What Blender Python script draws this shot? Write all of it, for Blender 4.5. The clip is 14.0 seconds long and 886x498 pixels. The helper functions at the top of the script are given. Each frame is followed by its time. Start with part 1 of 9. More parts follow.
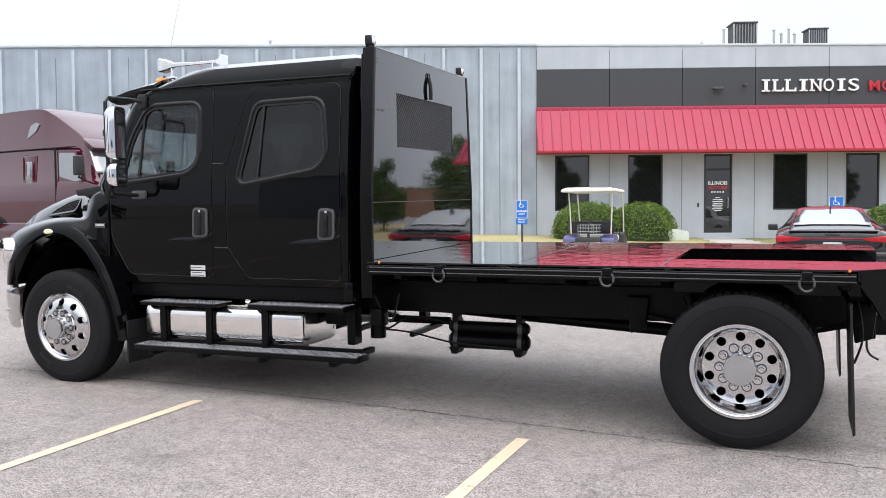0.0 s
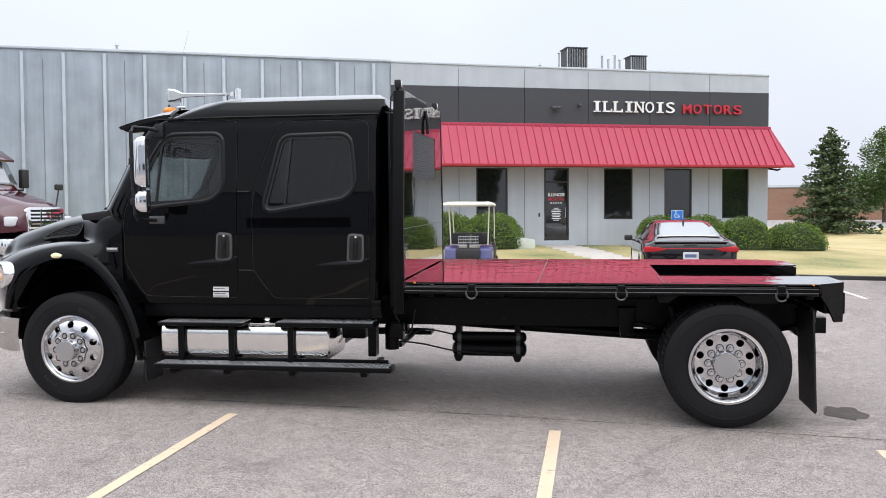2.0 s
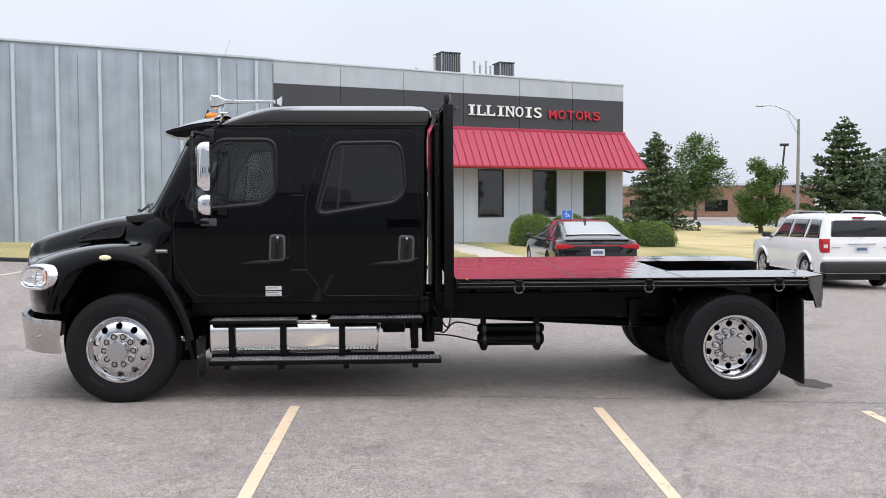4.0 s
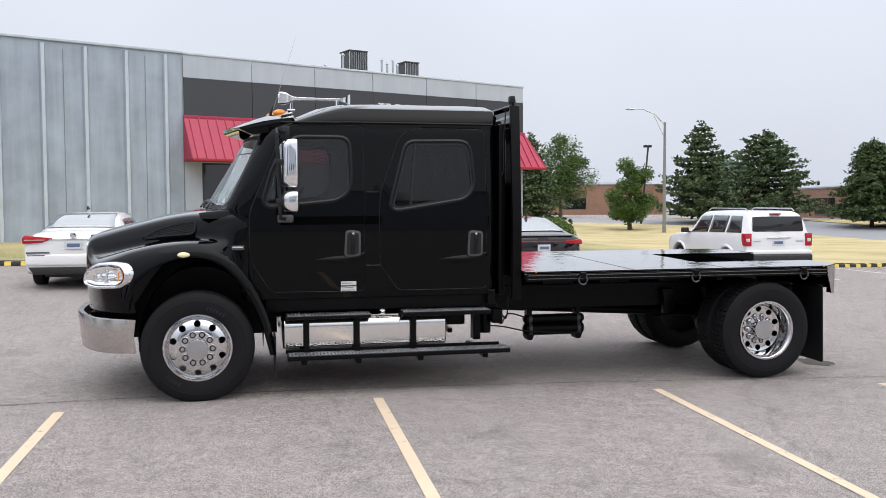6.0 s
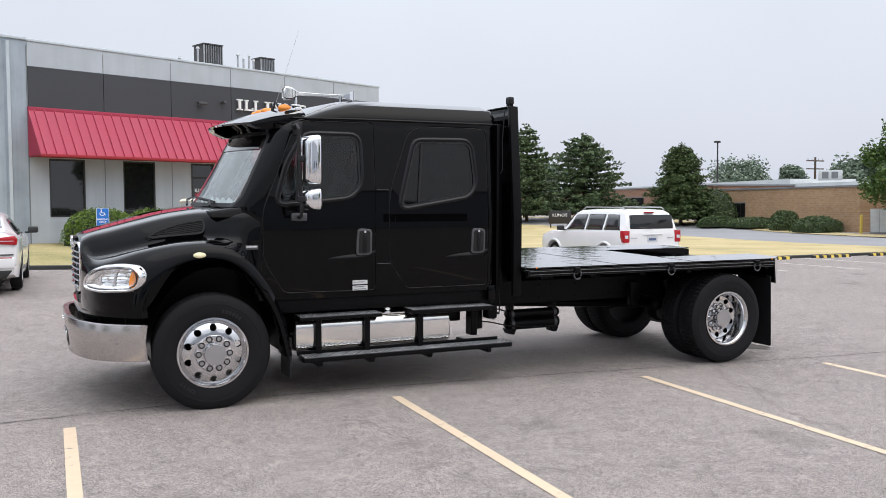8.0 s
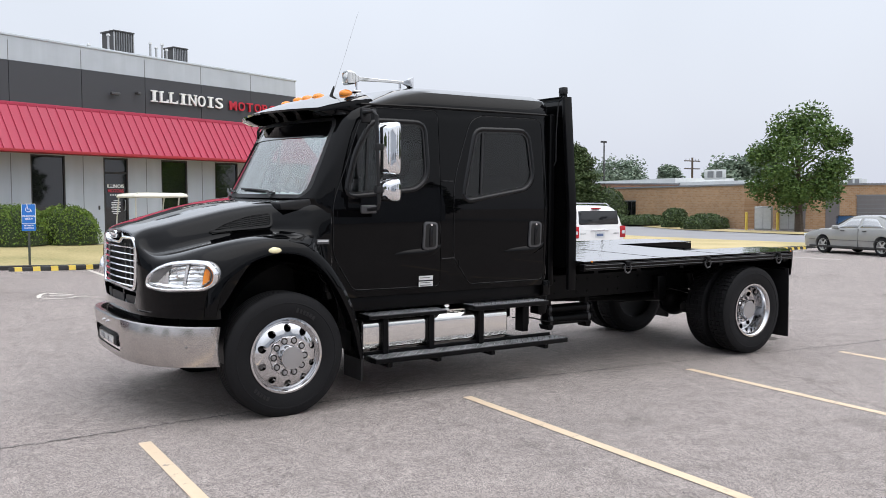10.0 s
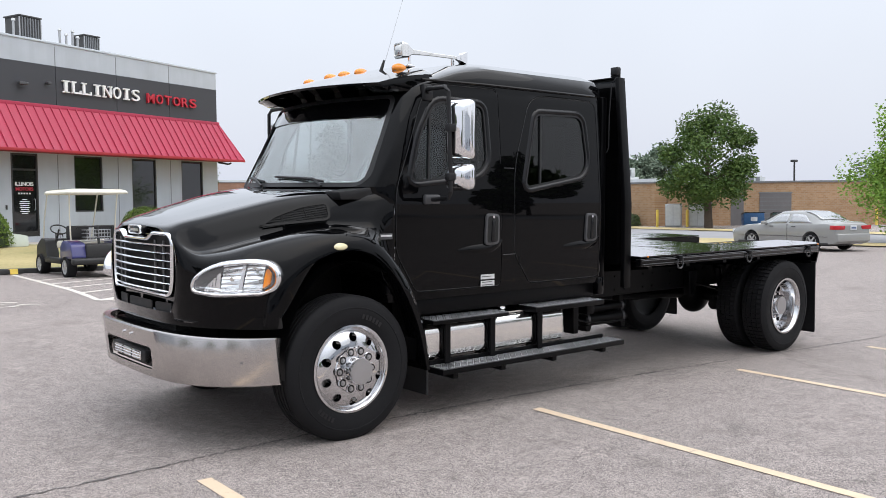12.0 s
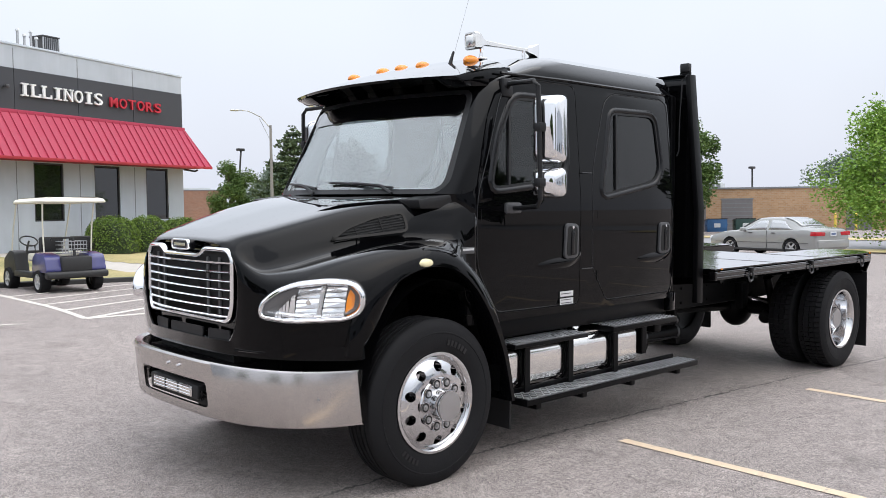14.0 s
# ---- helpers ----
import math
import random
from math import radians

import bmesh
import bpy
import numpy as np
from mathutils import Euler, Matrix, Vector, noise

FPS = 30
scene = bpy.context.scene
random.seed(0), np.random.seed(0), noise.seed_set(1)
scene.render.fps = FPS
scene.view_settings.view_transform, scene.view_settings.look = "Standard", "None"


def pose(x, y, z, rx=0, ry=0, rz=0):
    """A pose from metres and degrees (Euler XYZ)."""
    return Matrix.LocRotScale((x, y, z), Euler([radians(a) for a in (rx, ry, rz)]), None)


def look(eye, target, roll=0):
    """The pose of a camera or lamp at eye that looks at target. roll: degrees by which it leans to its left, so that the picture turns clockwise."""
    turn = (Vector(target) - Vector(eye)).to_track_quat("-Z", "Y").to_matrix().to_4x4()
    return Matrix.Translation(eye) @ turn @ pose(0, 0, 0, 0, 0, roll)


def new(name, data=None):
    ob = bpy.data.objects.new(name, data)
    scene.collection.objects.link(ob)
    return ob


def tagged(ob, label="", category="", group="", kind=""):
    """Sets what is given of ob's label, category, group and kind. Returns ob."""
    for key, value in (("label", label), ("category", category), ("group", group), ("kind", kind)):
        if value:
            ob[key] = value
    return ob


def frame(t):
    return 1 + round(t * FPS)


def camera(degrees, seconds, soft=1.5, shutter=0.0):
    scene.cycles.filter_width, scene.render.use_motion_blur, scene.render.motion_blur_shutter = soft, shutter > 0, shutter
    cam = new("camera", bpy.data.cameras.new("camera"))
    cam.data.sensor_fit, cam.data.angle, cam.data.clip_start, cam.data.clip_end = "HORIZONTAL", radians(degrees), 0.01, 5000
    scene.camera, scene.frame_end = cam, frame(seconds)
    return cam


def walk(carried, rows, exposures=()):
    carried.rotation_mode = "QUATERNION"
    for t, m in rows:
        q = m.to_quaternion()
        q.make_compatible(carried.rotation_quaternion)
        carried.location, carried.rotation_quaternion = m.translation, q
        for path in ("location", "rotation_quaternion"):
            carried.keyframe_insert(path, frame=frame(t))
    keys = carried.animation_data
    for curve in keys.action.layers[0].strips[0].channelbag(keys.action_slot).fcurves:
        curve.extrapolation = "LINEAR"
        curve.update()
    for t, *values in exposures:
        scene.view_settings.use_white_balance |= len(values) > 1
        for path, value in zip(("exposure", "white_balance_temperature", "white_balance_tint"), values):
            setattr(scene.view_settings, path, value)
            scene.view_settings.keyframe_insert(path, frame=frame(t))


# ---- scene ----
cam = camera(53.7, 14.0, soft=0.9)
METRES, EYE, TILT, LEAN, TURN = 14.0, 1.63, 0.0, 0.0, 22.0
ROWS = [
    (0.0, 0.0, 0.0, 0.0, -0.02, -2.46, 0.35),
    (0.5, -0.0361, -0.0168, 0.0053, -3.8, -2.33, 0.39),
    (1.0, -0.0746, -0.0247, 0.0087, -7.24, -2.27, 0.39),
    (1.5, -0.1125, -0.0412, 0.0113, -10.33, -2.26, 0.37),
    (2.0, -0.1476, -0.0534, 0.0151, -13.17, -2.28, 0.35),
    (4.5, -0.3548, -0.0437, 0.0206, -27.52, -2.58, 0.18),
    (5.0, -0.3922, -0.0277, 0.0178, -29.88, -2.63, 0.18),
    (5.5, -0.4314, -0.0138, 0.0178, -32.17, -2.66, 0.2),
    (6.0, -0.4678, 0.0006, 0.0197, -34.6, -2.7, 0.27),
    (6.5, -0.4971, 0.0294, 0.0193, -37.49, -2.75, 0.31),
    (7.0, -0.5295, 0.0481, 0.0192, -40.79, -2.75, 0.35),
    (9.5, -0.638, 0.1834, 0.0173, -53.9, -2.87, 0.21),
    (10.0, -0.6507, 0.2146, 0.0152, -55.24, -2.91, 0.28),
    (10.5, -0.6573, 0.2492, 0.0155, -56.69, -2.96, 0.38),
    (11.0, -0.653, 0.2817, 0.013, -58.44, -2.98, 0.45),
    (11.5, -0.6507, 0.3063, 0.0099, -60.35, -2.96, 0.51),
    (12.0, -0.6504, 0.3418, 0.0096, -62.17, -2.95, 0.57),
    (12.5, -0.6432, 0.3706, 0.0076, -63.61, -2.88, 0.6),
    (13.0, -0.626, 0.3922, 0.0083, -64.55, -2.81, 0.65),
    (13.5, -0.6262, 0.4134, 0.0091, -65.12, -2.67, 0.72),
    (14.0, -0.6289, 0.4303, 0.0114, -65.42, -2.51, 0.79),
]
walk(cam, [(t, pose(6.53, -7.58, EYE, TILT, LEAN, TURN) @ pose(METRES * x, METRES * y, METRES * z, 90 + pitch, roll, yaw)) for t, x, y, z, yaw, pitch, roll in ROWS],
     [(0.0, 0.32), (1.0, 0.23), (2.0, 0.14), (4.5, 0.0), (7.0, -0.08), (9.5, -0.04), (12.0, 0.02), (14.0, 0.10)])

# ---- world, sun, exposure ----
world = bpy.data.worlds.new("overcast_sky")
scene.world = world
world.use_nodes = True
wn, wl = world.node_tree.nodes, world.node_tree.links
wn.clear()
w_out = wn.new("ShaderNodeOutputWorld")
w_bg = wn.new("ShaderNodeBackground")
w_sky = wn.new("ShaderNodeTexSky")
w_sky.sky_type = "NISHITA"
w_sky.sun_disc = False
w_sky.sun_elevation, w_sky.sun_rotation = radians(55), radians(150)
w_sky.air_density, w_sky.dust_density = 1.5, 6.0
w_tc = wn.new("ShaderNodeTexCoord")
w_sep = wn.new("ShaderNodeSeparateXYZ")
w_ramp = wn.new("ShaderNodeValToRGB")          # overcast dome: the zenith is brighter than the horizon
w_ramp.color_ramp.elements[0].position, w_ramp.color_ramp.elements[0].color = 0.0, (0.71, 0.748, 0.86, 1)
w_ramp.color_ramp.elements[1].position, w_ramp.color_ramp.elements[1].color = 1.0, (2.25, 2.36, 2.58, 1)
w_mid = w_ramp.color_ramp.elements.new(0.3)
w_mid.color = (0.82, 0.872, 0.965, 1)
w_noise = wn.new("ShaderNodeTexNoise")
w_noise.inputs["Scale"].default_value, w_noise.inputs["Detail"].default_value = 2.2, 3
w_cl = wn.new("ShaderNodeMapRange")
w_cl.inputs[1].default_value, w_cl.inputs[2].default_value = 0.3, 0.7
w_cl.inputs[3].default_value, w_cl.inputs[4].default_value = 0.95, 1.05
w_mul = wn.new("ShaderNodeVectorMath")
w_mul.operation = "SCALE"
w_add = wn.new("ShaderNodeMix")
w_add.data_type = "RGBA"
w_add.inputs[0].default_value = 0.02
wl.new(w_tc.outputs["Generated"], w_sep.inputs[0])
wl.new(w_sep.outputs[2], w_ramp.inputs[0])
wl.new(w_tc.outputs["Generated"], w_noise.inputs["Vector"])
wl.new(w_noise.outputs[0], w_cl.inputs[0])
wl.new(w_ramp.outputs[0], w_mul.inputs[0])
wl.new(w_cl.outputs[0], w_mul.inputs["Scale"])
wl.new(w_mul.outputs[0], w_add.inputs[6])
wl.new(w_sky.outputs[0], w_add.inputs[7])
wl.new(w_add.outputs[2], w_bg.inputs[0])
wl.new(w_bg.outputs[0], w_out.inputs[0])
w_bg.inputs[1].default_value = 1.0

sun = new("sun", bpy.data.lights.new("sun", "SUN"))
sun.data.energy, sun.data.angle, sun.data.color = 0.9, radians(70), (1.0, 0.96, 0.9)
sun.matrix_world = look((6, -12, 30), (0, 0, 0))
scene.view_settings.exposure = 0.0


# ---- materials ----
def mat(name, color, rough=0.5, metal=0.0, var=0.12, scale=6.0, bump=0.0, bscale=60.0, coat=0.0, alpha=None, spec=0.5, rand=0.0, stain=0.0):
    """A procedural surface: two scales of colour variation, roughness variation and fine relief."""
    m = bpy.data.materials.new(name)
    m.use_nodes = True
    n, l = m.node_tree.nodes, m.node_tree.links
    b = n["Principled BSDF"]
    tc = n.new("ShaderNodeTexCoord")
    n1 = n.new("ShaderNodeTexNoise")
    n1.inputs["Scale"].default_value, n1.inputs["Detail"].default_value = scale, 6
    n2 = n.new("ShaderNodeTexNoise")
    n2.inputs["Scale"].default_value, n2.inputs["Detail"].default_value = scale * 0.13, 3
    l.new(tc.outputs["Object"], n1.inputs["Vector"])
    l.new(tc.outputs["Object"], n2.inputs["Vector"])
    mx = n.new("ShaderNodeMath")
    mx.operation = "ADD"
    l.new(n1.outputs[0], mx.inputs[0])
    l.new(n2.outputs[0], mx.inputs[1])
    mr = n.new("ShaderNodeMapRange")
    mr.inputs[1].default_value, mr.inputs[2].default_value = 0.6, 1.4
    mr.inputs[3].default_value, mr.inputs[4].default_value = 1 - var, 1 + var
    l.new(mx.outputs[0], mr.inputs[0])
    sc = n.new("ShaderNodeVectorMath")
    sc.operation = "SCALE"
    sc.inputs[0].default_value = color
    src = mr.outputs[0]
    if rand:
        oi = n.new("ShaderNodeObjectInfo")
        r2 = n.new("ShaderNodeMapRange")
        r2.inputs[3].default_value, r2.inputs[4].default_value = 1 - rand, 1 + rand
        l.new(oi.outputs["Random"], r2.inputs[0])
        m2 = n.new("ShaderNodeMath")
        m2.operation = "MULTIPLY"
        l.new(src, m2.inputs[0])
        l.new(r2.outputs[0], m2.inputs[1])
        src = m2.outputs[0]
    l.new(src, sc.inputs["Scale"])
    l.new(sc.outputs[0], b.inputs["Base Color"])
    rr = n.new("ShaderNodeMapRange")
    rr.inputs[3].default_value, rr.inputs[4].default_value = max(0.0, rough * 0.8), min(1.0, rough * 1.2)
    l.new(n1.outputs[0], rr.inputs[0])
    l.new(rr.outputs[0], b.inputs["Roughness"])
    b.inputs["Metallic"].default_value = metal
    b.inputs["Specular IOR Level"].default_value = spec
    b.inputs["Coat Weight"].default_value = coat
    b.inputs["Coat Roughness"].default_value = 0.02
    if bump:
        n3 = n.new("ShaderNodeTexNoise")
        n3.inputs["Scale"].default_value, n3.inputs["Detail"].default_value = bscale, 4
        l.new(tc.outputs["Object"], n3.inputs["Vector"])
        bp = n.new("ShaderNodeBump")
        bp.inputs["Strength"].default_value, bp.inputs["Distance"].default_value = bump, 0.01
        l.new(n3.outputs[0], bp.inputs["Height"])
        l.new(bp.outputs[0], b.inputs["Normal"])
    return m


def glass(name, tint, rough=0.0, trans=1.0, ior=1.45):
    m = bpy.data.materials.new(name)
    m.use_nodes = True
    b = m.node_tree.nodes["Principled BSDF"]
    b.inputs["Base Color"].default_value = (*tint, 1)
    b.inputs["Transmission Weight"].default_value = trans
    b.inputs["Roughness"].default_value = rough
    b.inputs["IOR"].default_value = ior
    return m


def asphalt_material():
    m = mat("old_asphalt", (0.262, 0.236, 0.226), 0.9, var=0.13, scale=2.2)
    n, l = m.node_tree.nodes, m.node_tree.links
    b = n["Principled BSDF"]
    tc = n.new("ShaderNodeTexCoord")
    ag = n.new("ShaderNodeTexVoronoi")          # pale and dark aggregate
    ag.inputs["Scale"].default_value = 165
    l.new(tc.outputs["Object"], ag.inputs["Vector"])
    ar = n.new("ShaderNodeValToRGB")
    ar.color_ramp.elements[0].position, ar.color_ramp.elements[0].color = 0.12, (0.26, 0.26, 0.275, 1)
    ar.color_ramp.elements[1].position, ar.color_ramp.elements[1].color = 0.88, (1.80, 1.73, 1.66, 1)
    l.new(ag.outputs["Color"], ar.inputs[0])
    cr = n.new("ShaderNodeTexVoronoi")          # long cracks, bent by noise
    cr.feature = "DISTANCE_TO_EDGE"
    cr.inputs["Scale"].default_value = 0.11
    wz = n.new("ShaderNodeTexNoise")
    wz.inputs["Scale"].default_value, wz.inputs["Detail"].default_value = 1.3, 8
    l.new(tc.outputs["Object"], wz.inputs["Vector"])
    ws = n.new("ShaderNodeVectorMath")
    ws.operation = "MULTIPLY_ADD"
    ws.inputs[1].default_value = (1.4, 1.4, 0)
    l.new(wz.outputs["Color"], ws.inputs[0])
    l.new(tc.outputs["Object"], ws.inputs[2])
    l.new(ws.outputs[0], cr.inputs["Vector"])
    cm = n.new("ShaderNodeMapRange")
    cm.inputs[1].default_value, cm.inputs[2].default_value = 0.0008, 0.0035
    cm.inputs[3].default_value, cm.inputs[4].default_value = 0.85, 1.0
    l.new(cr.outputs["Distance"], cm.inputs[0])
    st = n.new("ShaderNodeTexNoise")            # dark worn patches and drips
    st.inputs["Scale"].default_value, st.inputs["Detail"].default_value = 0.9, 9
    l.new(tc.outputs["Object"], st.inputs["Vector"])
    sm = n.new("ShaderNodeMapRange")
    sm.inputs[1].default_value, sm.inputs[2].default_value = 0.60, 0.75
    sm.inputs[3].default_value, sm.inputs[4].default_value = 1.0, 0.72
    l.new(st.outputs[0], sm.inputs[0])
    mo = n.new("ShaderNodeTexNoise")            # mottling at a hand's width
    mo.inputs["Scale"].default_value, mo.inputs["Detail"].default_value, mo.inputs["Roughness"].default_value = 9, 8, 0.7
    l.new(tc.outputs["Object"], mo.inputs["Vector"])
    mm = n.new("ShaderNodeMapRange")
    mm.inputs[1].default_value, mm.inputs[2].default_value, mm.inputs[3].default_value, mm.inputs[4].default_value = 0.3, 0.7, 0.80, 1.20
    l.new(mo.outputs[0], mm.inputs[0])
    ms = n.new("ShaderNodeVectorMath")
    ms.operation = "SCALE"
    l.new(b.inputs["Base Color"].links[0].from_socket, ms.inputs[0])
    l.new(mm.outputs[0], ms.inputs["Scale"])
    base = ms.outputs[0]
    a = n.new("ShaderNodeVectorMath")
    a.operation = "MULTIPLY"
    l.new(base, a.inputs[0])
    l.new(ar.outputs[0], a.inputs[1])
    c = n.new("ShaderNodeMath")
    c.operation = "MULTIPLY"
    l.new(cm.outputs[0], c.inputs[0])
    l.new(sm.outputs[0], c.inputs[1])
    d = n.new("ShaderNodeVectorMath")
    d.operation = "SCALE"
    l.new(a.outputs[0], d.inputs[0])
    l.new(c.outputs[0], d.inputs["Scale"])
    l.new(d.outputs[0], b.inputs["Base Color"])
    bp = n.new("ShaderNodeBump")
    bp.inputs["Strength"].default_value, bp.inputs["Distance"].default_value = 0.7, 0.006
    l.new(ag.outputs["Distance"], bp.inputs["Height"])
    l.new(bp.outputs[0], b.inputs["Normal"])
    return m


def paint_line_material(name, color):
    """Road paint worn through to the asphalt in flakes."""
    m = mat(name, color, 0.8, var=0.08, scale=10, bump=0.3, bscale=90)
    n, l = m.node_tree.nodes, m.node_tree.links
    b = n["Principled BSDF"]
    base = b.inputs["Base Color"].links[0].from_socket
    tc = n.new("ShaderNodeTexCoord")
    w = n.new("ShaderNodeTexNoise")
    w.inputs["Scale"].default_value, w.inputs["Detail"].default_value, w.inputs["Roughness"].default_value = 7, 10, 0.75
    l.new(tc.outputs["Object"], w.inputs["Vector"])
    r = n.new("ShaderNodeMapRange")
    r.inputs[1].default_value, r.inputs[2].default_value = 0.585, 0.64
    l.new(w.outputs[0], r.inputs[0])
    x = n.new("ShaderNodeMix")
    x.data_type = "RGBA"
    x.inputs[7].default_value = (0.22, 0.2, 0.19, 1)
    l.new(r.outputs[0], x.inputs[0])
    l.new(base, x.inputs[6])
    l.new(x.outputs[2], b.inputs["Base Color"])
    return m


def leaf_material(name, c0, c1):
    m = mat(name, c0, 0.6, var=0.2, scale=2.0)
    n, l = m.node_tree.nodes, m.node_tree.links
    b = n["Principled BSDF"]
    g = n.new("ShaderNodeNewGeometry")
    x = n.new("ShaderNodeMix")
    x.data_type = "RGBA"
    x.inputs[6].default_value, x.inputs[7].default_value = (*c0, 1), (*c1, 1)
    l.new(g.outputs["Random Per Island"], x.inputs[0])
    l.new(x.outputs[2], b.inputs["Base Color"])
    b.inputs["Subsurface Weight"].default_value = 0.0
    b.inputs["Specular IOR Level"].default_value = 0.3
    return m


def lawn_material(name, c0, c1, c2):
    m = mat(name, c0, 0.95, var=0.15, scale=8, bump=0.6, bscale=50)
    n, l = m.node_tree.nodes, m.node_tree.links
    b = n["Principled BSDF"]
    tc = n.new("ShaderNodeTexCoord")
    a = n.new("ShaderNodeTexNoise")
    a.inputs["Scale"].default_value, a.inputs["Detail"].default_value = 0.35, 8
    l.new(tc.outputs["Object"], a.inputs["Vector"])
    f = n.new("ShaderNodeTexNoise")
    f.inputs["Scale"].default_value, f.inputs["Detail"].default_value = 14, 6
    l.new(tc.outputs["Object"], f.inputs["Vector"])
    s = n.new("ShaderNodeMath")
    s.operation = "MULTIPLY_ADD"
    s.inputs[1].default_value = 0.5
    l.new(f.outputs[0], s.inputs[0])
    l.new(a.outputs[0], s.inputs[2])
    r = n.new("ShaderNodeValToRGB")
    r.color_ramp.elements[0].position, r.color_ramp.elements[0].color = 0.55, (*c0, 1)
    r.color_ramp.elements[1].position, r.color_ramp.elements[1].color = 0.95, (*c2, 1)
    e = r.color_ramp.elements.new(0.75)
    e.color = (*c1, 1)
    l.new(s.outputs[0], r.inputs[0])
    l.new(r.outputs[0], b.inputs["Base Color"])
    return m


def brick_material(name, c0, c1, mortar, scale=1.0):
    """Running bond on walls, for walls far off."""
    m = mat(name, c0, 0.9, var=0.1, scale=2)
    n, l = m.node_tree.nodes, m.node_tree.links
    b = n["Principled BSDF"]
    tc = n.new("ShaderNodeTexCoord")
    mp = n.new("ShaderNodeMapping")
    mp.inputs["Rotation"].default_value = (radians(90), 0, 0)
    l.new(tc.outputs["Object"], mp.inputs[0])
    br = n.new("ShaderNodeTexBrick")
    br.inputs["Color1"].default_value, br.inputs["Color2"].default_value = (*c0, 1), (*c1, 1)
    br.inputs["Mortar"].default_value = (*mortar, 1)
    br.inputs["Scale"].default_value = scale
    br.inputs["Mortar Size"].default_value = 0.012
    br.inputs["Brick Width"].default_value, br.inputs["Row Height"].default_value = 0.4, 0.2
    l.new(mp.outputs[0], br.inputs["Vector"])
    nz = n.new("ShaderNodeTexNoise")
    nz.inputs["Scale"].default_value, nz.inputs["Detail"].default_value = 0.4, 6
    l.new(tc.outputs["Object"], nz.inputs["Vector"])
    mr = n.new("ShaderNodeMapRange")
    mr.inputs[3].default_value, mr.inputs[4].default_value = 0.75, 1.25
    l.new(nz.outputs[0], mr.inputs[0])
    sc = n.new("ShaderNodeVectorMath")
    sc.operation = "SCALE"
    l.new(br.outputs[0], sc.inputs[0])
    l.new(mr.outputs[0], sc.inputs["Scale"])
    l.new(sc.outputs[0], b.inputs["Base Color"])
    return m


def weathered(m, lo, hi, stretch=0.06, scale=3.0):
    """Upright streaks and pale blotches on sheet metal, over the colour that is there."""
    n, l = m.node_tree.nodes, m.node_tree.links
    b = n["Principled BSDF"]
    base = b.inputs["Base Color"].links[0].from_socket
    tc = n.new("ShaderNodeTexCoord")
    mp = n.new("ShaderNodeMapping")
    mp.inputs["Scale"].default_value = (1, 1, stretch)
    l.new(tc.outputs["Object"], mp.inputs[0])
    st = n.new("ShaderNodeTexNoise")
    st.inputs["Scale"].default_value, st.inputs["Detail"].default_value, st.inputs["Roughness"].default_value = scale, 8, 0.65
    l.new(mp.outputs[0], st.inputs["Vector"])
    bl = n.new("ShaderNodeTexNoise")
    bl.inputs["Scale"].default_value, bl.inputs["Detail"].default_value = 1.1, 6
    l.new(tc.outputs["Object"], bl.inputs["Vector"])
    ad = n.new("ShaderNodeMath")
    ad.operation = "ADD"
    l.new(st.outputs[0], ad.inputs[0])
    l.new(bl.outputs[0], ad.inputs[1])
    r = n.new("ShaderNodeMapRange")
    r.inputs[1].default_value, r.inputs[2].default_value, r.inputs[3].default_value, r.inputs[4].default_value = 0.7, 1.3, lo, hi
    l.new(ad.outputs[0], r.inputs[0])
    sc = n.new("ShaderNodeVectorMath")
    sc.operation = "SCALE"
    l.new(base, sc.inputs[0])
    l.new(r.outputs[0], sc.inputs["Scale"])
    l.new(sc.outputs[0], b.inputs["Base Color"])


M_ASPHALT = asphalt_material()
M_LINE = paint_line_material("worn_yellow_line", (0.62, 0.485, 0.345))
M_LINEW = paint_line_material("worn_white_line", (0.62, 0.58, 0.52))
M_LAWN = lawn_material("dry_lawn", (0.15, 0.17, 0.06), (0.34, 0.29, 0.13), (0.44, 0.36, 0.18))
M_LAWN2 = lawn_material("dry_field", (0.31, 0.27, 0.12), (0.44, 0.35, 0.17), (0.50, 0.41, 0.22))
M_CONC = mat("concrete", (0.46, 0.43, 0.39), 0.9, var=0.14, scale=4, bump=0.2)
M_STREET = mat("street_asphalt", (0.24, 0.24, 0.25), 0.9, var=0.12, scale=2)
M_KERB = mat("kerb_black", (0.03, 0.03, 0.03), 0.8, var=0.3, scale=8, bump=0.3)
M_KERBY = mat("kerb_yellow", (0.75, 0.55, 0.1), 0.7, var=0.15, scale=8)
M_WALL = mat("pale_grey_panel", (0.44, 0.475, 0.52), 0.7, var=0.06, scale=1.2, bump=0.05, bscale=30)
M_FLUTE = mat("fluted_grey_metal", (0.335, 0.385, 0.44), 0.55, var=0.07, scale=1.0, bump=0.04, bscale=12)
# paler than the fluted sheet, for rib faces and copings
M_FLUTED = mat("pale_sheet_metal", (0.49, 0.54, 0.59), 0.6, var=0.12, scale=3)
M_SEAM = mat("dark_seam", (0.2, 0.21, 0.22), 0.8)
M_BAND = mat("charcoal_panel", (0.045, 0.047, 0.055), 0.6, var=0.08, scale=1.5)
M_AWN = mat("red_standing_seam_metal", (0.385, 0.026, 0.066), 0.5, var=0.06, scale=1.5)
M_AWND = mat("red_awning_soffit", (0.35, 0.02, 0.03), 0.7)
M_FRAME = mat("dark_bronze_frame", (0.025, 0.024, 0.024), 0.4, var=0.1)
M_DGLASS = mat("dark_window_glass", (0.012, 0.013, 0.014), 0.03, var=0.05, spec=0.8)
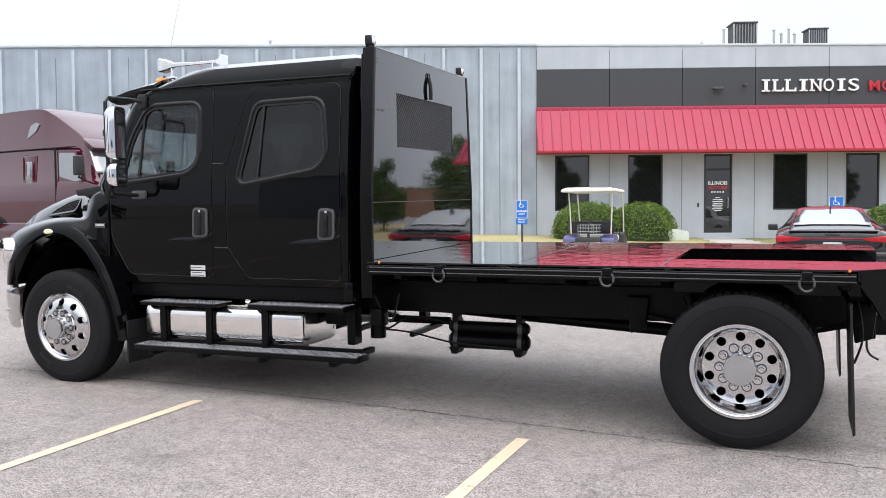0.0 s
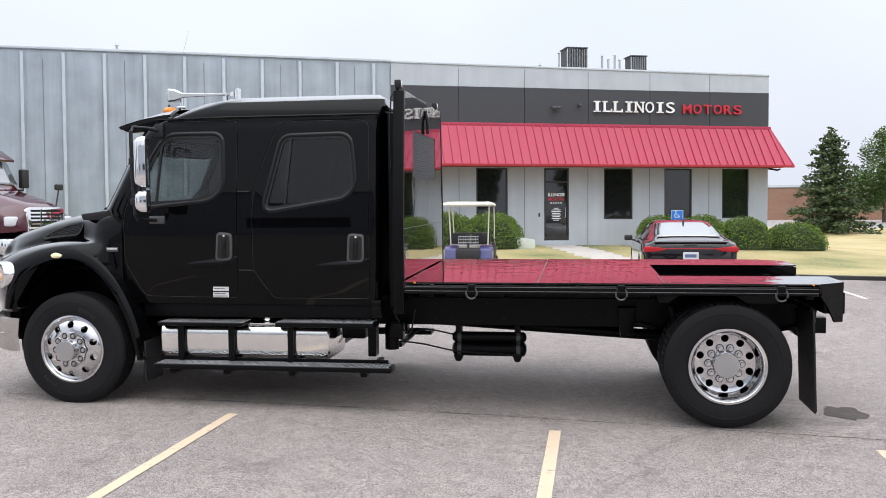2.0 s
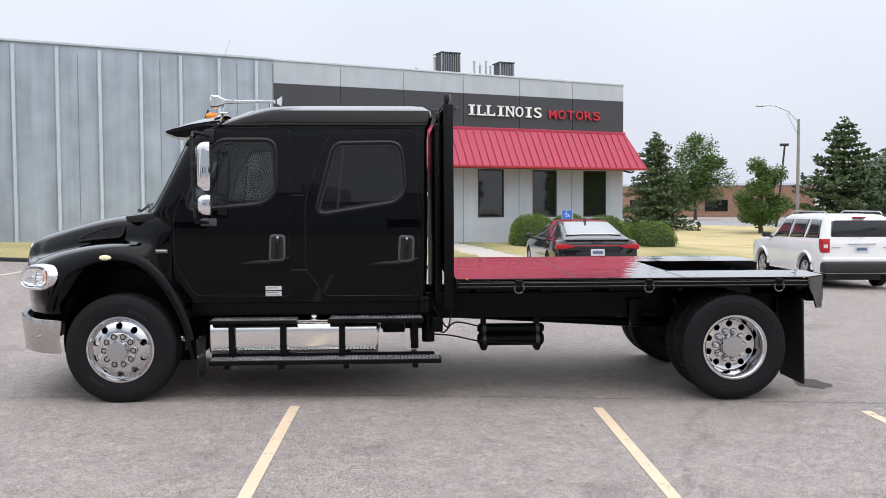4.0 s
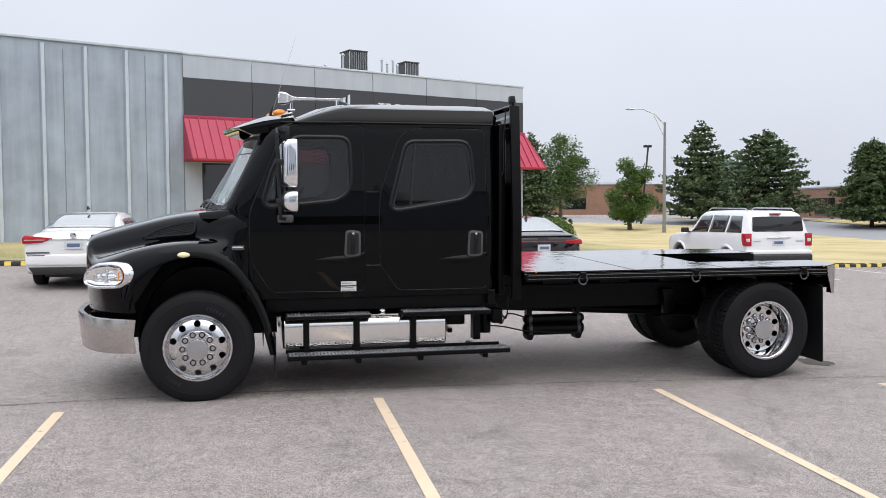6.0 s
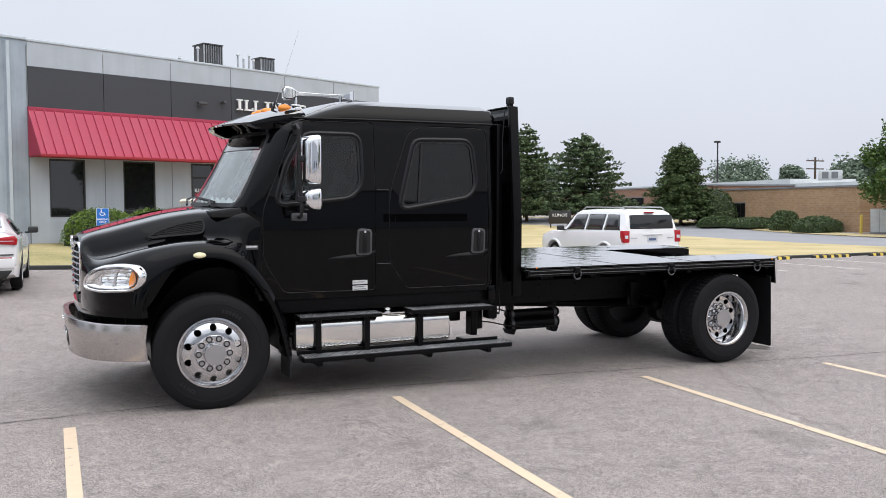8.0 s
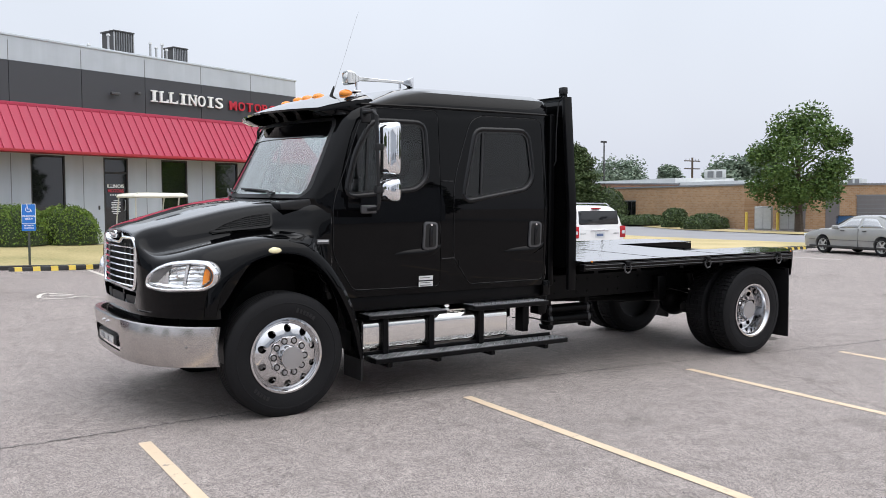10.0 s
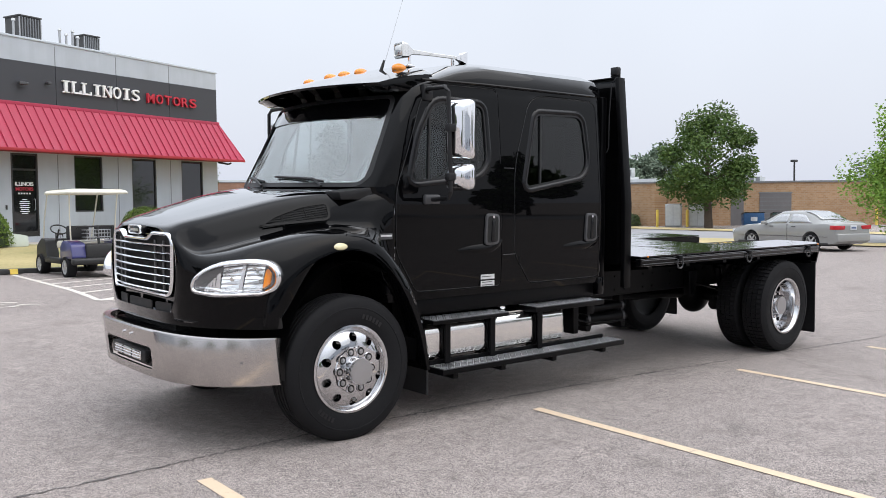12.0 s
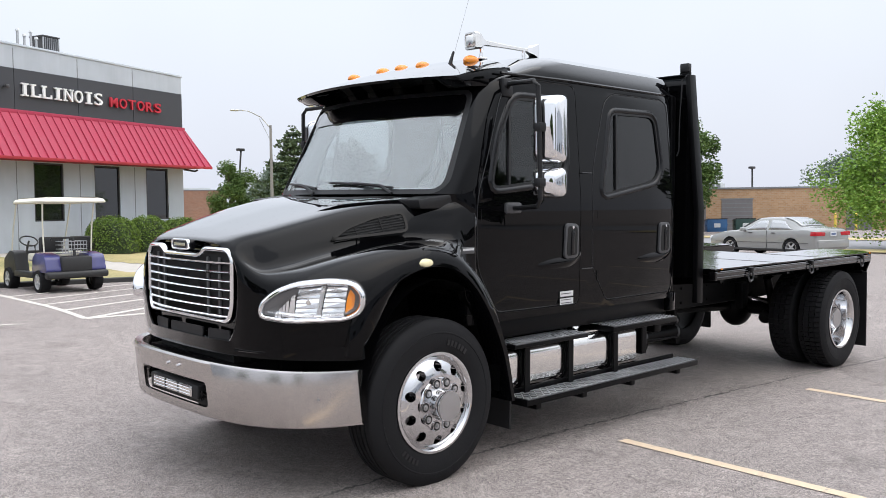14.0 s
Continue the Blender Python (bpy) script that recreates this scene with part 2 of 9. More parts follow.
M_WHITE = mat("white_letter", (0.85, 0.85, 0.85), 0.5, var=0.03)
M_REDL = mat("red_letter", (0.50, 0.02, 0.04), 0.5, var=0.03)
M_BLUE = mat("sign_blue", (0.02, 0.18, 0.62), 0.4, var=0.05)
M_POST = mat("dark_green_post", (0.06, 0.07, 0.06), 0.6)
M_GALV = mat("galvanised_steel", (0.45, 0.46, 0.47), 0.5, metal=0.7, var=0.1)
M_HVAC = mat("rooftop_unit_dark", (0.06, 0.06, 0.06), 0.7, var=0.2)
M_HVACW = mat("rooftop_unit_pale", (0.6, 0.62, 0.62), 0.6)
M_ROOF = mat("roof_membrane", (0.4, 0.4, 0.4), 0.9)
weathered(M_FLUTE, 0.78, 1.20)
weathered(M_WALL, 0.92, 1.07)
M_BLACK = mat("gloss_black_paint", (0.0018, 0.0018, 0.0022), 0.015, var=0.1, scale=3, spec=0.17)
M_BED = mat("gloss_black_deck", (0.003, 0.003, 0.0032), 0.05, var=0.2, scale=2, bump=0.30, bscale=5.0, spec=0.5)
M_HBOARD = mat("gloss_black_board", (0.003, 0.003, 0.0034), 0.04, var=0.2, scale=2, bump=0.10, bscale=2.0, spec=0.5)


def grazing_gloss(m, lo, hi, most, ior=1.8):
    """A clear coat whose gloss grows towards grazing angles."""
    n, l = m.node_tree.nodes, m.node_tree.links
    lw = n.new("ShaderNodeLayerWeight")
    lw.inputs["Blend"].default_value = 0.5
    r = n.new("ShaderNodeMapRange")
    r.inputs[1].default_value, r.inputs[2].default_value, r.inputs[3].default_value, r.inputs[4].default_value = lo, hi, 0.0, most
    l.new(lw.outputs["Facing"], r.inputs[0])
    l.new(r.outputs[0], n["Principled BSDF"].inputs["Coat Weight"])
    if n["Principled BSDF"].inputs["Normal"].links:
        l.new(n["Principled BSDF"].inputs["Normal"].links[0].from_socket, n["Principled BSDF"].inputs["Coat Normal"])
    n["Principled BSDF"].inputs["Coat IOR"].default_value = ior


grazing_gloss(M_BLACK, 0.45, 0.72, 1.0, 2.4)
grazing_gloss(M_BED, 0.82, 0.92, 1.0, 1.75)
grazing_gloss(M_HBOARD, 0.3, 0.68, 1.0, 1.5)
M_CHASSIS = mat("chassis_black", (0.003, 0.003, 0.0035), 0.35, spec=0.12, var=0.3, scale=6, bump=0.1)
M_PLASTIC = mat("black_plastic", (0.010, 0.010, 0.011), 0.45, spec=0.35, var=0.2, scale=10)
M_SATIN = mat("satin_grey_trim", (0.06, 0.06, 0.063), 0.35, var=0.1)
M_CHROME = mat("chrome", (0.86, 0.86, 0.87), 0.05, metal=1.0, var=0.03)
M_POLISH = mat("polished_aluminium", (0.80, 0.79, 0.77), 0.14, metal=1.0, var=0.06, scale=5, bump=0.02, bscale=4)
M_WHEEL = mat("polished_wheel", (0.62, 0.62, 0.63), 0.10, metal=1.0, var=0.05)
M_WORN = mat("worn_tread_metal", (0.68, 0.68, 0.69), 0.36, metal=0.9, var=0.45, scale=4)
M_HUB = mat("dull_hub_face", (0.48, 0.48, 0.49), 0.35, metal=1.0, var=0.08)
M_STEEL = mat("polished_bumper_steel", (0.54, 0.515, 0.50), 0.22, metal=1.0, var=0.08, scale=5, bump=0.05, bscale=2.2)
M_TYRE = mat("tyre_rubber", (0.008, 0.008, 0.009), 0.7, spec=0.2, var=0.25, scale=12, bump=0.15, bscale=80)
M_AMBER = mat("amber_lens", (0.80, 0.26, 0.03), 0.2, var=0.05)
M_CREAM = mat("cream_lens", (0.75, 0.68, 0.42), 0.25, var=0.05)
M_WIND = glass("windscreen_glass", (0.88, 0.985, 0.965), ior=2.0)
M_TINT = glass("tinted_glass", (0.23, 0.25, 0.26), ior=1.42)
M_TINTR = glass("dark_tinted_glass", (0.05, 0.054, 0.057), ior=1.42)
M_TRIMW = mat("satin_black_trim", (0.006, 0.006, 0.007), 0.16, var=0.1, spec=0.28)
# paler than the paint, so the colour carries the highlight of door seams
M_EDGE = mat("door_edge_glint", (0.008, 0.008, 0.009), 0.3, spec=0.4, var=0.1)
M_GALVD = mat("dull_mesh_steel", (0.10, 0.10, 0.105), 0.4, metal=0.5, var=0.15)
M_RIM = mat("painted_alloy_rim", (0.52, 0.52, 0.52), 0.35, metal=0.15, var=0.06)
M_POLE = mat("weathered_pole", (0.22, 0.215, 0.205), 0.8, var=0.12)
M_REFL = mat("lamp_reflector", (0.80, 0.81, 0.82), 0.16, metal=0.85, var=0.12, scale=30, spec=1.0)
M_BUCKET = mat("lamp_bucket", (0.16, 0.16, 0.165), 0.35, metal=0.2, var=0.08)
M_LENS = glass("clear_lens", (0.95, 0.95, 0.95))
M_INT = mat("grey_interior", (0.17, 0.175, 0.18), 0.7, var=0.1)
M_DASH = mat("pale_dashboard", (0.74, 0.76, 0.75), 0.6, var=0.06)
M_INTD = mat("dark_interior", (0.05, 0.05, 0.052), 0.8, var=0.1)
M_LABEL = mat("silver_label", (0.6, 0.6, 0.6), 0.4)
M_LABELD = mat("label_print", (0.08, 0.08, 0.08), 0.6)
M_DARKHOLE = mat("dark_inside", (0.006, 0.006, 0.006), 0.9)


# ---- mesh helpers ----
def part(name, bm, material, parent=None, label="", smooth=35):
    me = bpy.data.meshes.new(name)
    bm.normal_update()
    bm.to_mesh(me)
    bm.free()
    if smooth:
        me.shade_smooth()
        me.set_sharp_from_angle(angle=radians(smooth))
    me.materials.append(material)
    ob = new(name, me)
    ob.parent = parent
    if label:
        ob["label"] = label
    return ob


def thing(name, loc, label, category, group="", rz=0.0, kind=""):
    e = new(name)
    e.empty_display_size = 0.2
    e.matrix_basis = pose(*loc, 0, 0, rz)
    return tagged(e, label, category, group, kind)


def box(x0, x1, y0, y1, z0, z1, bev=0.0, seg=2, bm=None):
    b = bmesh.new()
    bmesh.ops.create_cube(b, size=1)
    for v in b.verts:
        v.co = ((x0 + x1) / 2 + v.co.x * (x1 - x0), (y0 + y1) / 2 + v.co.y * (y1 - y0), (z0 + z1) / 2 + v.co.z * (z1 - z0))
    if bev:
        bmesh.ops.bevel(b, geom=b.edges[:], offset=bev, segments=seg, affect="EDGES", profile=0.5)
    return join(bm, b) if bm is not None else b


def join(bm, other, m=None):
    """Copy another bmesh into bm."""
    if m is not None:
        bmesh.ops.transform(other, matrix=m, verts=other.verts[:])
    vs = [bm.verts.new(v.co) for v in other.verts]
    other.verts.index_update()
    for f in other.faces:
        try:
            bm.faces.new([vs[v.index] for v in f.verts])
        except ValueError:
            pass
    other.free()
    return bm


def rod(p0, p1, r0, r1=None, seg=12, bm=None, caps=True):
    p0, p1 = Vector(p0), Vector(p1)
    r1 = r0 if r1 is None else r1
    b = bmesh.new()
    d = p1 - p0
    bmesh.ops.create_cone(b, cap_ends=caps, segments=seg, radius1=r0, radius2=r1, depth=d.length)
    q = Vector((0, 0, 1)).rotation_difference(d.normalized()).to_matrix().to_4x4()
    bmesh.ops.transform(b, matrix=Matrix.Translation((p0 + p1) / 2) @ q, verts=b.verts[:])
    return join(bm, b) if bm is not None else b


def tube(points, r, seg=8, bm=None, closed=False):
    """A round bar along a polyline."""
    b = bmesh.new()
    pts = [Vector(p) for p in points]
    rings = []
    n = len(pts)
    for i, p in enumerate(pts):
        a = pts[(i - 1) % n] if closed or i else p
        c = pts[(i + 1) % n] if closed or i < n - 1 else p
        t = (c - a).normalized()
        ref = Vector((0, 0, 1)) if abs(t.z) < 0.9 else Vector((1, 0, 0))
        u = t.cross(ref).normalized()
        w = t.cross(u)
        rings.append([b.verts.new(p + r * (math.cos(k * 2 * math.pi / seg) * u + math.sin(k * 2 * math.pi / seg) * w)) for k in range(seg)])
    for i in range(n if closed else n - 1):
        A, B = rings[i], rings[(i + 1) % n]
        for k in range(seg):
            b.faces.new((A[k], A[(k + 1) % seg], B[(k + 1) % seg], B[k]))
    if not closed:
        b.faces.new(rings[0][::-1])
        b.faces.new(rings[-1])
    bmesh.ops.recalc_face_normals(b, faces=b.faces[:])
    return join(bm, b) if bm is not None else b


def lathe(profile, seg=48, axis="y", centre=(0, 0, 0), bm=None):
    """Turn a profile of (radius, along) round an axis through centre."""
    b = bmesh.new()
    cx, cy, cz = centre
    rings = []
    for r, s in profile:
        ring = []
        for k in range(seg):
            a = 2 * math.pi * k / seg
            c, d = r * math.cos(a), r * math.sin(a)
            co = {"y": (cx + c, cy + s, cz + d), "x": (cx + s, cy + c, cz + d), "z": (cx + c, cy + d, cz + s)}[axis]
            ring.append(b.verts.new(co))
        rings.append(ring)
    for A, B in zip(rings, rings[1:]):
        for k in range(seg):
            b.faces.new((A[k], A[(k + 1) % seg], B[(k + 1) % seg], B[k]))
    bmesh.ops.remove_doubles(b, verts=b.verts[:], dist=1e-5)
    bmesh.ops.recalc_face_normals(b, faces=b.faces[:])
    return join(bm, b) if bm is not None else b


def prism(poly, axis, a, b_, bev=0.0, bm=None):
    """Extrude a polygon along an axis. axis y: poly is (x, z); x: (y, z); z: (x, y)."""
    b = bmesh.new()
    put = {"y": lambda p, s: (p[0], s, p[1]), "x": lambda p, s: (s, p[0], p[1]), "z": lambda p, s: (p[0], p[1], s)}[axis]
    A = [b.verts.new(put(p, a)) for p in poly]
    B = [b.verts.new(put(p, b_)) for p in poly]
    n = len(poly)
    b.faces.new(A)
    b.faces.new(B[::-1])
    for i in range(n):
        b.faces.new((A[i], B[i], B[(i + 1) % n], A[(i + 1) % n]))
    bmesh.ops.recalc_face_normals(b, faces=b.faces[:])
    if bev:
        bmesh.ops.bevel(b, geom=b.edges[:], offset=bev, segments=2, affect="EDGES", profile=0.5, clamp_overlap=True)
    return join(bm, b) if bm is not None else b


def round_poly(poly, r, seg=6):
    """Round the corners of a polygon."""
    out = []
    n = len(poly)
    rs = r if isinstance(r, (list, tuple)) else [r] * n
    for i in range(n):
        p, a, c = Vector(poly[i]), Vector(poly[i - 1]), Vector(poly[(i + 1) % n])
        u, w = (a - p), (c - p)
        d = min(rs[i], u.length * 0.48, w.length * 0.48)
        u, w = p + u.normalized() * d, p + w.normalized() * d
        for k in range(seg + 1):
            t = k / seg
            q = u * (1 - t) ** 2 + p * 2 * t * (1 - t) + w * t * t
            out.append((q.x, q.y))
    return out


def grow(poly, d):
    """Move a polygon's edges outward by d."""
    n = len(poly)
    area = sum(poly[i][0] * poly[(i + 1) % n][1] - poly[(i + 1) % n][0] * poly[i][1] for i in range(n))
    s = 1 if area > 0 else -1
    out = []
    for i in range(n):
        p, a, c = Vector(poly[i]), Vector(poly[i - 1]), Vector(poly[(i + 1) % n])
        e1, e2 = (p - a).normalized(), (c - p).normalized()
        n1, n2 = Vector((e1.y, -e1.x)) * s, Vector((e2.y, -e2.x)) * s
        m = (n1 + n2)
        m = m / max(0.3, m.dot(n1)) if m.length > 1e-6 else n1
        q = p + m * d
        out.append((q.x, q.y))
    return out


def catmull(rows, sub):
    """Smooth rows of numbers: sub steps between each two."""
    a = np.array(rows, float)
    out = []
    for i in range(len(a) - 1):
        p0, p1, p2, p3 = a[max(i - 1, 0)], a[i], a[i + 1], a[min(i + 2, len(a) - 1)]
        for k in range(sub):
            t = k / sub
            out.append(0.5 * (2 * p1 + (p2 - p0) * t + (2 * p0 - 5 * p1 + 4 * p2 - p3) * t * t + (3 * p1 - p0 - 3 * p2 + p3) * t ** 3))
    out.append(a[-1])
    return out


def skin(rings, closed=True, caps=True, bm=None):
    """Faces between rows of points."""
    b = bmesh.new()
    vs = [[b.verts.new(p) for p in r] for r in rings]
    n = len(rings[0])
    for A, B in zip(vs, vs[1:]):
        for k in range(n if closed else n - 1):
            b.faces.new((A[k], A[(k + 1) % n], B[(k + 1) % n], B[k]))
    if closed and caps:
        b.faces.new(vs[0][::-1])
        b.faces.new(vs[-1])
    bmesh.ops.remove_doubles(b, verts=b.verts[:], dist=1e-5)
    bmesh.ops.recalc_face_normals(b, faces=b.faces[:])
    return join(bm, b) if bm is not None else b


def cut(bm, other, how="DIFFERENCE"):
    """A boolean of two bmeshes."""
    obs = []
    for b in (bm, other):
        me = bpy.data.meshes.new("t")
        b.to_mesh(me)
        b.free()
        obs.append(new("t", me))
    md = obs[0].modifiers.new("b", "BOOLEAN")
    md.operation, md.solver, md.object = how, "EXACT", obs[1]
    me = bpy.data.meshes.new_from_object(obs[0].evaluated_get(bpy.context.evaluated_depsgraph_get()))
    out = bmesh.new()
    out.from_mesh(me)
    for o in obs:
        d = o.data
        bpy.data.objects.remove(o)
        bpy.data.meshes.remove(d)
    bpy.data.meshes.remove(me)
    return out


def ring_bm(poly, w, axis, a, b_, bulge=0.3):
    """A frame along a polygon: w wide towards its inside, from a to b_ along the axis, with a rounded face at b_."""
    put = {"y": lambda p, s: (p[0], s, p[1]), "x": lambda p, s: (s, p[0], p[1]), "z": lambda p, s: (p[0], p[1], s)}[axis]
    sec = [(0.0, a), (0.0, a + (b_ - a) * (1 - bulge)), (0.15, a + (b_ - a) * (1 - bulge * 0.35)), (0.4, b_), (0.6, b_), (0.85, a + (b_ - a) * (1 - bulge * 0.35)), (1.0, a + (b_ - a) * (1 - bulge)), (1.0, a)]
    lines = [[put(p, s) for p in grow(poly, -w * d)] for d, s in sec]
    rows = [[ln[i] for ln in lines] for i in range(len(poly))]
    b = bmesh.new()
    vs = [[b.verts.new(p) for p in r] for r in rows]
    n, k = len(vs), len(sec)
    for i in range(n):
        for j in range(k):
            A, B = vs[i], vs[(i + 1) % n]
            b.faces.new((A[j], A[(j + 1) % k], B[(j + 1) % k], B[j]))
    bmesh.ops.recalc_face_normals(b, faces=b.faces[:])
    return b


def text_bm(body, size, depth, m, bold=0.0, spacing=1.0):
    """Solid letters in Blender's own font, centred on m, facing m's z."""
    cu = bpy.data.curves.new("t", "FONT")
    cu.body, cu.size, cu.extrude, cu.align_x, cu.align_y = body, size, depth, "CENTER", "CENTER"
    cu.offset, cu.space_character = bold, spacing
    ob = new("t", cu)
    me = bpy.data.meshes.new_from_object(ob.evaluated_get(bpy.context.evaluated_depsgraph_get()))
    b = bmesh.new()
    b.from_mesh(me)
    bpy.data.objects.remove(ob)
    bpy.data.curves.remove(cu)
    bpy.data.meshes.remove(me)
    bmesh.ops.transform(b, matrix=m, verts=b.verts[:])
    return b


def smooth01(t):
    t = min(1.0, max(0.0, t))
    return t * t * (3 - 2 * t)


# ---- ground ----
WALL_A = radians(20.0)
B0 = Vector((-1.6, 21.05, 0))
BU, BN = Vector((math.cos(WALL_A), math.sin(WALL_A), 0)), Vector((math.sin(WALL_A), -math.cos(WALL_A), 0))


def ground_z(x, y):
    """The lot falls gently from the lawn and the building past the truck, then runs level."""
    slope = min(1.0, max(0.0, (y + 1.1) / 10.1)) ** 1.35
    far_in = smooth01((y - 2) / 5)
    rise = (0.41 - 0.0195 * min(max(x, -14), 21)) * (slope * (1 - far_in) + smooth01((y - 0.5) / 8.5) * far_in) - 0.05 * smooth01((x - 1) / 6) * (1 - smooth01((y - 2) / 6)) - 0.02 * min(7.0, max(0.0, -1.1 - y))
    d = (Vector((x, y, 0)) - B0)
    out, u = d.dot(BN), d.dot(BU)
    mound = smooth01(1 - out / 8.5) * 0.30 * smooth01((20 - u) / 5) * smooth01((y - 10) / 6)
    far = 0.8 * smooth01((math.hypot(x, y) - 52) / 22) * smooth01((y - 26) / 18)
    return rise * smooth01((34 - x) / 14) + mound * smooth01((out + 25) / 10) + far


def sheet(name, x0, x1, y0, y1, nx, ny, off, material, inside=None, **tags):
    b = bmesh.new()
    xs, ys = np.linspace(x0, x1, nx + 1), np.linspace(y0, y1, ny + 1)
    g = [[b.verts.new((x, y, ground_z(x, y) + off)) for x in xs] for y in ys]
    for j in range(ny):
        for i in range(nx):
            if inside is None or inside((xs[i] + xs[i + 1]) / 2, (ys[j] + ys[j + 1]) / 2):
                b.faces.new((g[j][i], g[j][i + 1], g[j + 1][i + 1], g[j + 1][i]))
    bmesh.ops.delete(b, geom=[v for v in b.verts if not v.link_faces], context="VERTS")
    return tagged(part(name, b, material), kind="structure", **tags)


def ground_sheet():
    b = bmesh.new()
    def steps(lo, hi):
        near = list(np.arange(lo, hi, 1.5))
        return [-2500, -900, -350, -150, -80] + near + [160, 350, 900, 2500]
    xs, ys = steps(-45, 101), sorted(set(steps(-45, 101)) | set(np.arange(-3, 10, 0.25)))
    g = [[b.verts.new((x, y, ground_z(x, y) if abs(x) < 140 and abs(y) < 140 else 0.8 * (y > 26))) for x in xs] for y in ys]
    for j in range(len(ys) - 1):
        for i in range(len(xs) - 1):
            b.faces.new((g[j][i], g[j][i + 1], g[j + 1][i + 1], g[j + 1][i]))
    return tagged(part("ground", b, M_ASPHALT, smooth=60), "worn pale grey asphalt car park with cracks", "ground", kind="structure")


ground_sheet()
KERB_Y = 13.4


def strip(p, q, w, off, material, name, parent=None, n=12, label=""):
    """A flat painted strip from p to q that follows the ground."""
    b = bmesh.new()
    p, q = Vector((*p, 0)), Vector((*q, 0))
    s = (q - p).normalized().cross(Vector((0, 0, 1))) * w / 2
    rows = []
    for i in range(n + 1):
        c = p.lerp(q, i / n)
        j = 0.006 * math.sin(i * 12.9)
        rows.append([(c + k * s * (1 + j)).to_tuple() for k in (-1, 1)])
    b2 = skin([[(x, y, ground_z(x, y) + off) for x, y, _ in r] for r in rows], closed=False)
    for f in b2.faces:
        if f.normal.z < 0:
            f.normal_flip()
    return part(name, b2, material, parent, label, smooth=0)


# ---- site: lawn, kerb, paths, street, painted lines ----
def path_dist(x, y, pts):
    best = 1e9
    p = Vector((x, y))
    for a, b in zip(pts, pts[1:]):
        a, b = Vector(a), Vector(b)
        t = min(1, max(0, (p - a).dot(b - a) / (b - a).length_squared))
        best = min(best, (p - a.lerp(b, t)).length)
    return best


STREET = [(35, -60), (36, -10), (36.5, 12), (36.8, 24), (40, 38), (40, 52), (33, 62), (18, 70), (-10, 78)]
DOOR_U = 6.05
DOOR_P = B0 + BU * DOOR_U
WALK = [(DOOR_P.x, DOOR_P.y), (DOOR_P.x + BN.x * 5.5, DOOR_P.y + BN.y * 5.5), (6.3, 13.4)]


def in_front_lawn(x, y):
    d = Vector((x, y, 0)) - B0
    return y > KERB_Y + 0.1 and d.dot(BN) > 0.0 and d.dot(BU) < 16.5 and path_dist(x, y, WALK) > 0.75


def in_field(x, y):
    d = Vector((x, y, 0)) - B0
    return y > KERB_Y + 0.1 and d.dot(BU) >= 16.0 and path_dist(x, y, STREET) > 4.6 and x < 42


sheet("lawn_front", -16, 18, 13.4, 30, 136, 66, 0.06, M_LAWN, in_front_lawn)
sheet("lawn_field", 10, 44, 13.4, 66, 102, 158, 0.06, M_LAWN2, in_field)
sheet("lawn_verge_far", 30, 60, -20, 100, 90, 240, 0.05, M_LAWN2,
      lambda x, y: 4.6 < path_dist(x, y, STREET) < 7.5 and x > 39.5)
sheet("lawn_verge_near", 28, 34, -20, 13.3, 24, 60, 0.05, M_LAWN2, lambda x, y: path_dist(x, y, STREET) > 4.6 and x > 29.5)
sheet("walkway", 2, 9, 13.4, 24, 56, 84, 0.05, M_CONC, lambda x, y: path_dist(x, y, WALK) < 0.85 and (Vector((x, y, 0)) - B0).dot(BN) > -0.1)
sheet("road", -20, 50, -60, 90, 140, 300, 0.02, M_STREET, lambda x, y: path_dist(x, y, STREET) < 4.4)


def kerb(x0, x1):
    """A concrete kerb along the edge of the lawn."""
    rows = []
    for x in np.arange(x0, x1 + 0.1, 1.0):
        z = ground_z(x, KERB_Y)
        rows.append([(x, KERB_Y - 0.08, z - 0.1), (x, KERB_Y - 0.07, z + 0.085), (x, KERB_Y - 0.05, z + 0.10), (x, KERB_Y + 0.1, z + 0.10), (x, KERB_Y + 0.12, z - 0.1)])
    return tagged(part("kerb", skin(rows), M_KERB), "black painted concrete kerb beside the lawn", "kerb", kind="structure")


kerb(-16, 30)


def parking_stop(x, y, n=5):
    """Rubber wheel stop with yellow bands."""
    z = ground_z(x, y)
    e = thing("parking_stop", (x, y, z), "black rubber wheel stop with yellow bands on the asphalt", "wheel stop", "wheel stops at the kerb")
    prof = [(-0.08, 0), (-0.06, 0.10), (0.06, 0.10), (0.08, 0)]
    part("body", prism(prof, "x", -0.92, 0.92, 0.012), M_KERB, e)
    for i in range(n):
        c = -0.74 + i * 0.37
        part("band", prism([(p * 1.03, q * 1.03) for p, q in prof], "x", c - 0.075, c + 0.075), M_KERBY, e, smooth=0)
    return e


for sx in (-8.6, -5.6, -2.6, 0.4, 15.5, 18.4, 21.4, 24.3, 27.2):
    parking_stop(sx, 13.0)

